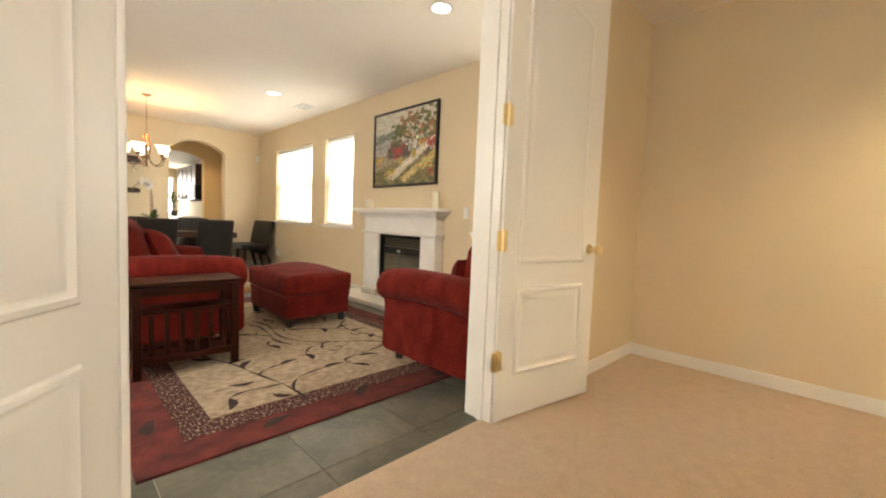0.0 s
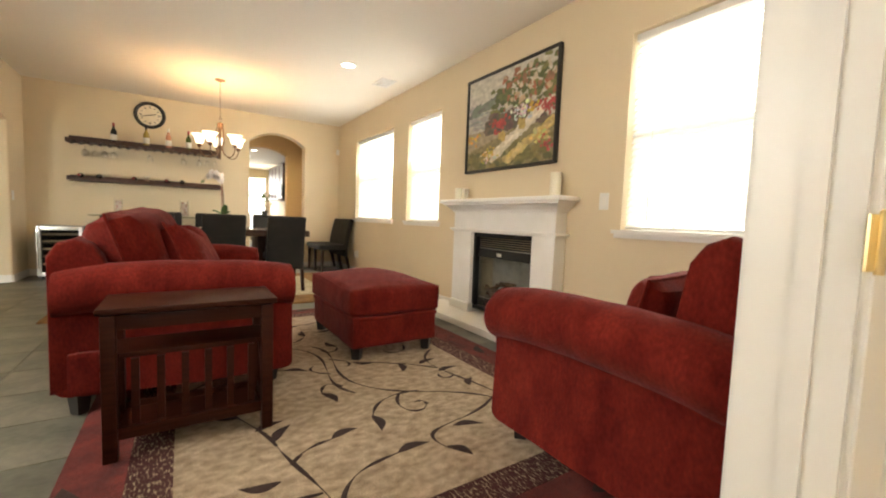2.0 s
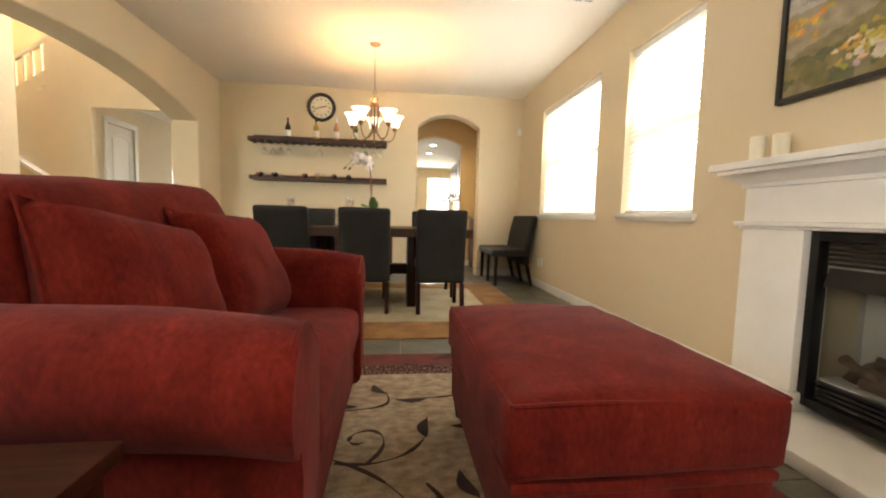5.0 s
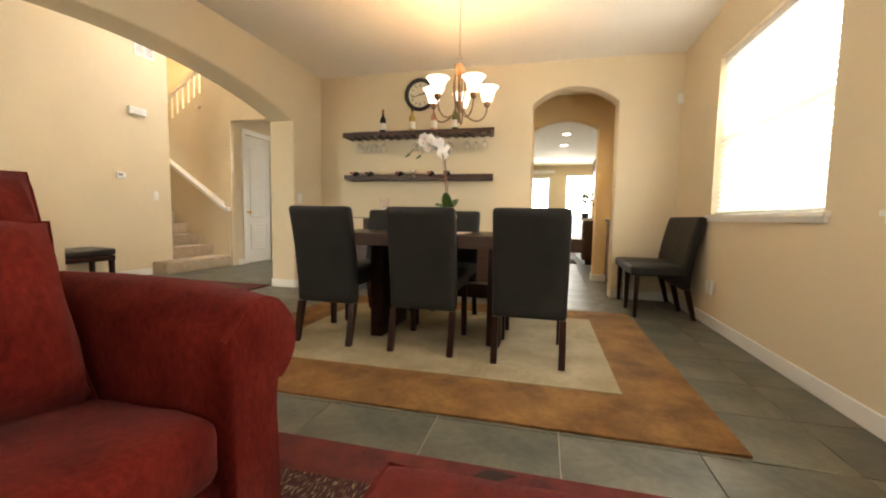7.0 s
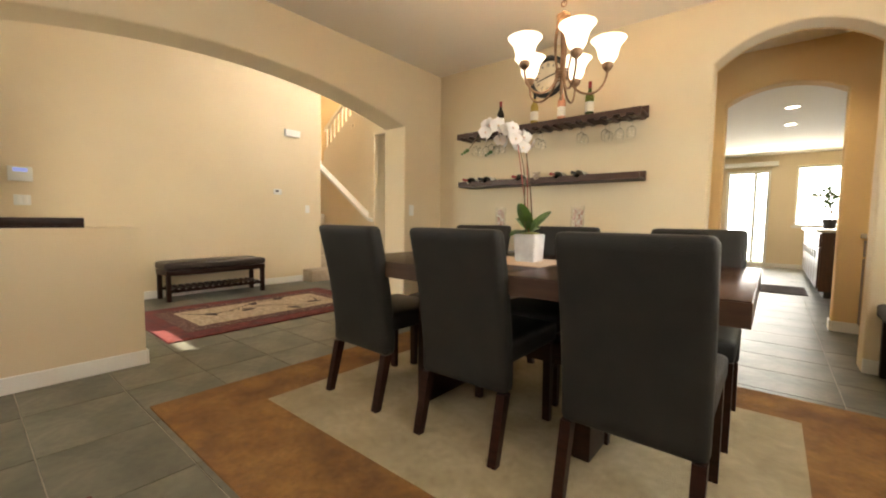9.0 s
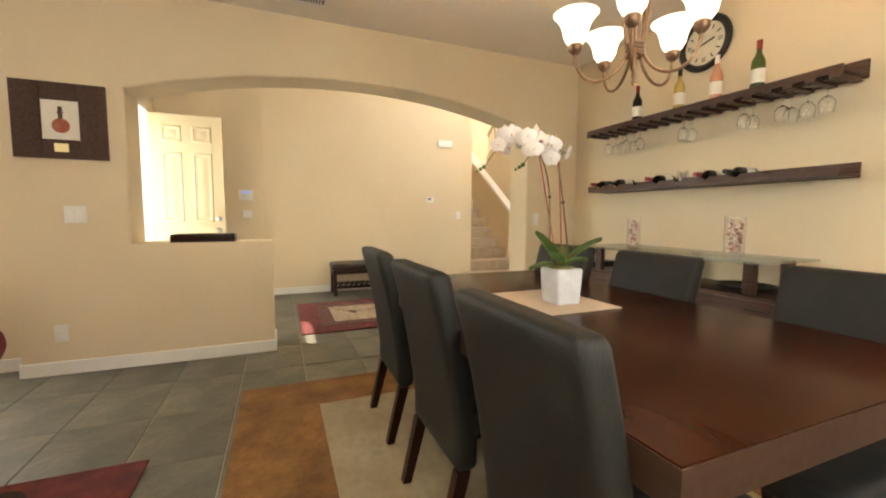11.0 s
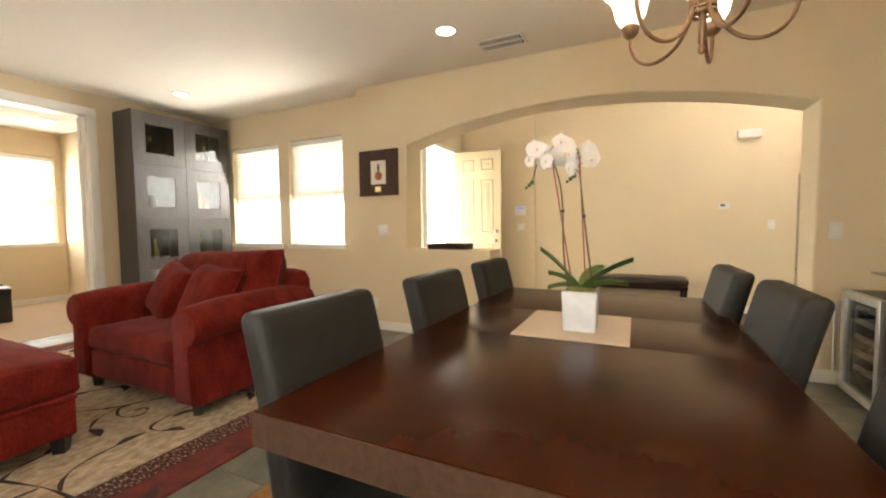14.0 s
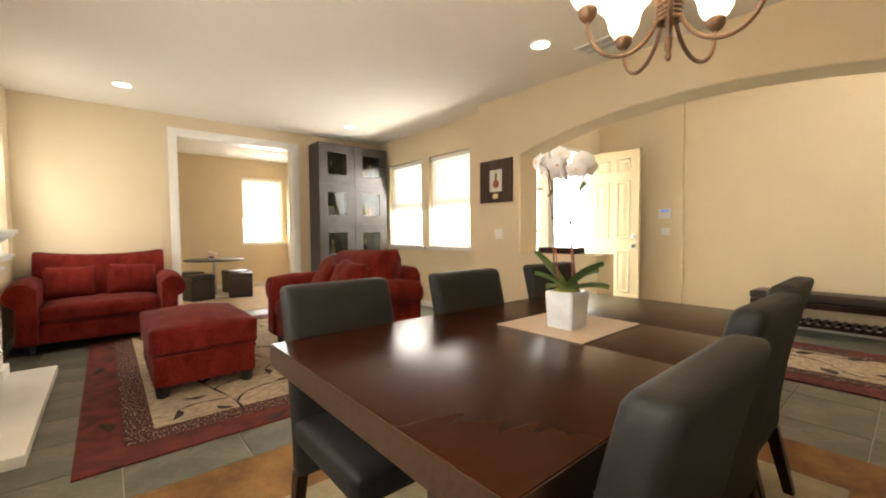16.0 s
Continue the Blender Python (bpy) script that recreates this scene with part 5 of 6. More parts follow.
# ---- pictures and wall pieces ----


def painted(name, w, h, nx, ny, colour):
    """A canvas in the x-z plane, its paint laid on dab by dab as vertex colours."""
    verts, faces, cols = [], [], []
    for j in range(ny + 1):
        for i in range(nx + 1):
            verts.append((w * i / nx, 0, h * j / ny))
            cols.append((*colour(i / nx, j / ny), 1.0))
    for j in range(ny):
        for i in range(nx):
            a = j * (nx + 1) + i
            faces.append((a, a + 1, a + nx + 2, a + nx + 1))
    me = bpy.data.meshes.new(name)
    me.from_pydata(verts, [], faces)
    at = me.color_attributes.new("paint", "FLOAT_COLOR", "POINT")
    at.data.foreach_set("color", [c for q in cols for c in q])
    m = mat(name + "_paint", (0.5, 0.5, 0.5), rough=0.5, bump=0.35, bscale=70)
    t = m.node_tree
    va = t.nodes.new("ShaderNodeVertexColor")
    va.layer_name = "paint"
    t.links.new(va.outputs[0], t.nodes["Principled BSDF"].inputs["Base Color"])
    me.materials.append(m)
    return me


rng = random.Random(3)
DABS = []


def dab(u, v, ru, rv, c, ang=0.0):
    DABS.append((u, v, ru, rv, c, math.cos(ang), math.sin(ang)))


# a terrace over a lake: hills, houses, wall, pots of flowers (u from the lake to the village side)
for i in range(60):
    dab(rng.uniform(0, 0.45), rng.uniform(0.45, 0.72), 0.08, 0.012, (0.30 + rng.uniform(-0.05, 0.08), 0.33, 0.33), rng.uniform(-0.1, 0.1))
for i in range(40):
    u = rng.uniform(0.05, 0.55)
    dab(u, 0.66 + 0.18 * u + rng.uniform(-0.05, 0.03), 0.05, 0.03, (0.16, 0.19 + rng.uniform(-0.03, 0.05), 0.17), 0.4)
for i in range(160):
    u = rng.uniform(0.32, 1.0)
    dab(u, rng.uniform(0.50, 0.72 + 0.3 * u), 0.035, 0.025, rng.choice(((0.06, 0.09, 0.02), (0.10, 0.13, 0.03), (0.17, 0.18, 0.05))), rng.uniform(-0.6, 0.6))
for i in range(60):
    u = rng.uniform(0.42, 1.0)
    dab(u, rng.uniform(0.62, 0.95), rng.uniform(0.012, 0.025), rng.uniform(0.014, 0.04), rng.choice(((0.52, 0.38, 0.24), (0.36, 0.10, 0.05), (0.60, 0.52, 0.40), (0.28, 0.12, 0.07))), 0.1)
for i in range(110):
    dab(rng.uniform(0.25, 0.9), rng.uniform(0.38, 0.56), 0.04, 0.03, rng.choice(((0.07, 0.06, 0.05), (0.13, 0.09, 0.07), (0.10, 0.05, 0.06))), rng.uniform(-0.5, 0.5))
for i in range(70):
    u = rng.uniform(0.0, 1.0)
    dab(u, rng.uniform(0.0, 0.16 + 0.12 * u), 0.05, 0.035, rng.choice(((0.13, 0.12, 0.03), (0.20, 0.17, 0.05), (0.08, 0.09, 0.03))), rng.uniform(-0.6, 0.6))
for i in range(70):
    k = rng.uniform(0, 1)
    dab(0.36 + 0.58 * k, 0.12 + 0.42 * k + rng.uniform(-0.03, 0.05), 0.06, 0.026, rng.choice(((0.74, 0.68, 0.56), (0.66, 0.60, 0.48), (0.80, 0.75, 0.65))), 0.55)
for i in range(60):
    k = rng.uniform(0, 1)
    dab(0.50 + 0.5 * k, 0.06 + 0.32 * k + rng.uniform(-0.03, 0.03), 0.045, 0.025, rng.choice(((0.60, 0.44, 0.12), (0.50, 0.36, 0.14), (0.66, 0.52, 0.22))), 0.6)
for cu, cv, c, n in ((0.42, 0.44, (0.45, 0.03, 0.03), 40), (0.66, 0.52, (0.72, 0.70, 0.66), 45), (0.93, 0.52, (0.42, 0.03, 0.04), 50), (0.08, 0.34, (0.60, 0.38, 0.04), 22), (0.78, 0.54, (0.62, 0.36, 0.03), 16), (0.30, 0.16, (0.55, 0.40, 0.05), 26), (0.96, 0.16, (0.45, 0.04, 0.05), 24), (0.86, 0.26, (0.60, 0.52, 0.20), 26), (0.30, 0.12, (0.65, 0.60, 0.45), 16)):
    for i in range(n):
        dab(cu + rng.gauss(0, 0.05), cv + rng.gauss(0, 0.04), rng.uniform(0.008, 0.020), rng.uniform(0.008, 0.018), tuple(min(1, x * rng.uniform(0.7, 1.25)) for x in c), rng.uniform(0, 3))
for cu, cv in ((0.45, 0.33), (0.67, 0.42)):
    for i in range(14):
        dab(cu + rng.uniform(-0.025, 0.025), cv + rng.uniform(-0.06, 0.03), 0.02, 0.02, (0.50, 0.36, 0.10), 0)


def terrace(u, v):
    at = Vector((u * 26, v * 26, 0.0))
    rag = noise.noise_vector(at) * 0.016 + noise.noise_vector(at * 2.7) * 0.007
    u, v = u + rag.x, v + rag.y
    c = (0.60, 0.58, 0.50) if v > 0.72 else (0.50, 0.48, 0.41) if v > 0.42 else (0.36, 0.30, 0.20) if v > 0.2 + 0.3 * u else (0.22, 0.19, 0.09)
    for a, b, ru, rv, col, ca, sa in DABS:
        x, y = u - a, v - b
        if abs(x) > 0.09 or abs(y) > 0.09:
            continue
        p, q = (x * ca + y * sa) / ru, (-x * sa + y * ca) / rv
        if p * p + q * q < 1:
            c = col
    k = 1.0 + 0.32 * noise.noise(at * 0.9) + 0.12 * noise.noise(at * 4.0)
    return tuple(max(0.01, (0.88 * x + 0.12 * h) * k) for x, h in zip(c, (0.42, 0.36, 0.25)))


pic = thing("painting", "framed painting of a flowering terrace above a lake", "painting")
me = painted("canvas", 1.17, 0.885, 190, 142, terrace)
cv = new("canvas", me)
cv.parent = pic
cv.matrix_basis = Matrix.Translation((3.575, 5.42, 1.48)) @ Matrix.Rotation(radians(-90), 4, "Z")
P0, P1, Q0, Q1 = 4.225, 5.445, 1.455, 2.39
for r in ((3.560, P0, Q0, 3.597, P0 + 0.026, Q1), (3.560, P1 - 0.026, Q0, 3.597, P1, Q1), (3.560, P0 + 0.026, Q0, 3.597, P1 - 0.026, Q0 + 0.026), (3.560, P0 + 0.026, Q1 - 0.026, 3.597, P1 - 0.026, Q1)):
    part("frame_rail", boxes(r, bevel=0.005), BLACKW, pic, "black wooden frame rail")
part("backing", boxes((3.578, P0 + 0.02, Q0 + 0.02, 3.598, P1 - 0.02, Q1 - 0.02)), BLACKW, pic)

fr = thing("framed_print", "bottle print in a wide dark wooden frame", "picture")
F0, F1, G0, G1 = 5.11, 5.61, 1.478, 1.974
for r in ((F0, G0, F0 + 0.15, G1), (F1 - 0.15, G0, F1, G1), (F0 + 0.15, G0, F1 - 0.15, G0 + 0.125), (F0 + 0.15, G1 - 0.115, F1 - 0.15, G1)):
    part("frame_rail", boxes((XA + 0.001, r[0], r[1], XA + 0.022, r[2], r[3]), bevel=0.003), SHELFW, fr)
part("mat_board", boxes((XA + 0.001, F0 + 0.15, G0 + 0.125, XA + 0.012, F1 - 0.15, G1 - 0.115)), PAPER, fr, "white mount")
bc = (F0 + F1) / 2
part("printed_bottle", boxes((XA + 0.0125, bc - 0.012, 1.74, XA + 0.0135, bc + 0.012, 1.82), (XA + 0.0125, bc - 0.018, 1.775, XA + 0.0138, bc + 0.018, 1.785)), KITW, fr)
bm = lathe([(0.048, 0), (0.048, 0.001)], n=28)
ob = part("printed_flask", bm, mat("amber_red_print", (0.30, 0.05, 0.03), (0.42, 0.14, 0.06), 14, 0.6), fr)
ob.matrix_basis = Matrix.Translation((XA + 0.0122, bc, 1.695)) @ Matrix.Rotation(radians(90), 4, "Y")
part("plate", boxes((XA + 0.0225, bc - 0.038, 1.522, XA + 0.025, bc + 0.038, 1.578), bevel=0.001, seg=1), BRASS, fr, "small brass plate")

# clock
ck = thing("wall_clock", "round wall clock with a dark rim and aged face", "clock")
ckm = Matrix.Translation((0.675, YN - 0.001, 2.385)) @ Matrix.Rotation(radians(90), 4, "X")
for nm, bm, m in (("rim", lathe([(0.150, 0.0), (0.192, 0.002), (0.200, 0.014), (0.196, 0.030), (0.180, 0.040), (0.162, 0.034), (0.152, 0.022), (0.150, 0.012)], n=56, caps=False), BLACKW), ("face", lathe([(0.153, 0.006), (0.153, 0.012)], n=48), CLOCKF)):
    part(nm, bm, m, ck).matrix_basis = ckm
for h in range(12):
    a = radians(30 * h)
    p = part("numeral", boxes((-0.004, 0.100, 0.0121, 0.004, 0.130, 0.0135)) if h % 3 else boxes((-0.011, 0.098, 0.0121, -0.005, 0.132, 0.0135), (0.005, 0.098, 0.0121, 0.011, 0.132, 0.0135)), BLACKM, ck)
    p.matrix_basis = ckm @ Matrix.Rotation(-a, 4, "Z")
for nm, L, wd, a in (("hour_hand", 0.075, 0.006, 75), ("minute_hand", 0.115, 0.004, 255)):
    part(nm, boxes((-wd, -0.02, 0.014, wd, L, 0.016)), BLACKM, ck).matrix_basis = ckm @ Matrix.Rotation(radians(-a), 4, "Z")

# ---- wine shelves ----
SX0, SX1 = -0.245, 1.60


def bottle_profile(r=0.037, h=0.30, sl=0.62):
    return [(0.0, 0.004), (r * 0.9, 0.0), (r, 0.006), (r, h * 0.55), (r * 0.9, h * sl), (r * 0.55, h * 0.70), (0.014, h * 0.76), (0.0135, h * 0.97), (0.015, h * 0.975), (0.015, h), (0.0, h)]


def wine_bottle(label, at, body, foil, h=0.30, group="", r=0.037, rest=None):
    b = thing("wine_bottle", label, "bottle", group, at=at)
    part("glass", lathe(bottle_profile(r, h), n=22), body, b)
    part("label", lathe([(r + 0.0006, h * 0.14), (r + 0.0006, h * 0.42)], n=22, caps=False), PAPER, b, "paper label")
    part("foil", lathe([(0.0146, h * 0.82), (0.0148, h * 0.972), (0.0160, h * 0.976), (0.0160, h + 0.001), (0.0, h + 0.001)], n=16), foil, b)
    return b


upper = thing("wine_shelf", "long dark wall shelf with glass slots beneath", "shelf", "wine shelves")
UZ = 1.865
part("back_rail", boxes((SX0, YN - 0.022, UZ - 0.005, SX1, YN - 0.001, UZ + 0.095), bevel=0.003), SHELFW, upper)
part("board", boxes((SX0, YN - 0.25, UZ, SX1, YN - 0.0225, UZ + 0.022), bevel=0.002), SHELFW, upper)
nsl = 18
out = [(SX0, UZ + 0.036), (SX0, UZ - 0.026)]
for i in range(nsl - 1):
    x = SX0 + 0.052 + (SX1 - SX0 - 0.06) * i / (nsl - 1)
    out += [(x, UZ - 0.026), (x, UZ - 0.004), (x + 0.058, UZ - 0.004), (x + 0.058, UZ - 0.026)]
out += [(SX1, UZ - 0.026), (SX1, UZ + 0.036)]
part("front_lip", prism(out, "y", YN - 0.262, YN - 0.2505), SHELFW, upper, "front board notched for the glass slots", smooth=0)
for i in range(nsl):
    x = SX0 + 0.01 + (SX1 - SX0 - 0.06) * i / (nsl - 1)
    part("glass_rail", prism([(x + 0.012, UZ - 0.0005), (x + 0.028, UZ - 0.0005), (x + 0.028, UZ - 0.016), (x + 0.038, UZ - 0.016), (x + 0.038, UZ - 0.024), (x + 0.002, UZ - 0.024), (x + 0.002, UZ - 0.016), (x + 0.012, UZ - 0.016)], "y", YN - 0.25, YN - 0.03), SHELFW, upper, smooth=0)
lower = thing("wine_shelf", "long dark wall shelf cradling wine bottles on their sides", "shelf", "wine shelves")
LZ = 1.335
part("back_rail", boxes((SX0, YN - 0.022, LZ - 0.005, SX1, YN - 0.001, LZ + 0.08), bevel=0.003), SHELFW, lower)
part("board", boxes((SX0, YN - 0.215, LZ, SX1, YN - 0.0225, LZ + 0.016), bevel=0.002), SHELFW, lower)
NS = [SX0 + 0.14 + i * 0.197 for i in range(9)]
bm = bmesh.new()
out = [(SX0, LZ), (SX1, LZ), (SX1, LZ + 0.055)]
for x in NS[::-1]:
    for i in range(9):
        a = math.pi * i / 8
        out.append((x + 0.034 * math.cos(a), LZ + 0.055 - 0.022 * math.sin(a)))
out.append((SX0, LZ + 0.055))
part("front_lip", prism(out, "y", YN - 0.228, YN - 0.2155), SHELFW, lower, "scalloped front board", smooth=0)

for x, body, foil, lab, h in ((0.265, DARKB, REDFOIL, "dark red-wine bottle standing on the wall shelf", 0.285), (0.64, GOLDB, BLACKM, "golden white-wine bottle standing on the wall shelf", 0.30), (0.91, PINKB, PAPER, "pink rose-wine bottle standing on the wall shelf", 0.30), (1.165, GREENB, REDFOIL, "green white-wine bottle standing on the wall shelf", 0.30)):
    wine_bottle(lab, pose(x, YN - 0.205, UZ + 0.0225), body, foil, h, "shelf bottles")
for i in (0, 1, 3, 5, 6):
    wine_bottle("wine bottle lying on its side in the shelf cradle", Matrix.Translation((NS[i], YN - 0.03, LZ + 0.055 + 0.012)) @ Matrix.Rotation(radians(90), 4, "X") @ Matrix.Rotation(radians(40 * i), 4, "Z"), DARKB, REDFOIL if i in (0, 3, 5) else BLACKM, 0.29, "lying bottles", 0.036)


def wine_glass(x, y):
    g = thing("wine_glass", "clear stemmed wine glass hanging upside down", "wine glass", "hanging glasses", at=pose(x, y, UZ - 0.0135, 180, 0, 0))
    part("bowl", lathe([(0.003, 0.085), (0.020, 0.092), (0.034, 0.112), (0.037, 0.135), (0.031, 0.175), (0.0300, 0.175), (0.0358, 0.135), (0.033, 0.113), (0.019, 0.0945), (0.0, 0.089)], n=20), CLEAR, g)
    part("stem", lathe([(0.0035, 0.003), (0.003, 0.05), (0.0035, 0.088)], n=8), CLEAR, g)
    part("foot", lathe([(0.033, 0.0), (0.033, 0.0015), (0.006, 0.0045), (0.0, 0.0045)], n=20), CLEAR, g)


for i, yy in ((1, 0.18), (1, 0.09), (2, 0.13), (3, 0.19), (3, 0.10), (4, 0.15), (8, 0.19), (8, 0.10), (12, 0.20), (12, 0.11), (14, 0.20), (14, 0.11), (15, 0.16), (16, 0.2)):
    x = SX0 + 0.01 + (SX1 - SX0 - 0.06) * (i + 0.5) / (nsl - 1) + 0.02
    wine_glass(x, YN - yy)
wx = thing("cork_jar", "small glass jar of corks on the lower wall shelf", "jar")
part("glass", lathe([(0.035, 0), (0.035, 0.11), (0.033, 0.11), (0.033, 0.004), (0.0, 0.004)], (0.63, YN - 0.11, LZ + 0.0165), 20), CLEAR, wx)
for k in range(9):
    a = k * 2.4
    part("cork", lathe([(0.010, 0), (0.010, 0.03)], (0.63 + 0.018 * math.cos(a), YN - 0.11 + 0.018 * math.sin(a), LZ + 0.022 + 0.009 * k), 8), LINEN, wx)

# ---- sideboard, wine cooler ----
sb = thing("sideboard", "dark wooden sideboard with a smoked glass top on posts", "sideboard")
BX0, BX1, BY0, BY1, BZ = 0.02, 1.70, 9.15, 9.61, 0.66
part("carcass", boxes((BX0, BY0 + 0.02, 0.06, BX1, BY1, BZ), bevel=0.004), SHELFW, sb)
part("plinth", boxes((BX0 + 0.03, BY0 + 0.05, 0.0, BX1 - 0.03, BY1 - 0.02, 0.06)), BLACKW, sb)
for a, b, rows in ((BX0 + 0.01, 0.56, ((0.075, 0.64),)), (0.565, 1.15, ((0.075, 0.26), (0.27, 0.45), (0.46, 0.64))), (1.155, BX1 - 0.01, ((0.075, 0.64),))):
    for lo, hi in rows:
        dd = part("drawer" if len(rows) > 1 else "door", boxes((a, BY0 + 0.001, lo, b, BY0 + 0.0195, hi), bevel=0.003), SHELFW, sb)
        zz = hi - 0.05
        part("handle", tube([((a + b) / 2 - 0.06, BY0 - 0.001, zz), ((a + b) / 2 - 0.058, BY0 - 0.024, zz), ((a + b) / 2 + 0.058, BY0 - 0.024, zz), ((a + b) / 2 + 0.06, BY0 - 0.001, zz)], 0.005, 6), BLACKM, dd)
for x in (0.12, 0.72, 1.30):
    for y in (BY0 + 0.04, BY1 - 0.06):
        part("post", boxes((x, y, BZ + 0.0005, x + 0.06, y + 0.045, 0.8555), bevel=0.003), SHELFW, sb)
gt = part("glass_top", boxes((0.02, BY0 - 0.10, 0.856, 1.47, BY1, 0.868), bevel=0.002), TOPGLASS, sb, "smoked glass top")
tr1 = thing("serving_tray", "dark oval tray lying on the sideboard", "tray")
part("bowl", lathe([(0.10, 0), (0.15, 0.012), (0.17, 0.035), (0.164, 0.036), (0.145, 0.017), (0.0, 0.008)], (1.22, 9.36, BZ + 0.0005), 30), BLACKW, tr1)
PEBBLE = [mat("shell_%d" % i, c, tuple(x * 0.8 for x in c), 20, 0.5) for i, c in enumerate(((0.72, 0.48, 0.38), (0.82, 0.76, 0.66), (0.50, 0.20, 0.15), (0.76, 0.64, 0.50)))]
for x, h, r in ((0.30, 0.24, 0.052), (1.10, 0.25, 0.060)):
    j = thing("shell_vase", "clear glass cylinder filled with shells and stones", "vase", "shell vases")
    part("glass", lathe([(r, 0), (r, h), (r - 0.003, h), (r - 0.003, 0.008), (0.0, 0.008)], (x, 9.42, 0.8685), 28), see_through("vase_glass"), j)
    rs = random.Random(int(x * 100))
    for k in range(95):
        zz = 0.8685 + 0.018 + (h - 0.05) * k / 95
        a, q = rs.uniform(0, 6.3), (r - 0.018) * math.sqrt(rs.random())
        bm = bmesh.new()
        bmesh.ops.create_icosphere(bm, subdivisions=1, radius=rs.uniform(0.010, 0.014))
        for v in bm.verts:
            v.co = Vector((v.co.x * rs.uniform(0.9, 1.15), v.co.y, v.co.z * 0.8)) + Vector((x + q * math.cos(a), 9.42 + q * math.sin(a), zz))
        part("shell", bm, PEBBLE[k % 4], j)

wc = thing("wine_cooler", "small steel-framed wine cooler with a glass door", "wine cooler")
WX0, WX1, WY0, WY1, WZ = -0.50, -0.04, 9.12, 9.60, 0.70
part("cabinet", boxes((WX0, WY0 + 0.045, 0.03, WX0 + 0.02, WY1, WZ), (WX1 - 0.02, WY0 + 0.045, 0.03, WX1, WY1, WZ), (WX0 + 0.02, WY0 + 0.045, WZ - 0.02, WX1 - 0.02, WY1, WZ), (WX0 + 0.02, WY0 + 0.045, 0.03, WX1 - 0.02, WY1, 0.06), (WX0 + 0.02, WY1 - 0.02, 0.06, WX1 - 0.02, WY1, WZ - 0.02)), BLACKM, wc, "black cabinet")
dr2 = part("door", boxes((WX0, WY0, 0.05, WX0 + 0.045, WY0 + 0.04, WZ), (WX1 - 0.045, WY0, 0.05, WX1, WY0 + 0.04, WZ), (WX0 + 0.045, WY0, WZ - 0.05, WX1 - 0.045, WY0 + 0.04, WZ), (WX0 + 0.045, WY0, 0.05, WX1 - 0.045, WY0 + 0.04, 0.10), bevel=0.003), STEEL, wc, "brushed steel door frame")
part("glass", boxes((WX0 + 0.045, WY0 + 0.015, 0.10, WX1 - 0.045, WY0 + 0.021, WZ - 0.05)), CABGLASS, dr2)
part("handle", tube([(WX0 + 0.02, WY0, 0.62), (WX0 + 0.02, WY0 - 0.035, 0.62), (WX0 + 0.02, WY0 - 0.035, 0.16), (WX0 + 0.02, WY0, 0.16)], 0.008, 8), STEEL, dr2)
for z in (0.19, 0.29, 0.39, 0.49, 0.58):
    part("rack", boxes((WX0 + 0.025, WY0 + 0.06, z, WX1 - 0.025, WY0 + 0.08, z + 0.028), (WX0 + 0.025, WY0 + 0.081, z, WX1 - 0.025, WY1 - 0.03, z + 0.006)), LINEN, wc, "wooden rack front")
for z in (0.125, 0.225, 0.325, 0.425):
    for k in range(4):
        b = part("bottle_end", lathe([(0.034, 0), (0.036, 0.004), (0.036, 0.2)], n=14), DARKB, wc)
        b.matrix_basis = Matrix.Translation((WX0 + 0.085 + 0.095 * k, WY0 + 0.1, z + 0.012)) @ Matrix.Rotation(radians(-90), 4, "X")
for x in (WX0 + 0.04, WX1 - 0.04):
    for y in (WY0 + 0.08, WY1 - 0.05):
        part("foot", lathe([(0.016, 0), (0.016, 0.0295)], (x, y, 0), 10), BLACKM, wc)

# ---- display cabinet ----
dc = thing("display_cabinet", "tall grey-brown cabinet with glazed doors and bottles", "cabinet")
KX0, KX1, KY0, KY1, KT = -0.825, 0.357, YS + 0.016, 2.75, 2.51
KM = (KX0 + KX1) / 2
part("side", boxes((KX0, KY0, 0.0, KX0 + 0.022, KY1 - 0.022, KT)), CABW, dc)
part("side", boxes((KX1 - 0.022, KY0, 0.0, KX1, KY1 - 0.022, KT)), CABW, dc)
part("divider", boxes((KM - 0.012, KY0, 0.0, KM + 0.012, KY1 - 0.022, KT - 0.022)), CABW, dc)
part("back", boxes((KX0 + 0.022, KY0, 0.0, KX1 - 0.022, KY0 + 0.01, KT - 0.022)), CABW, dc)
part("top", boxes((KX0 + 0.022, KY0, KT - 0.022, KX1 - 0.022, KY1 - 0.022, KT)), CABW, dc)
KR = (0.06, 0.66, 1.275, 1.90, 2.505)
for z in KR[:-1]:
    part("shelf", boxes((KX0 + 0.022, KY0 + 0.01, z - 0.02, KX1 - 0.022, KY1 - 0.024, z)), CABW, dc)
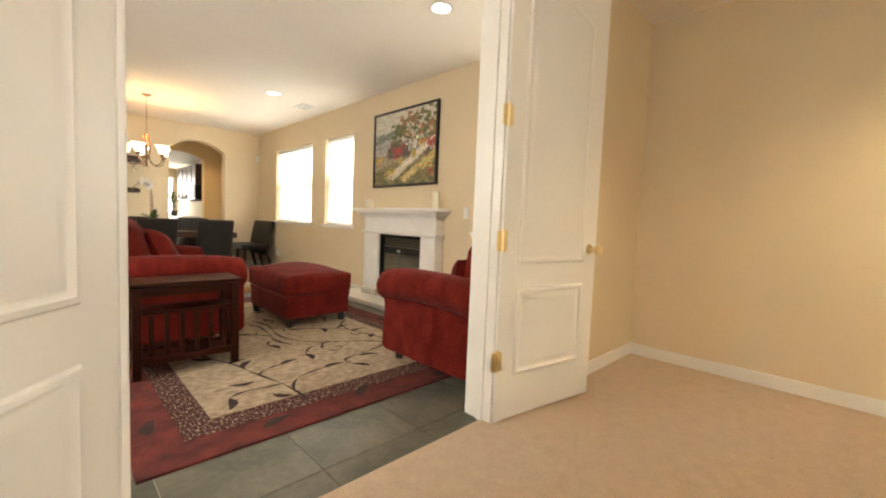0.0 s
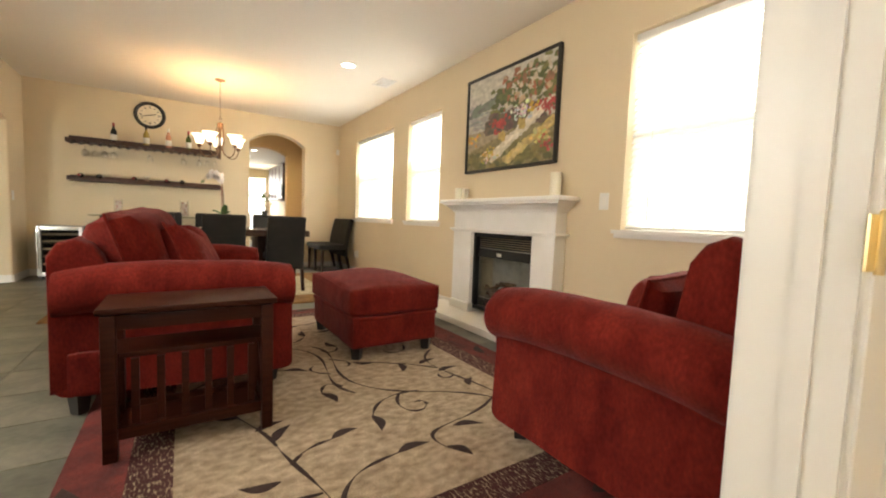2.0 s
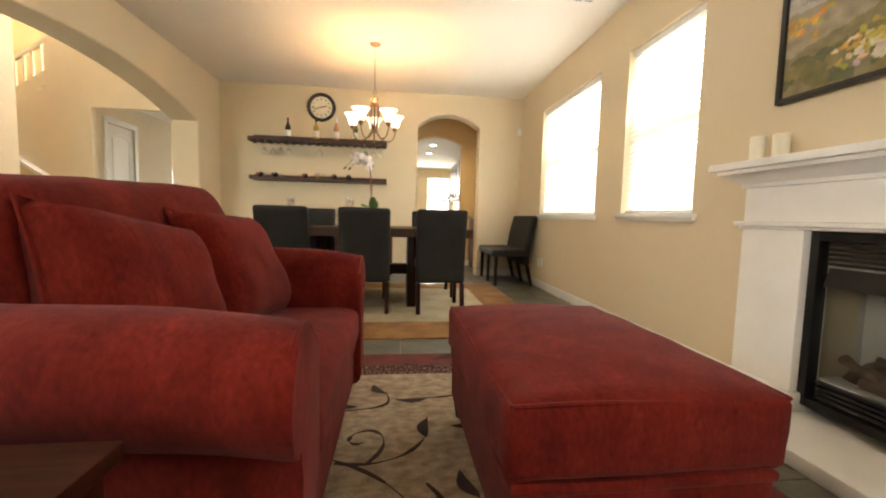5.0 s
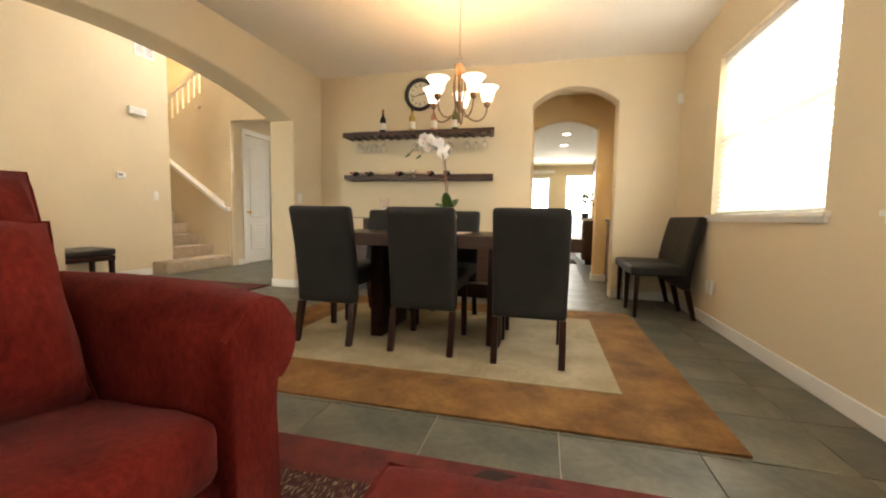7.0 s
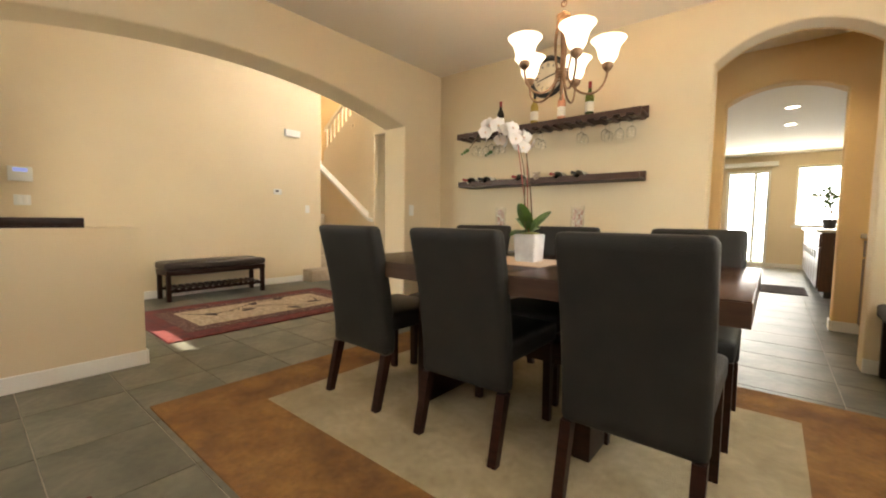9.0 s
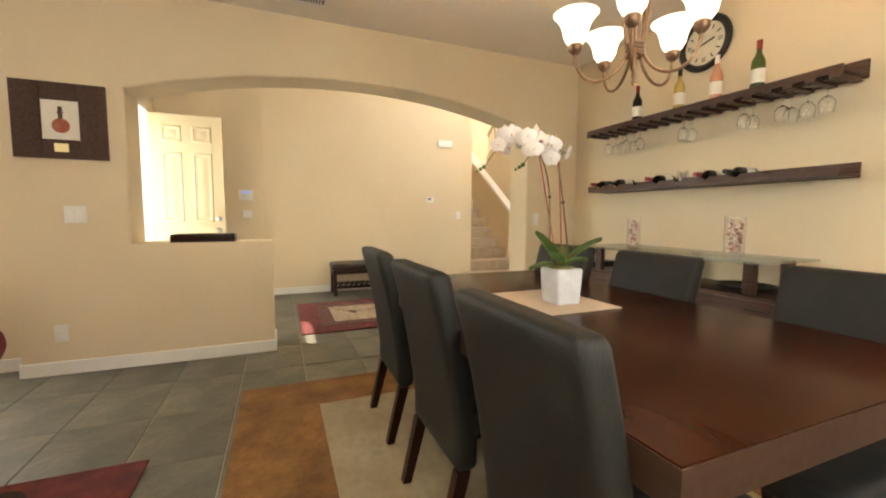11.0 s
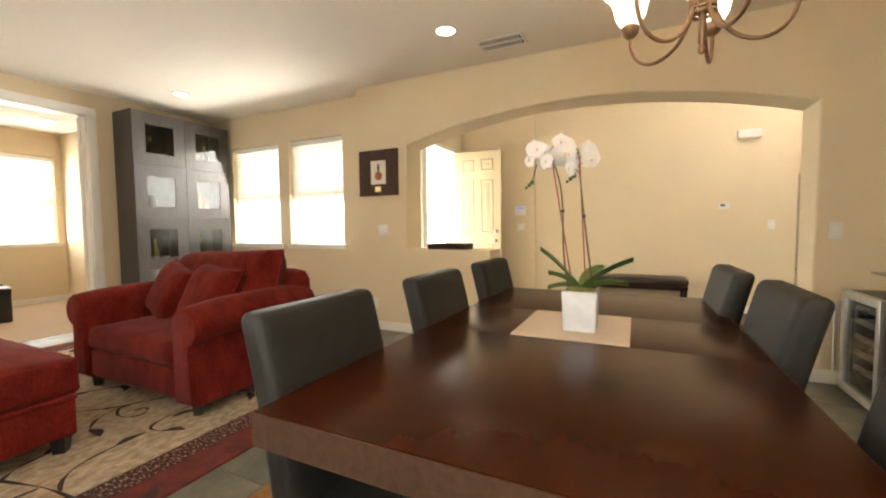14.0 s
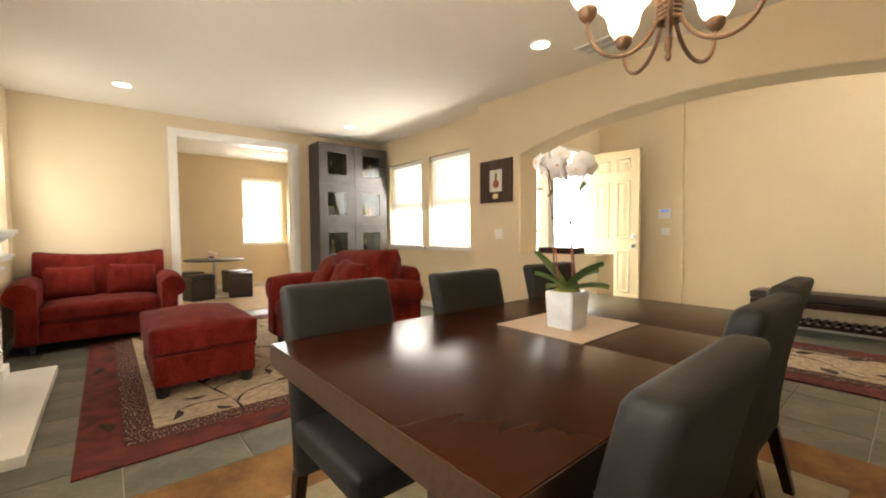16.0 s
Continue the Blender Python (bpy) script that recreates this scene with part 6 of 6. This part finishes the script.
for ri, (lo, hi) in enumerate(zip(KR, KR[1:])):
    for a, b in ((KX0, KM - 0.0015), (KM + 0.0015, KX1)):
        a0, b0, lo0, hi0, f2 = a + 0.001, b - 0.001, lo + 0.0015, hi - 0.0015, 0.135
        if ri == 0:
            part("door", boxes((a0, KY1 - 0.021, lo0, b0, KY1, hi0), bevel=0.002), CABW, dc)
            continue
        dd = part("door", boxes((a0, KY1 - 0.021, lo0, a0 + f2, KY1, hi0), (b0 - f2, KY1 - 0.021, lo0, b0, KY1, hi0), (a0 + f2, KY1 - 0.021, lo0, b0 - f2, KY1, lo0 + f2), (a0 + f2, KY1 - 0.021, hi0 - f2, b0 - f2, KY1, hi0)), CABW, dc, "framed glazed door")
        part("pane", boxes((a0 + f2, KY1 - 0.013, lo0 + f2, b0 - f2, KY1 - 0.009, hi0 - f2)), CABGLASS, dd)
for x, z, body, foil, lab in ((0.08, 1.90, GREENB, GOLDFOIL, "green spirits bottle inside the glazed cabinet"), (-0.48, 1.90, GOLDB, BLACKM, "amber spirits bottle inside the glazed cabinet"), (-0.60, 1.90, DARKB, GOLDFOIL, "dark spirits bottle inside the glazed cabinet"), (-0.50, 1.275, GOLDB, GOLDFOIL, "amber spirits bottle inside the glazed cabinet"), (-0.60, 1.275, PINKB, BLACKM, "copper-coloured bottle inside the glazed cabinet"), (0.08, 0.66, GOLDB, GOLDFOIL, "golden spirits bottle inside the glazed cabinet"), (-0.03, 0.66, DARKB, BLACKM, "dark spirits bottle inside the glazed cabinet"), (-0.50, 0.66, DARKB, GOLDFOIL, "dark spirits bottle inside the glazed cabinet")):
    wine_bottle(lab, pose(x, 2.58, z + 0.0005), body, foil, 0.36, "cabinet bottles", 0.042)
bx = thing("gift_box", "red and silver box standing open in the cabinet", "box")
part("base", boxes((-0.06, 2.48, 1.2755, 0.20, 2.66, 1.315), bevel=0.003), REDFOIL, bx)
lidm = part("lid", boxes((-0.13, -0.006, 0.0, 0.13, 0.006, 0.24), bevel=0.002), PAPER, bx, "silver lid")
lidm.matrix_basis = pose(0.07, 2.50, 1.3155, 12, 14, 0)

# ---- ceiling fittings ----
def can_light(x, y, z=CZ, watts=12.0):
    c = thing("recessed_light", "round recessed ceiling light, lit", "ceiling light", "recessed lights")
    part("trim_ring", lathe([(0.070, -0.001), (0.092, -0.001), (0.094, -0.006), (0.082, -0.011), (0.070, -0.007)], (x, y, z), 32, caps=False), PLASTIC, c, "white trim ring")
    part("lens", lathe([(0.0, -0.006), (0.045, -0.0055), (0.0705, -0.004)], (x, y, z), 28, caps=False), CANGLOW, c, "glowing lens")
    if watts:
        spot_lamp("recessed_lamp", (x, y, z - 0.02), watts * K, WARM)


for x, y in ((2.66, 6.51), (0.05, 6.53), (0.08, 3.22), (2.66, 3.27)):
    can_light(x, y, watts=21.0 if y > 6 else 7.5)
can_light(0.25, 0.45, watts=14)
can_light(3.0, 0.45, watts=112)
for x, y in ((2.575, 12.96), (2.58, 14.15), (1.4, 13.6)):
    can_light(x, y, 2.52, 14)
for x, y in ((-3.6, 13.6), (-2.0, 14.4), (-4.6, 15.2)):
    can_light(x, y, watts=10)
can_light(2.5, 10.4, watts=75)


def ceiling_vent(x, y, w, d, rot=0):
    v = thing("ceiling_vent", "white metal air register in the ceiling", "vent", "ceiling vents", at=pose(x, y, CZ, 0, 0, rot))
    part("backing", boxes((-w / 2 + 0.02, -d / 2 + 0.02, -0.003, w / 2 - 0.02, d / 2 - 0.02, -0.001)), VENTG, v)
    part("frame", boxes((-w / 2, -d / 2, -0.010, -w / 2 + 0.022, d / 2, -0.0005), (w / 2 - 0.022, -d / 2, -0.010, w / 2, d / 2, -0.0005), (-w / 2 + 0.022, -d / 2, -0.010, w / 2 - 0.022, -d / 2 + 0.022, -0.0005), (-w / 2 + 0.022, d / 2 - 0.022, -0.010, w / 2 - 0.022, d / 2, -0.0005), (-0.01, -d / 2 + 0.022, -0.010, 0.01, d / 2 - 0.022, -0.0005)), PLASTIC, v)
    n = int((d - 0.05) / 0.02)
    for i in range(n):
        q = -d / 2 + 0.03 + i * 0.02
        part("slat", boxes((-w / 2 + 0.022, q, -0.008, -0.011, q + 0.009, -0.004), (0.011, q, -0.008, w / 2 - 0.022, q + 0.009, -0.004)), PLASTIC, v)


ceiling_vent(3.23, 6.79, 0.20, 0.30)
ceiling_vent(-0.34, 6.86, 0.22, 0.40)
_v = thing("wall_vent", "white metal return-air grille high on the wall", "vent")
part("frame", boxes((-3.199, 9.15, 3.00, -3.188, 9.43, 3.02), (-3.199, 9.15, 3.20, -3.188, 9.43, 3.22), (-3.199, 9.15, 3.02, -3.188, 9.17, 3.20), (-3.199, 9.41, 3.02, -3.188, 9.43, 3.20), (-3.199, 9.28, 3.02, -3.188, 9.30, 3.20)), PLASTIC, _v)
part("backing", boxes((-3.1995, 9.165, 3.015, -3.1975, 9.415, 3.205)), VENTG, _v)
for i in range(9):
    part("slat", boxes((-3.197, 9.17, 3.025 + 0.02 * i, -3.192, 9.28, 3.036 + 0.02 * i), (-3.199, 9.30, 3.025 + 0.02 * i, -3.192, 9.41, 3.036 + 0.02 * i)), PLASTIC, _v)


def plate(name, label, cat, axis, face, out, a, z, w, h, toggles=0, sockets=False):
    """A cover plate on a wall; out: the sign of the way into the room."""
    def bx(d0, d1, p0, p1, z0, z1):
        d0, d1 = sorted((face + out * d0, face + out * d1))
        return (d0, p0, z0, d1, p1, z1) if axis == "y" else (p0, d0, z0, p1, d1, z1)
    t = thing(name, label, cat, cat + " plates")
    part("plate", boxes(bx(0.0005, 0.006, a - w / 2, a + w / 2, z - h / 2, z + h / 2), bevel=0.002), PLASTIC, t)
    for i in range(toggles):
        c = a + (i - (toggles - 1) / 2) * 0.046
        part("rocker", boxes(bx(0.0062, 0.010, c - 0.016, c + 0.016, z - 0.033, z + 0.033), bevel=0.0015), WHITE, t)
    if sockets:
        for q in (-0.02, 0.02):
            part("socket", boxes(bx(0.0062, 0.0085, a - 0.016, a + 0.016, z + q - 0.014, z + q + 0.014), bevel=0.001), WHITE, t)


SWL, OUL = "white rocker light switch on the plaster wall", "white wall outlet low on the plaster wall"
plate("light_switch", SWL, "switch", "y", XE, -1, 3.78, 1.14, 0.075, 0.12, 1)
plate("light_switch", SWL, "switch", "y", XA, 1, 5.40, 1.107, 0.12, 0.115, 2)
plate("light_switch", SWL, "switch", "y", XA, 1, 9.14, 1.08, 0.075, 0.12, 1)
plate("light_switch", SWL, "switch", "y", -3.20, 1, 9.39, 1.12, 0.075, 0.12, 1)
plate("light_switch", SWL, "switch", "y", -3.16, 1, 6.29, 1.12, 0.12, 0.10, 2)
plate("wall_outlet", OUL, "outlet", "y", XA, 1, 5.28, 0.29, 0.075, 0.12, sockets=True)
plate("wall_outlet", OUL, "outlet", "y", XE, -1, 8.66, 0.325, 0.075, 0.12, sockets=True)
plate("wall_outlet", OUL, "outlet", "y", XE, -1, 8.55, 0.33, 0.075, 0.12, sockets=True)
al = thing("alarm_panel", "white alarm keypad with a small blue screen", "alarm panel")
part("case", boxes((-3.1595, 6.20, 1.30, -3.135, 6.37, 1.44), bevel=0.006), PLASTIC, al)
part("screen", boxes((-3.1348, 6.235, 1.39, -3.1335, 6.335, 1.425)), glow("blue_screen", (0.35, 0.45, 1.0), 0.15), al, "lit blue screen")
th = thing("thermostat", "small white thermostat on the foyer wall", "thermostat")
part("case", boxes((-3.1995, 8.84, 1.32, -3.175, 8.96, 1.40), bevel=0.006), PLASTIC, th)
part("display", boxes((-3.1748, 8.86, 1.355, -3.1735, 8.91, 1.385)), VENTG, th)
cm = thing("door_chime", "white door chime box on the foyer wall", "chime")
part("case", boxes((-3.1995, 9.02, 2.19, -3.15, 9.26, 2.29), bevel=0.008), PLASTIC, cm)
part("grille", boxes((-3.1498, 9.04, 2.205, -3.148, 9.24, 2.215), (-3.1498, 9.04, 2.265, -3.148, 9.24, 2.275)), WHITE, cm)
ws = thing("wall_sensor", "white security sensor in the corner of the wall", "sensor")
part("case", soft(3.545, YN - 0.05, 2.13, 3.598, YN - 0.001, 2.23, 0.012, n=6), PLASTIC, ws)
part("lens", boxes((3.557, YN - 0.0525, 2.145, 3.587, YN - 0.0502, 2.185)), WHITE, ws)

# ---- foyer ----
r2 = rug("foyer_rug", "red-bordered cream runner with leafy vines in the foyer", -2.42, 6.86, -1.06, 9.05)
for a, b, c, d in (((-2.0, 7.25), (-1.5, 7.5), (-2.1, 7.9), (-1.6, 8.2)), ((-1.6, 8.2), (-1.3, 8.4), (-1.7, 8.6), (-1.9, 8.6)), ((-1.8, 7.6), (-2.0, 7.9), (-2.1, 8.1), (-1.95, 8.3))):
    vine(r2, flat_bez(a, b, c, d))
for x, y, g in ((-1.85, 7.4, 0.3), (-1.7, 7.7, 1.8), (-1.9, 7.9, 2.5), (-1.55, 8.1, 0.6), (-1.65, 8.4, 1.1), (-2.0, 8.2, 2.0)):
    rug_leaf(r2, x, y, g)
be = thing("bench", "dark leather bench with a slatted wooden shoe shelf", "bench")
NX0, NX1, NY0, NY1 = -3.17, -2.78, 7.34, 8.50
part("cushion", soft(NX0, NY0, 0.36, NX1, NY1, 0.45, 0.03, 0.012, 10), DKLEATHER, be)
part("frame", boxes((NX0 + 0.01, NY0 + 0.01, 0.30, NX1 - 0.01, NY1 - 0.01, 0.3595), bevel=0.003), ESPRESSO, be)
for x in (NX0 + 0.015, NX1 - 0.06):
    for y in (NY0 + 0.015, NY1 - 0.06):
        part("leg", boxes((x, y, 0.0, x + 0.045, y + 0.045, 0.2995), bevel=0.003), ESPRESSO, be)
for x in (NX0 + 0.02, NX1 - 0.05):
    part("shelf_rail", boxes((x, NY0 + 0.061, 0.10, x + 0.025, NY1 - 0.061, 0.135)), ESPRESSO, be)
for i in range(14):
    y = NY0 + 0.09 + i * 0.073
    part("shelf_slat", boxes((NX0 + 0.02, y, 0.136, NX1 - 0.025, y + 0.035, 0.15)), ESPRESSO, be)
ty = thing("entry_tray", "dark wooden tray lying on the half wall", "tray")
AX0, AX1, AY0, AY1 = -0.94, -0.74, 5.93, 6.36
part("floor", boxes((AX0, AY0, 0.9005, AX1, AY1, 0.912)), ESPRESSO, ty)
for r in ((AX0, AY0, AX0 + 0.015, AY1), (AX1 - 0.015, AY0, AX1, AY1), (AX0 + 0.015, AY0, AX1 - 0.015, AY0 + 0.015), (AX0 + 0.015, AY1 - 0.015, AX1 - 0.015, AY1)):
    part("rim", boxes((r[0], r[1], 0.9122, r[2], r[3], 0.96), bevel=0.003), ESPRESSO, ty)

# ---- office ----
rt = thing("round_table", "low round glossy black table on a steel pedestal", "table")
OTX, OTY = 1.34, 0.36
part("tabletop", lathe([(0.0, 0.0), (0.47, 0.0), (0.485, 0.008), (0.485, 0.022), (0.475, 0.03), (0.0, 0.03)], (OTX, OTY, 0.645), 48), BLACKW, rt)
part("column", lathe([(0.035, 0.03), (0.03, 0.6445)], (OTX, OTY, 0.0045), 20), STEEL, rt, "steel column")
part("base", lathe([(0.22, 0.0), (0.22, 0.012), (0.05, 0.03), (0.0, 0.03)], (OTX, OTY, 0.0045), 36), STEEL, rt, "steel base plate")
fl = thing("flower_bowl", "small bowl of pale pink flowers on the table", "flowers")
part("bowl", lathe([(0.03, 0), (0.045, 0.03), (0.05, 0.05), (0.046, 0.05), (0.0, 0.01)], (OTX + 0.05, OTY, 0.6755), 18), CLEAR, fl)
PINK = mat("pale_pink_petal", (0.72, 0.50, 0.46), (0.80, 0.66, 0.62), 40, 0.6)
rs = random.Random(4)
for i in range(10):
    bm = bmesh.new()
    bmesh.ops.create_icosphere(bm, subdivisions=2, radius=0.028)
    for v in bm.verts:
        v.co = v.co * (1 + 0.35 * noise.noise(v.co * 90)) + Vector((OTX + 0.05 + rs.gauss(0, 0.025), OTY + rs.gauss(0, 0.025), 0.745 + rs.uniform(0, 0.05)))
    part("flower_head", bm, PINK, fl)
for x, y, a in ((1.66, 0.66, 20), (0.99, 0.70, -15), (1.72, 0.02, 35), (0.93, 0.06, 10)):
    so = thing("stool", "dark brown leather cube stool by the round table", "stool", "office stools", at=pose(x, y, 0.0045, 0, 0, a))
    part("body", soft(-0.19, -0.19, 0.0, 0.19, 0.19, 0.36, 0.02, 0, 8), DKLEATHER, so)
    part("lid", soft(-0.195, -0.195, 0.362, 0.195, 0.195, 0.43, 0.022, 0.012, 8), DKLEATHER, so, "padded lid")
    part("band", boxes((-0.191, -0.191, 0.352, 0.191, 0.191, 0.366)), BLACKM, so)

# ---- kitchen and corridor ----
kc = thing("kitchen_counter", "cherry kitchen cabinets under a pale granite worktop", "kitchen cabinet")
part("carcass", boxes((2.96, 13.1, 0.09, 3.60, 16.6, 0.87)), KITW, kc)
part("plinth", boxes((3.02, 13.15, 0.0, 3.55, 16.55, 0.09)), BLACKW, kc)
for i in range(7):
    y = 13.12 + i * 0.49
    dd = part("door", boxes((2.94, y, 0.12, 2.9595, y + 0.47, 0.66), bevel=0.004), KITW, kc)
    part("handle", boxes((2.925, y + 0.40, 0.50, 2.939, y + 0.412, 0.62)), STEEL, dd)
    dd = part("drawer", boxes((2.94, y, 0.675, 2.9595, y + 0.47, 0.85), bevel=0.004), KITW, kc)
    part("handle", boxes((2.925, y + 0.17, 0.755, 2.939, y + 0.30, 0.768)), STEEL, dd)
piece("worktop", boxes((2.90, 13.05, 0.8705, 3.66, 16.65, 0.91), bevel=0.006), GRANITE, "pale polished granite kitchen worktop", "worktop")
kp = thing("potted_plant", "leafy green plant in a dark pot on the worktop", "plant")
part("pot", lathe([(0.07, 0), (0.10, 0.14), (0.10, 0.16), (0.09, 0.16), (0.0, 0.13)], (3.2, 15.4, 0.9105), 20), BLACKW, kp)
part("trunk", tube([(3.2, 15.4, 1.03), (3.21, 15.41, 1.2), (3.2, 15.4, 1.36)], 0.012, 6), LOG, kp)
bm = bmesh.new()
rs = random.Random(9)
for i in range(70):
    c = Vector((3.2 + rs.gauss(0, 0.10), 15.4 + rs.gauss(0, 0.10), 1.42 + rs.gauss(0, 0.11)))
    a, b = Vector((rs.gauss(0, 1), rs.gauss(0, 1), rs.gauss(0, 1))).normalized() * 0.06, Vector((rs.gauss(0, 1), rs.gauss(0, 1), rs.gauss(0, 1))).normalized() * 0.028
    bm.faces.new([bm.verts.new(c + q) for q in (-a, b, a, -b)])
part("leaves", bm, LEAF, kp, smooth=0)
pc = thing("pantry_counter", "cherry cabinet with a granite top in the corridor", "kitchen cabinet")
part("carcass", boxes((3.10, 10.05, 0.0, 4.38, 10.93, 0.86)), KITW, pc)
part("worktop", boxes((3.06, 10.0, 0.8605, 4.39, 10.94, 0.90), bevel=0.005), GRANITE, pc)
part("door", boxes((3.08, 10.08, 0.10, 3.0995, 10.90, 0.68), bevel=0.004), KITW, pc)
part("drawer", boxes((3.08, 10.08, 0.70, 3.0995, 10.90, 0.84), bevel=0.004), KITW, pc)
piece("kitchen_mat", boxes((2.30, 13.2, 0.0005, 2.88, 14.1, 0.012), bevel=0.004), RUGVINE, "dark brown mat on the kitchen floor", "mat")
gd = thing("patio_door", "white-framed sliding glass door to bright daylight", "door", kind="structure")
part("frame", boxes((1.55, 17.62, 0.0, 1.61, 17.70, 2.19), (2.30, 17.62, 0.0, 2.36, 17.70, 2.19), (1.61, 17.62, 2.13, 2.30, 17.70, 2.19), (1.61, 17.62, 0.0, 2.30, 17.70, 0.06), (2.06, 17.63, 0.06, 2.12, 17.69, 2.13)), WHITE, gd)
p = part("pane", boxes((1.61, 17.655, 0.06, 2.30, 17.66, 2.13)), PANE, gd)
p.visible_shadow = False
part("handle", boxes((2.13, 17.60, 0.95, 2.15, 17.63, 1.15)), BLACKM, gd)
bh = thing("blind_valance", "white valance of a vertical blind above the patio door", "valance")
part("board", boxes((1.40, 17.47, 2.27, 2.48, 17.58, 2.37), bevel=0.006), WHITE, bh)
part("end_bracket", boxes((1.385, 17.47, 2.27, 1.3995, 17.599, 2.37)), WHITE, bh)
for i in range(4):
    uc = thing("upper_cabinet", "cherry kitchen wall cabinet with a framed door", "kitchen cabinet", "kitchen wall cabinets")
    y, zb = 13.62 + 0.53 * i, 1.80 if i == 0 else 1.37
    part("carcass", boxes((3.39, y + 0.002, zb, 3.699, y + 0.526, 2.37)), KITW, uc)
    dd = part("door", boxes((3.368, y + 0.006, zb + 0.004, 3.3895, y + 0.07, 2.366), (3.368, y + 0.458, zb + 0.004, 3.3895, y + 0.522, 2.366), (3.368, y + 0.07, zb + 0.004, 3.3895, y + 0.458, zb + 0.07), (3.368, y + 0.07, 2.30, 3.3895, y + 0.458, 2.366), (3.378, y + 0.07, zb + 0.07, 3.3895, y + 0.458, 2.30)), KITW, uc)
    part("handle", boxes((3.35, y + 0.03, zb + 0.06, 3.367, y + 0.042, zb + 0.18)), STEEL, dd)
mw = thing("microwave", "black microwave oven hung under the wall cabinet", "microwave")
part("case", boxes((3.36, 13.63, 1.40, 3.699, 14.14, 1.7995), bevel=0.006), BLACKM, mw)
part("door_glass", boxes((3.354, 13.76, 1.44, 3.3595, 14.12, 1.76), bevel=0.002), DARKB, mw)
part("handle", tube([(3.359, 13.735, 1.46), (3.33, 13.735, 1.47), (3.33, 13.735, 1.73), (3.359, 13.735, 1.74)], 0.008, 8), STEEL, mw)
tvs = thing("television", "flat black television on a low stand in the far room", "television")
part("panel", boxes((-5.2, 17.15, 0.62, -4.1, 17.2, 1.25), bevel=0.006), BLACKM, tvs)
part("stand", boxes((-5.3, 17.0, 0.0, -4.0, 17.4, 0.50), bevel=0.006), ESPRESSO, tvs)
part("pedestal", boxes((-4.8, 17.1, 0.5005, -4.5, 17.25, 0.6195)), BLACKM, tvs)

# ---- slate tiles ----
TW, TH, GAP, OX, OY = 0.515, 0.4047, 0.005, 1.27, 2.382
bm = bmesh.new()
w2, h2 = TW / 2 - GAP / 2, TH / 2 - GAP / 2
v = []
for z, e in ((-0.006, 0.0), (-0.001, 0.0), (0.0, 0.002)):
    v.append([bm.verts.new((sx * (w2 - e), sy * (h2 - e), z)) for sx, sy in ((-1, -1), (1, -1), (1, 1), (-1, 1))])
for a, b in zip(v, v[1:]):
    for i in range(4):
        bm.faces.new((a[i], a[(i + 1) % 4], b[(i + 1) % 4], b[i]))
bm.faces.new(v[-1])
TILE = mesh_of("tile", bm, SLATE, 0)
near, far = [], []
for i in range(-20, 8):
    for j in range(-1, 40):
        x, y = OX + (i + 0.5) * TW, OY + (j + 0.5) * TH
        if not (-8.8 < x < 4.4 and 2.0 < y < 17.5):
            continue
        if x > XE + 0.1 and y < 9.7:
            continue
        if x < XA2 - 0.1 and y < 5.3:
            continue
        hidden = RX0 + 0.3 < x < RX1 - 0.3 and RY0 + 0.25 < y < RY1 - 0.25 or DX0 + 0.3 < x < DX1 - 0.3 and DY0 + 0.25 < y < DY1 - 0.25
        if hidden:
            continue
        (near if -1.6 < x < XE + 0.2 and y < 10.0 else far).append((x, y))


def clip_tile(x, y):
    return OY - TH < y < YS2 + 0.06 + TH / 2


for x, y in near:
    if y - TH / 2 < YS2 + 0.06:
        # cut row at the carpet's edge
        lo = YS2 + 0.062
        b2 = boxes((x - w2, lo, -0.006, x + w2, y + h2, 0.0))
        me = mesh_of("tile", b2, SLATE, 0)
        ob = new("tile", me)
    else:
        ob = new("tile", TILE)
        ob.location = (x, y, 0)
    ob.parent = floor
bm = bmesh.new()
for x, y in far:
    box(bm, x - w2, y - h2, -0.006, x + w2, y + h2, 0.0)
tagged(part("tiles", bm, SLATE, floor, smooth=0), kind="stuff")
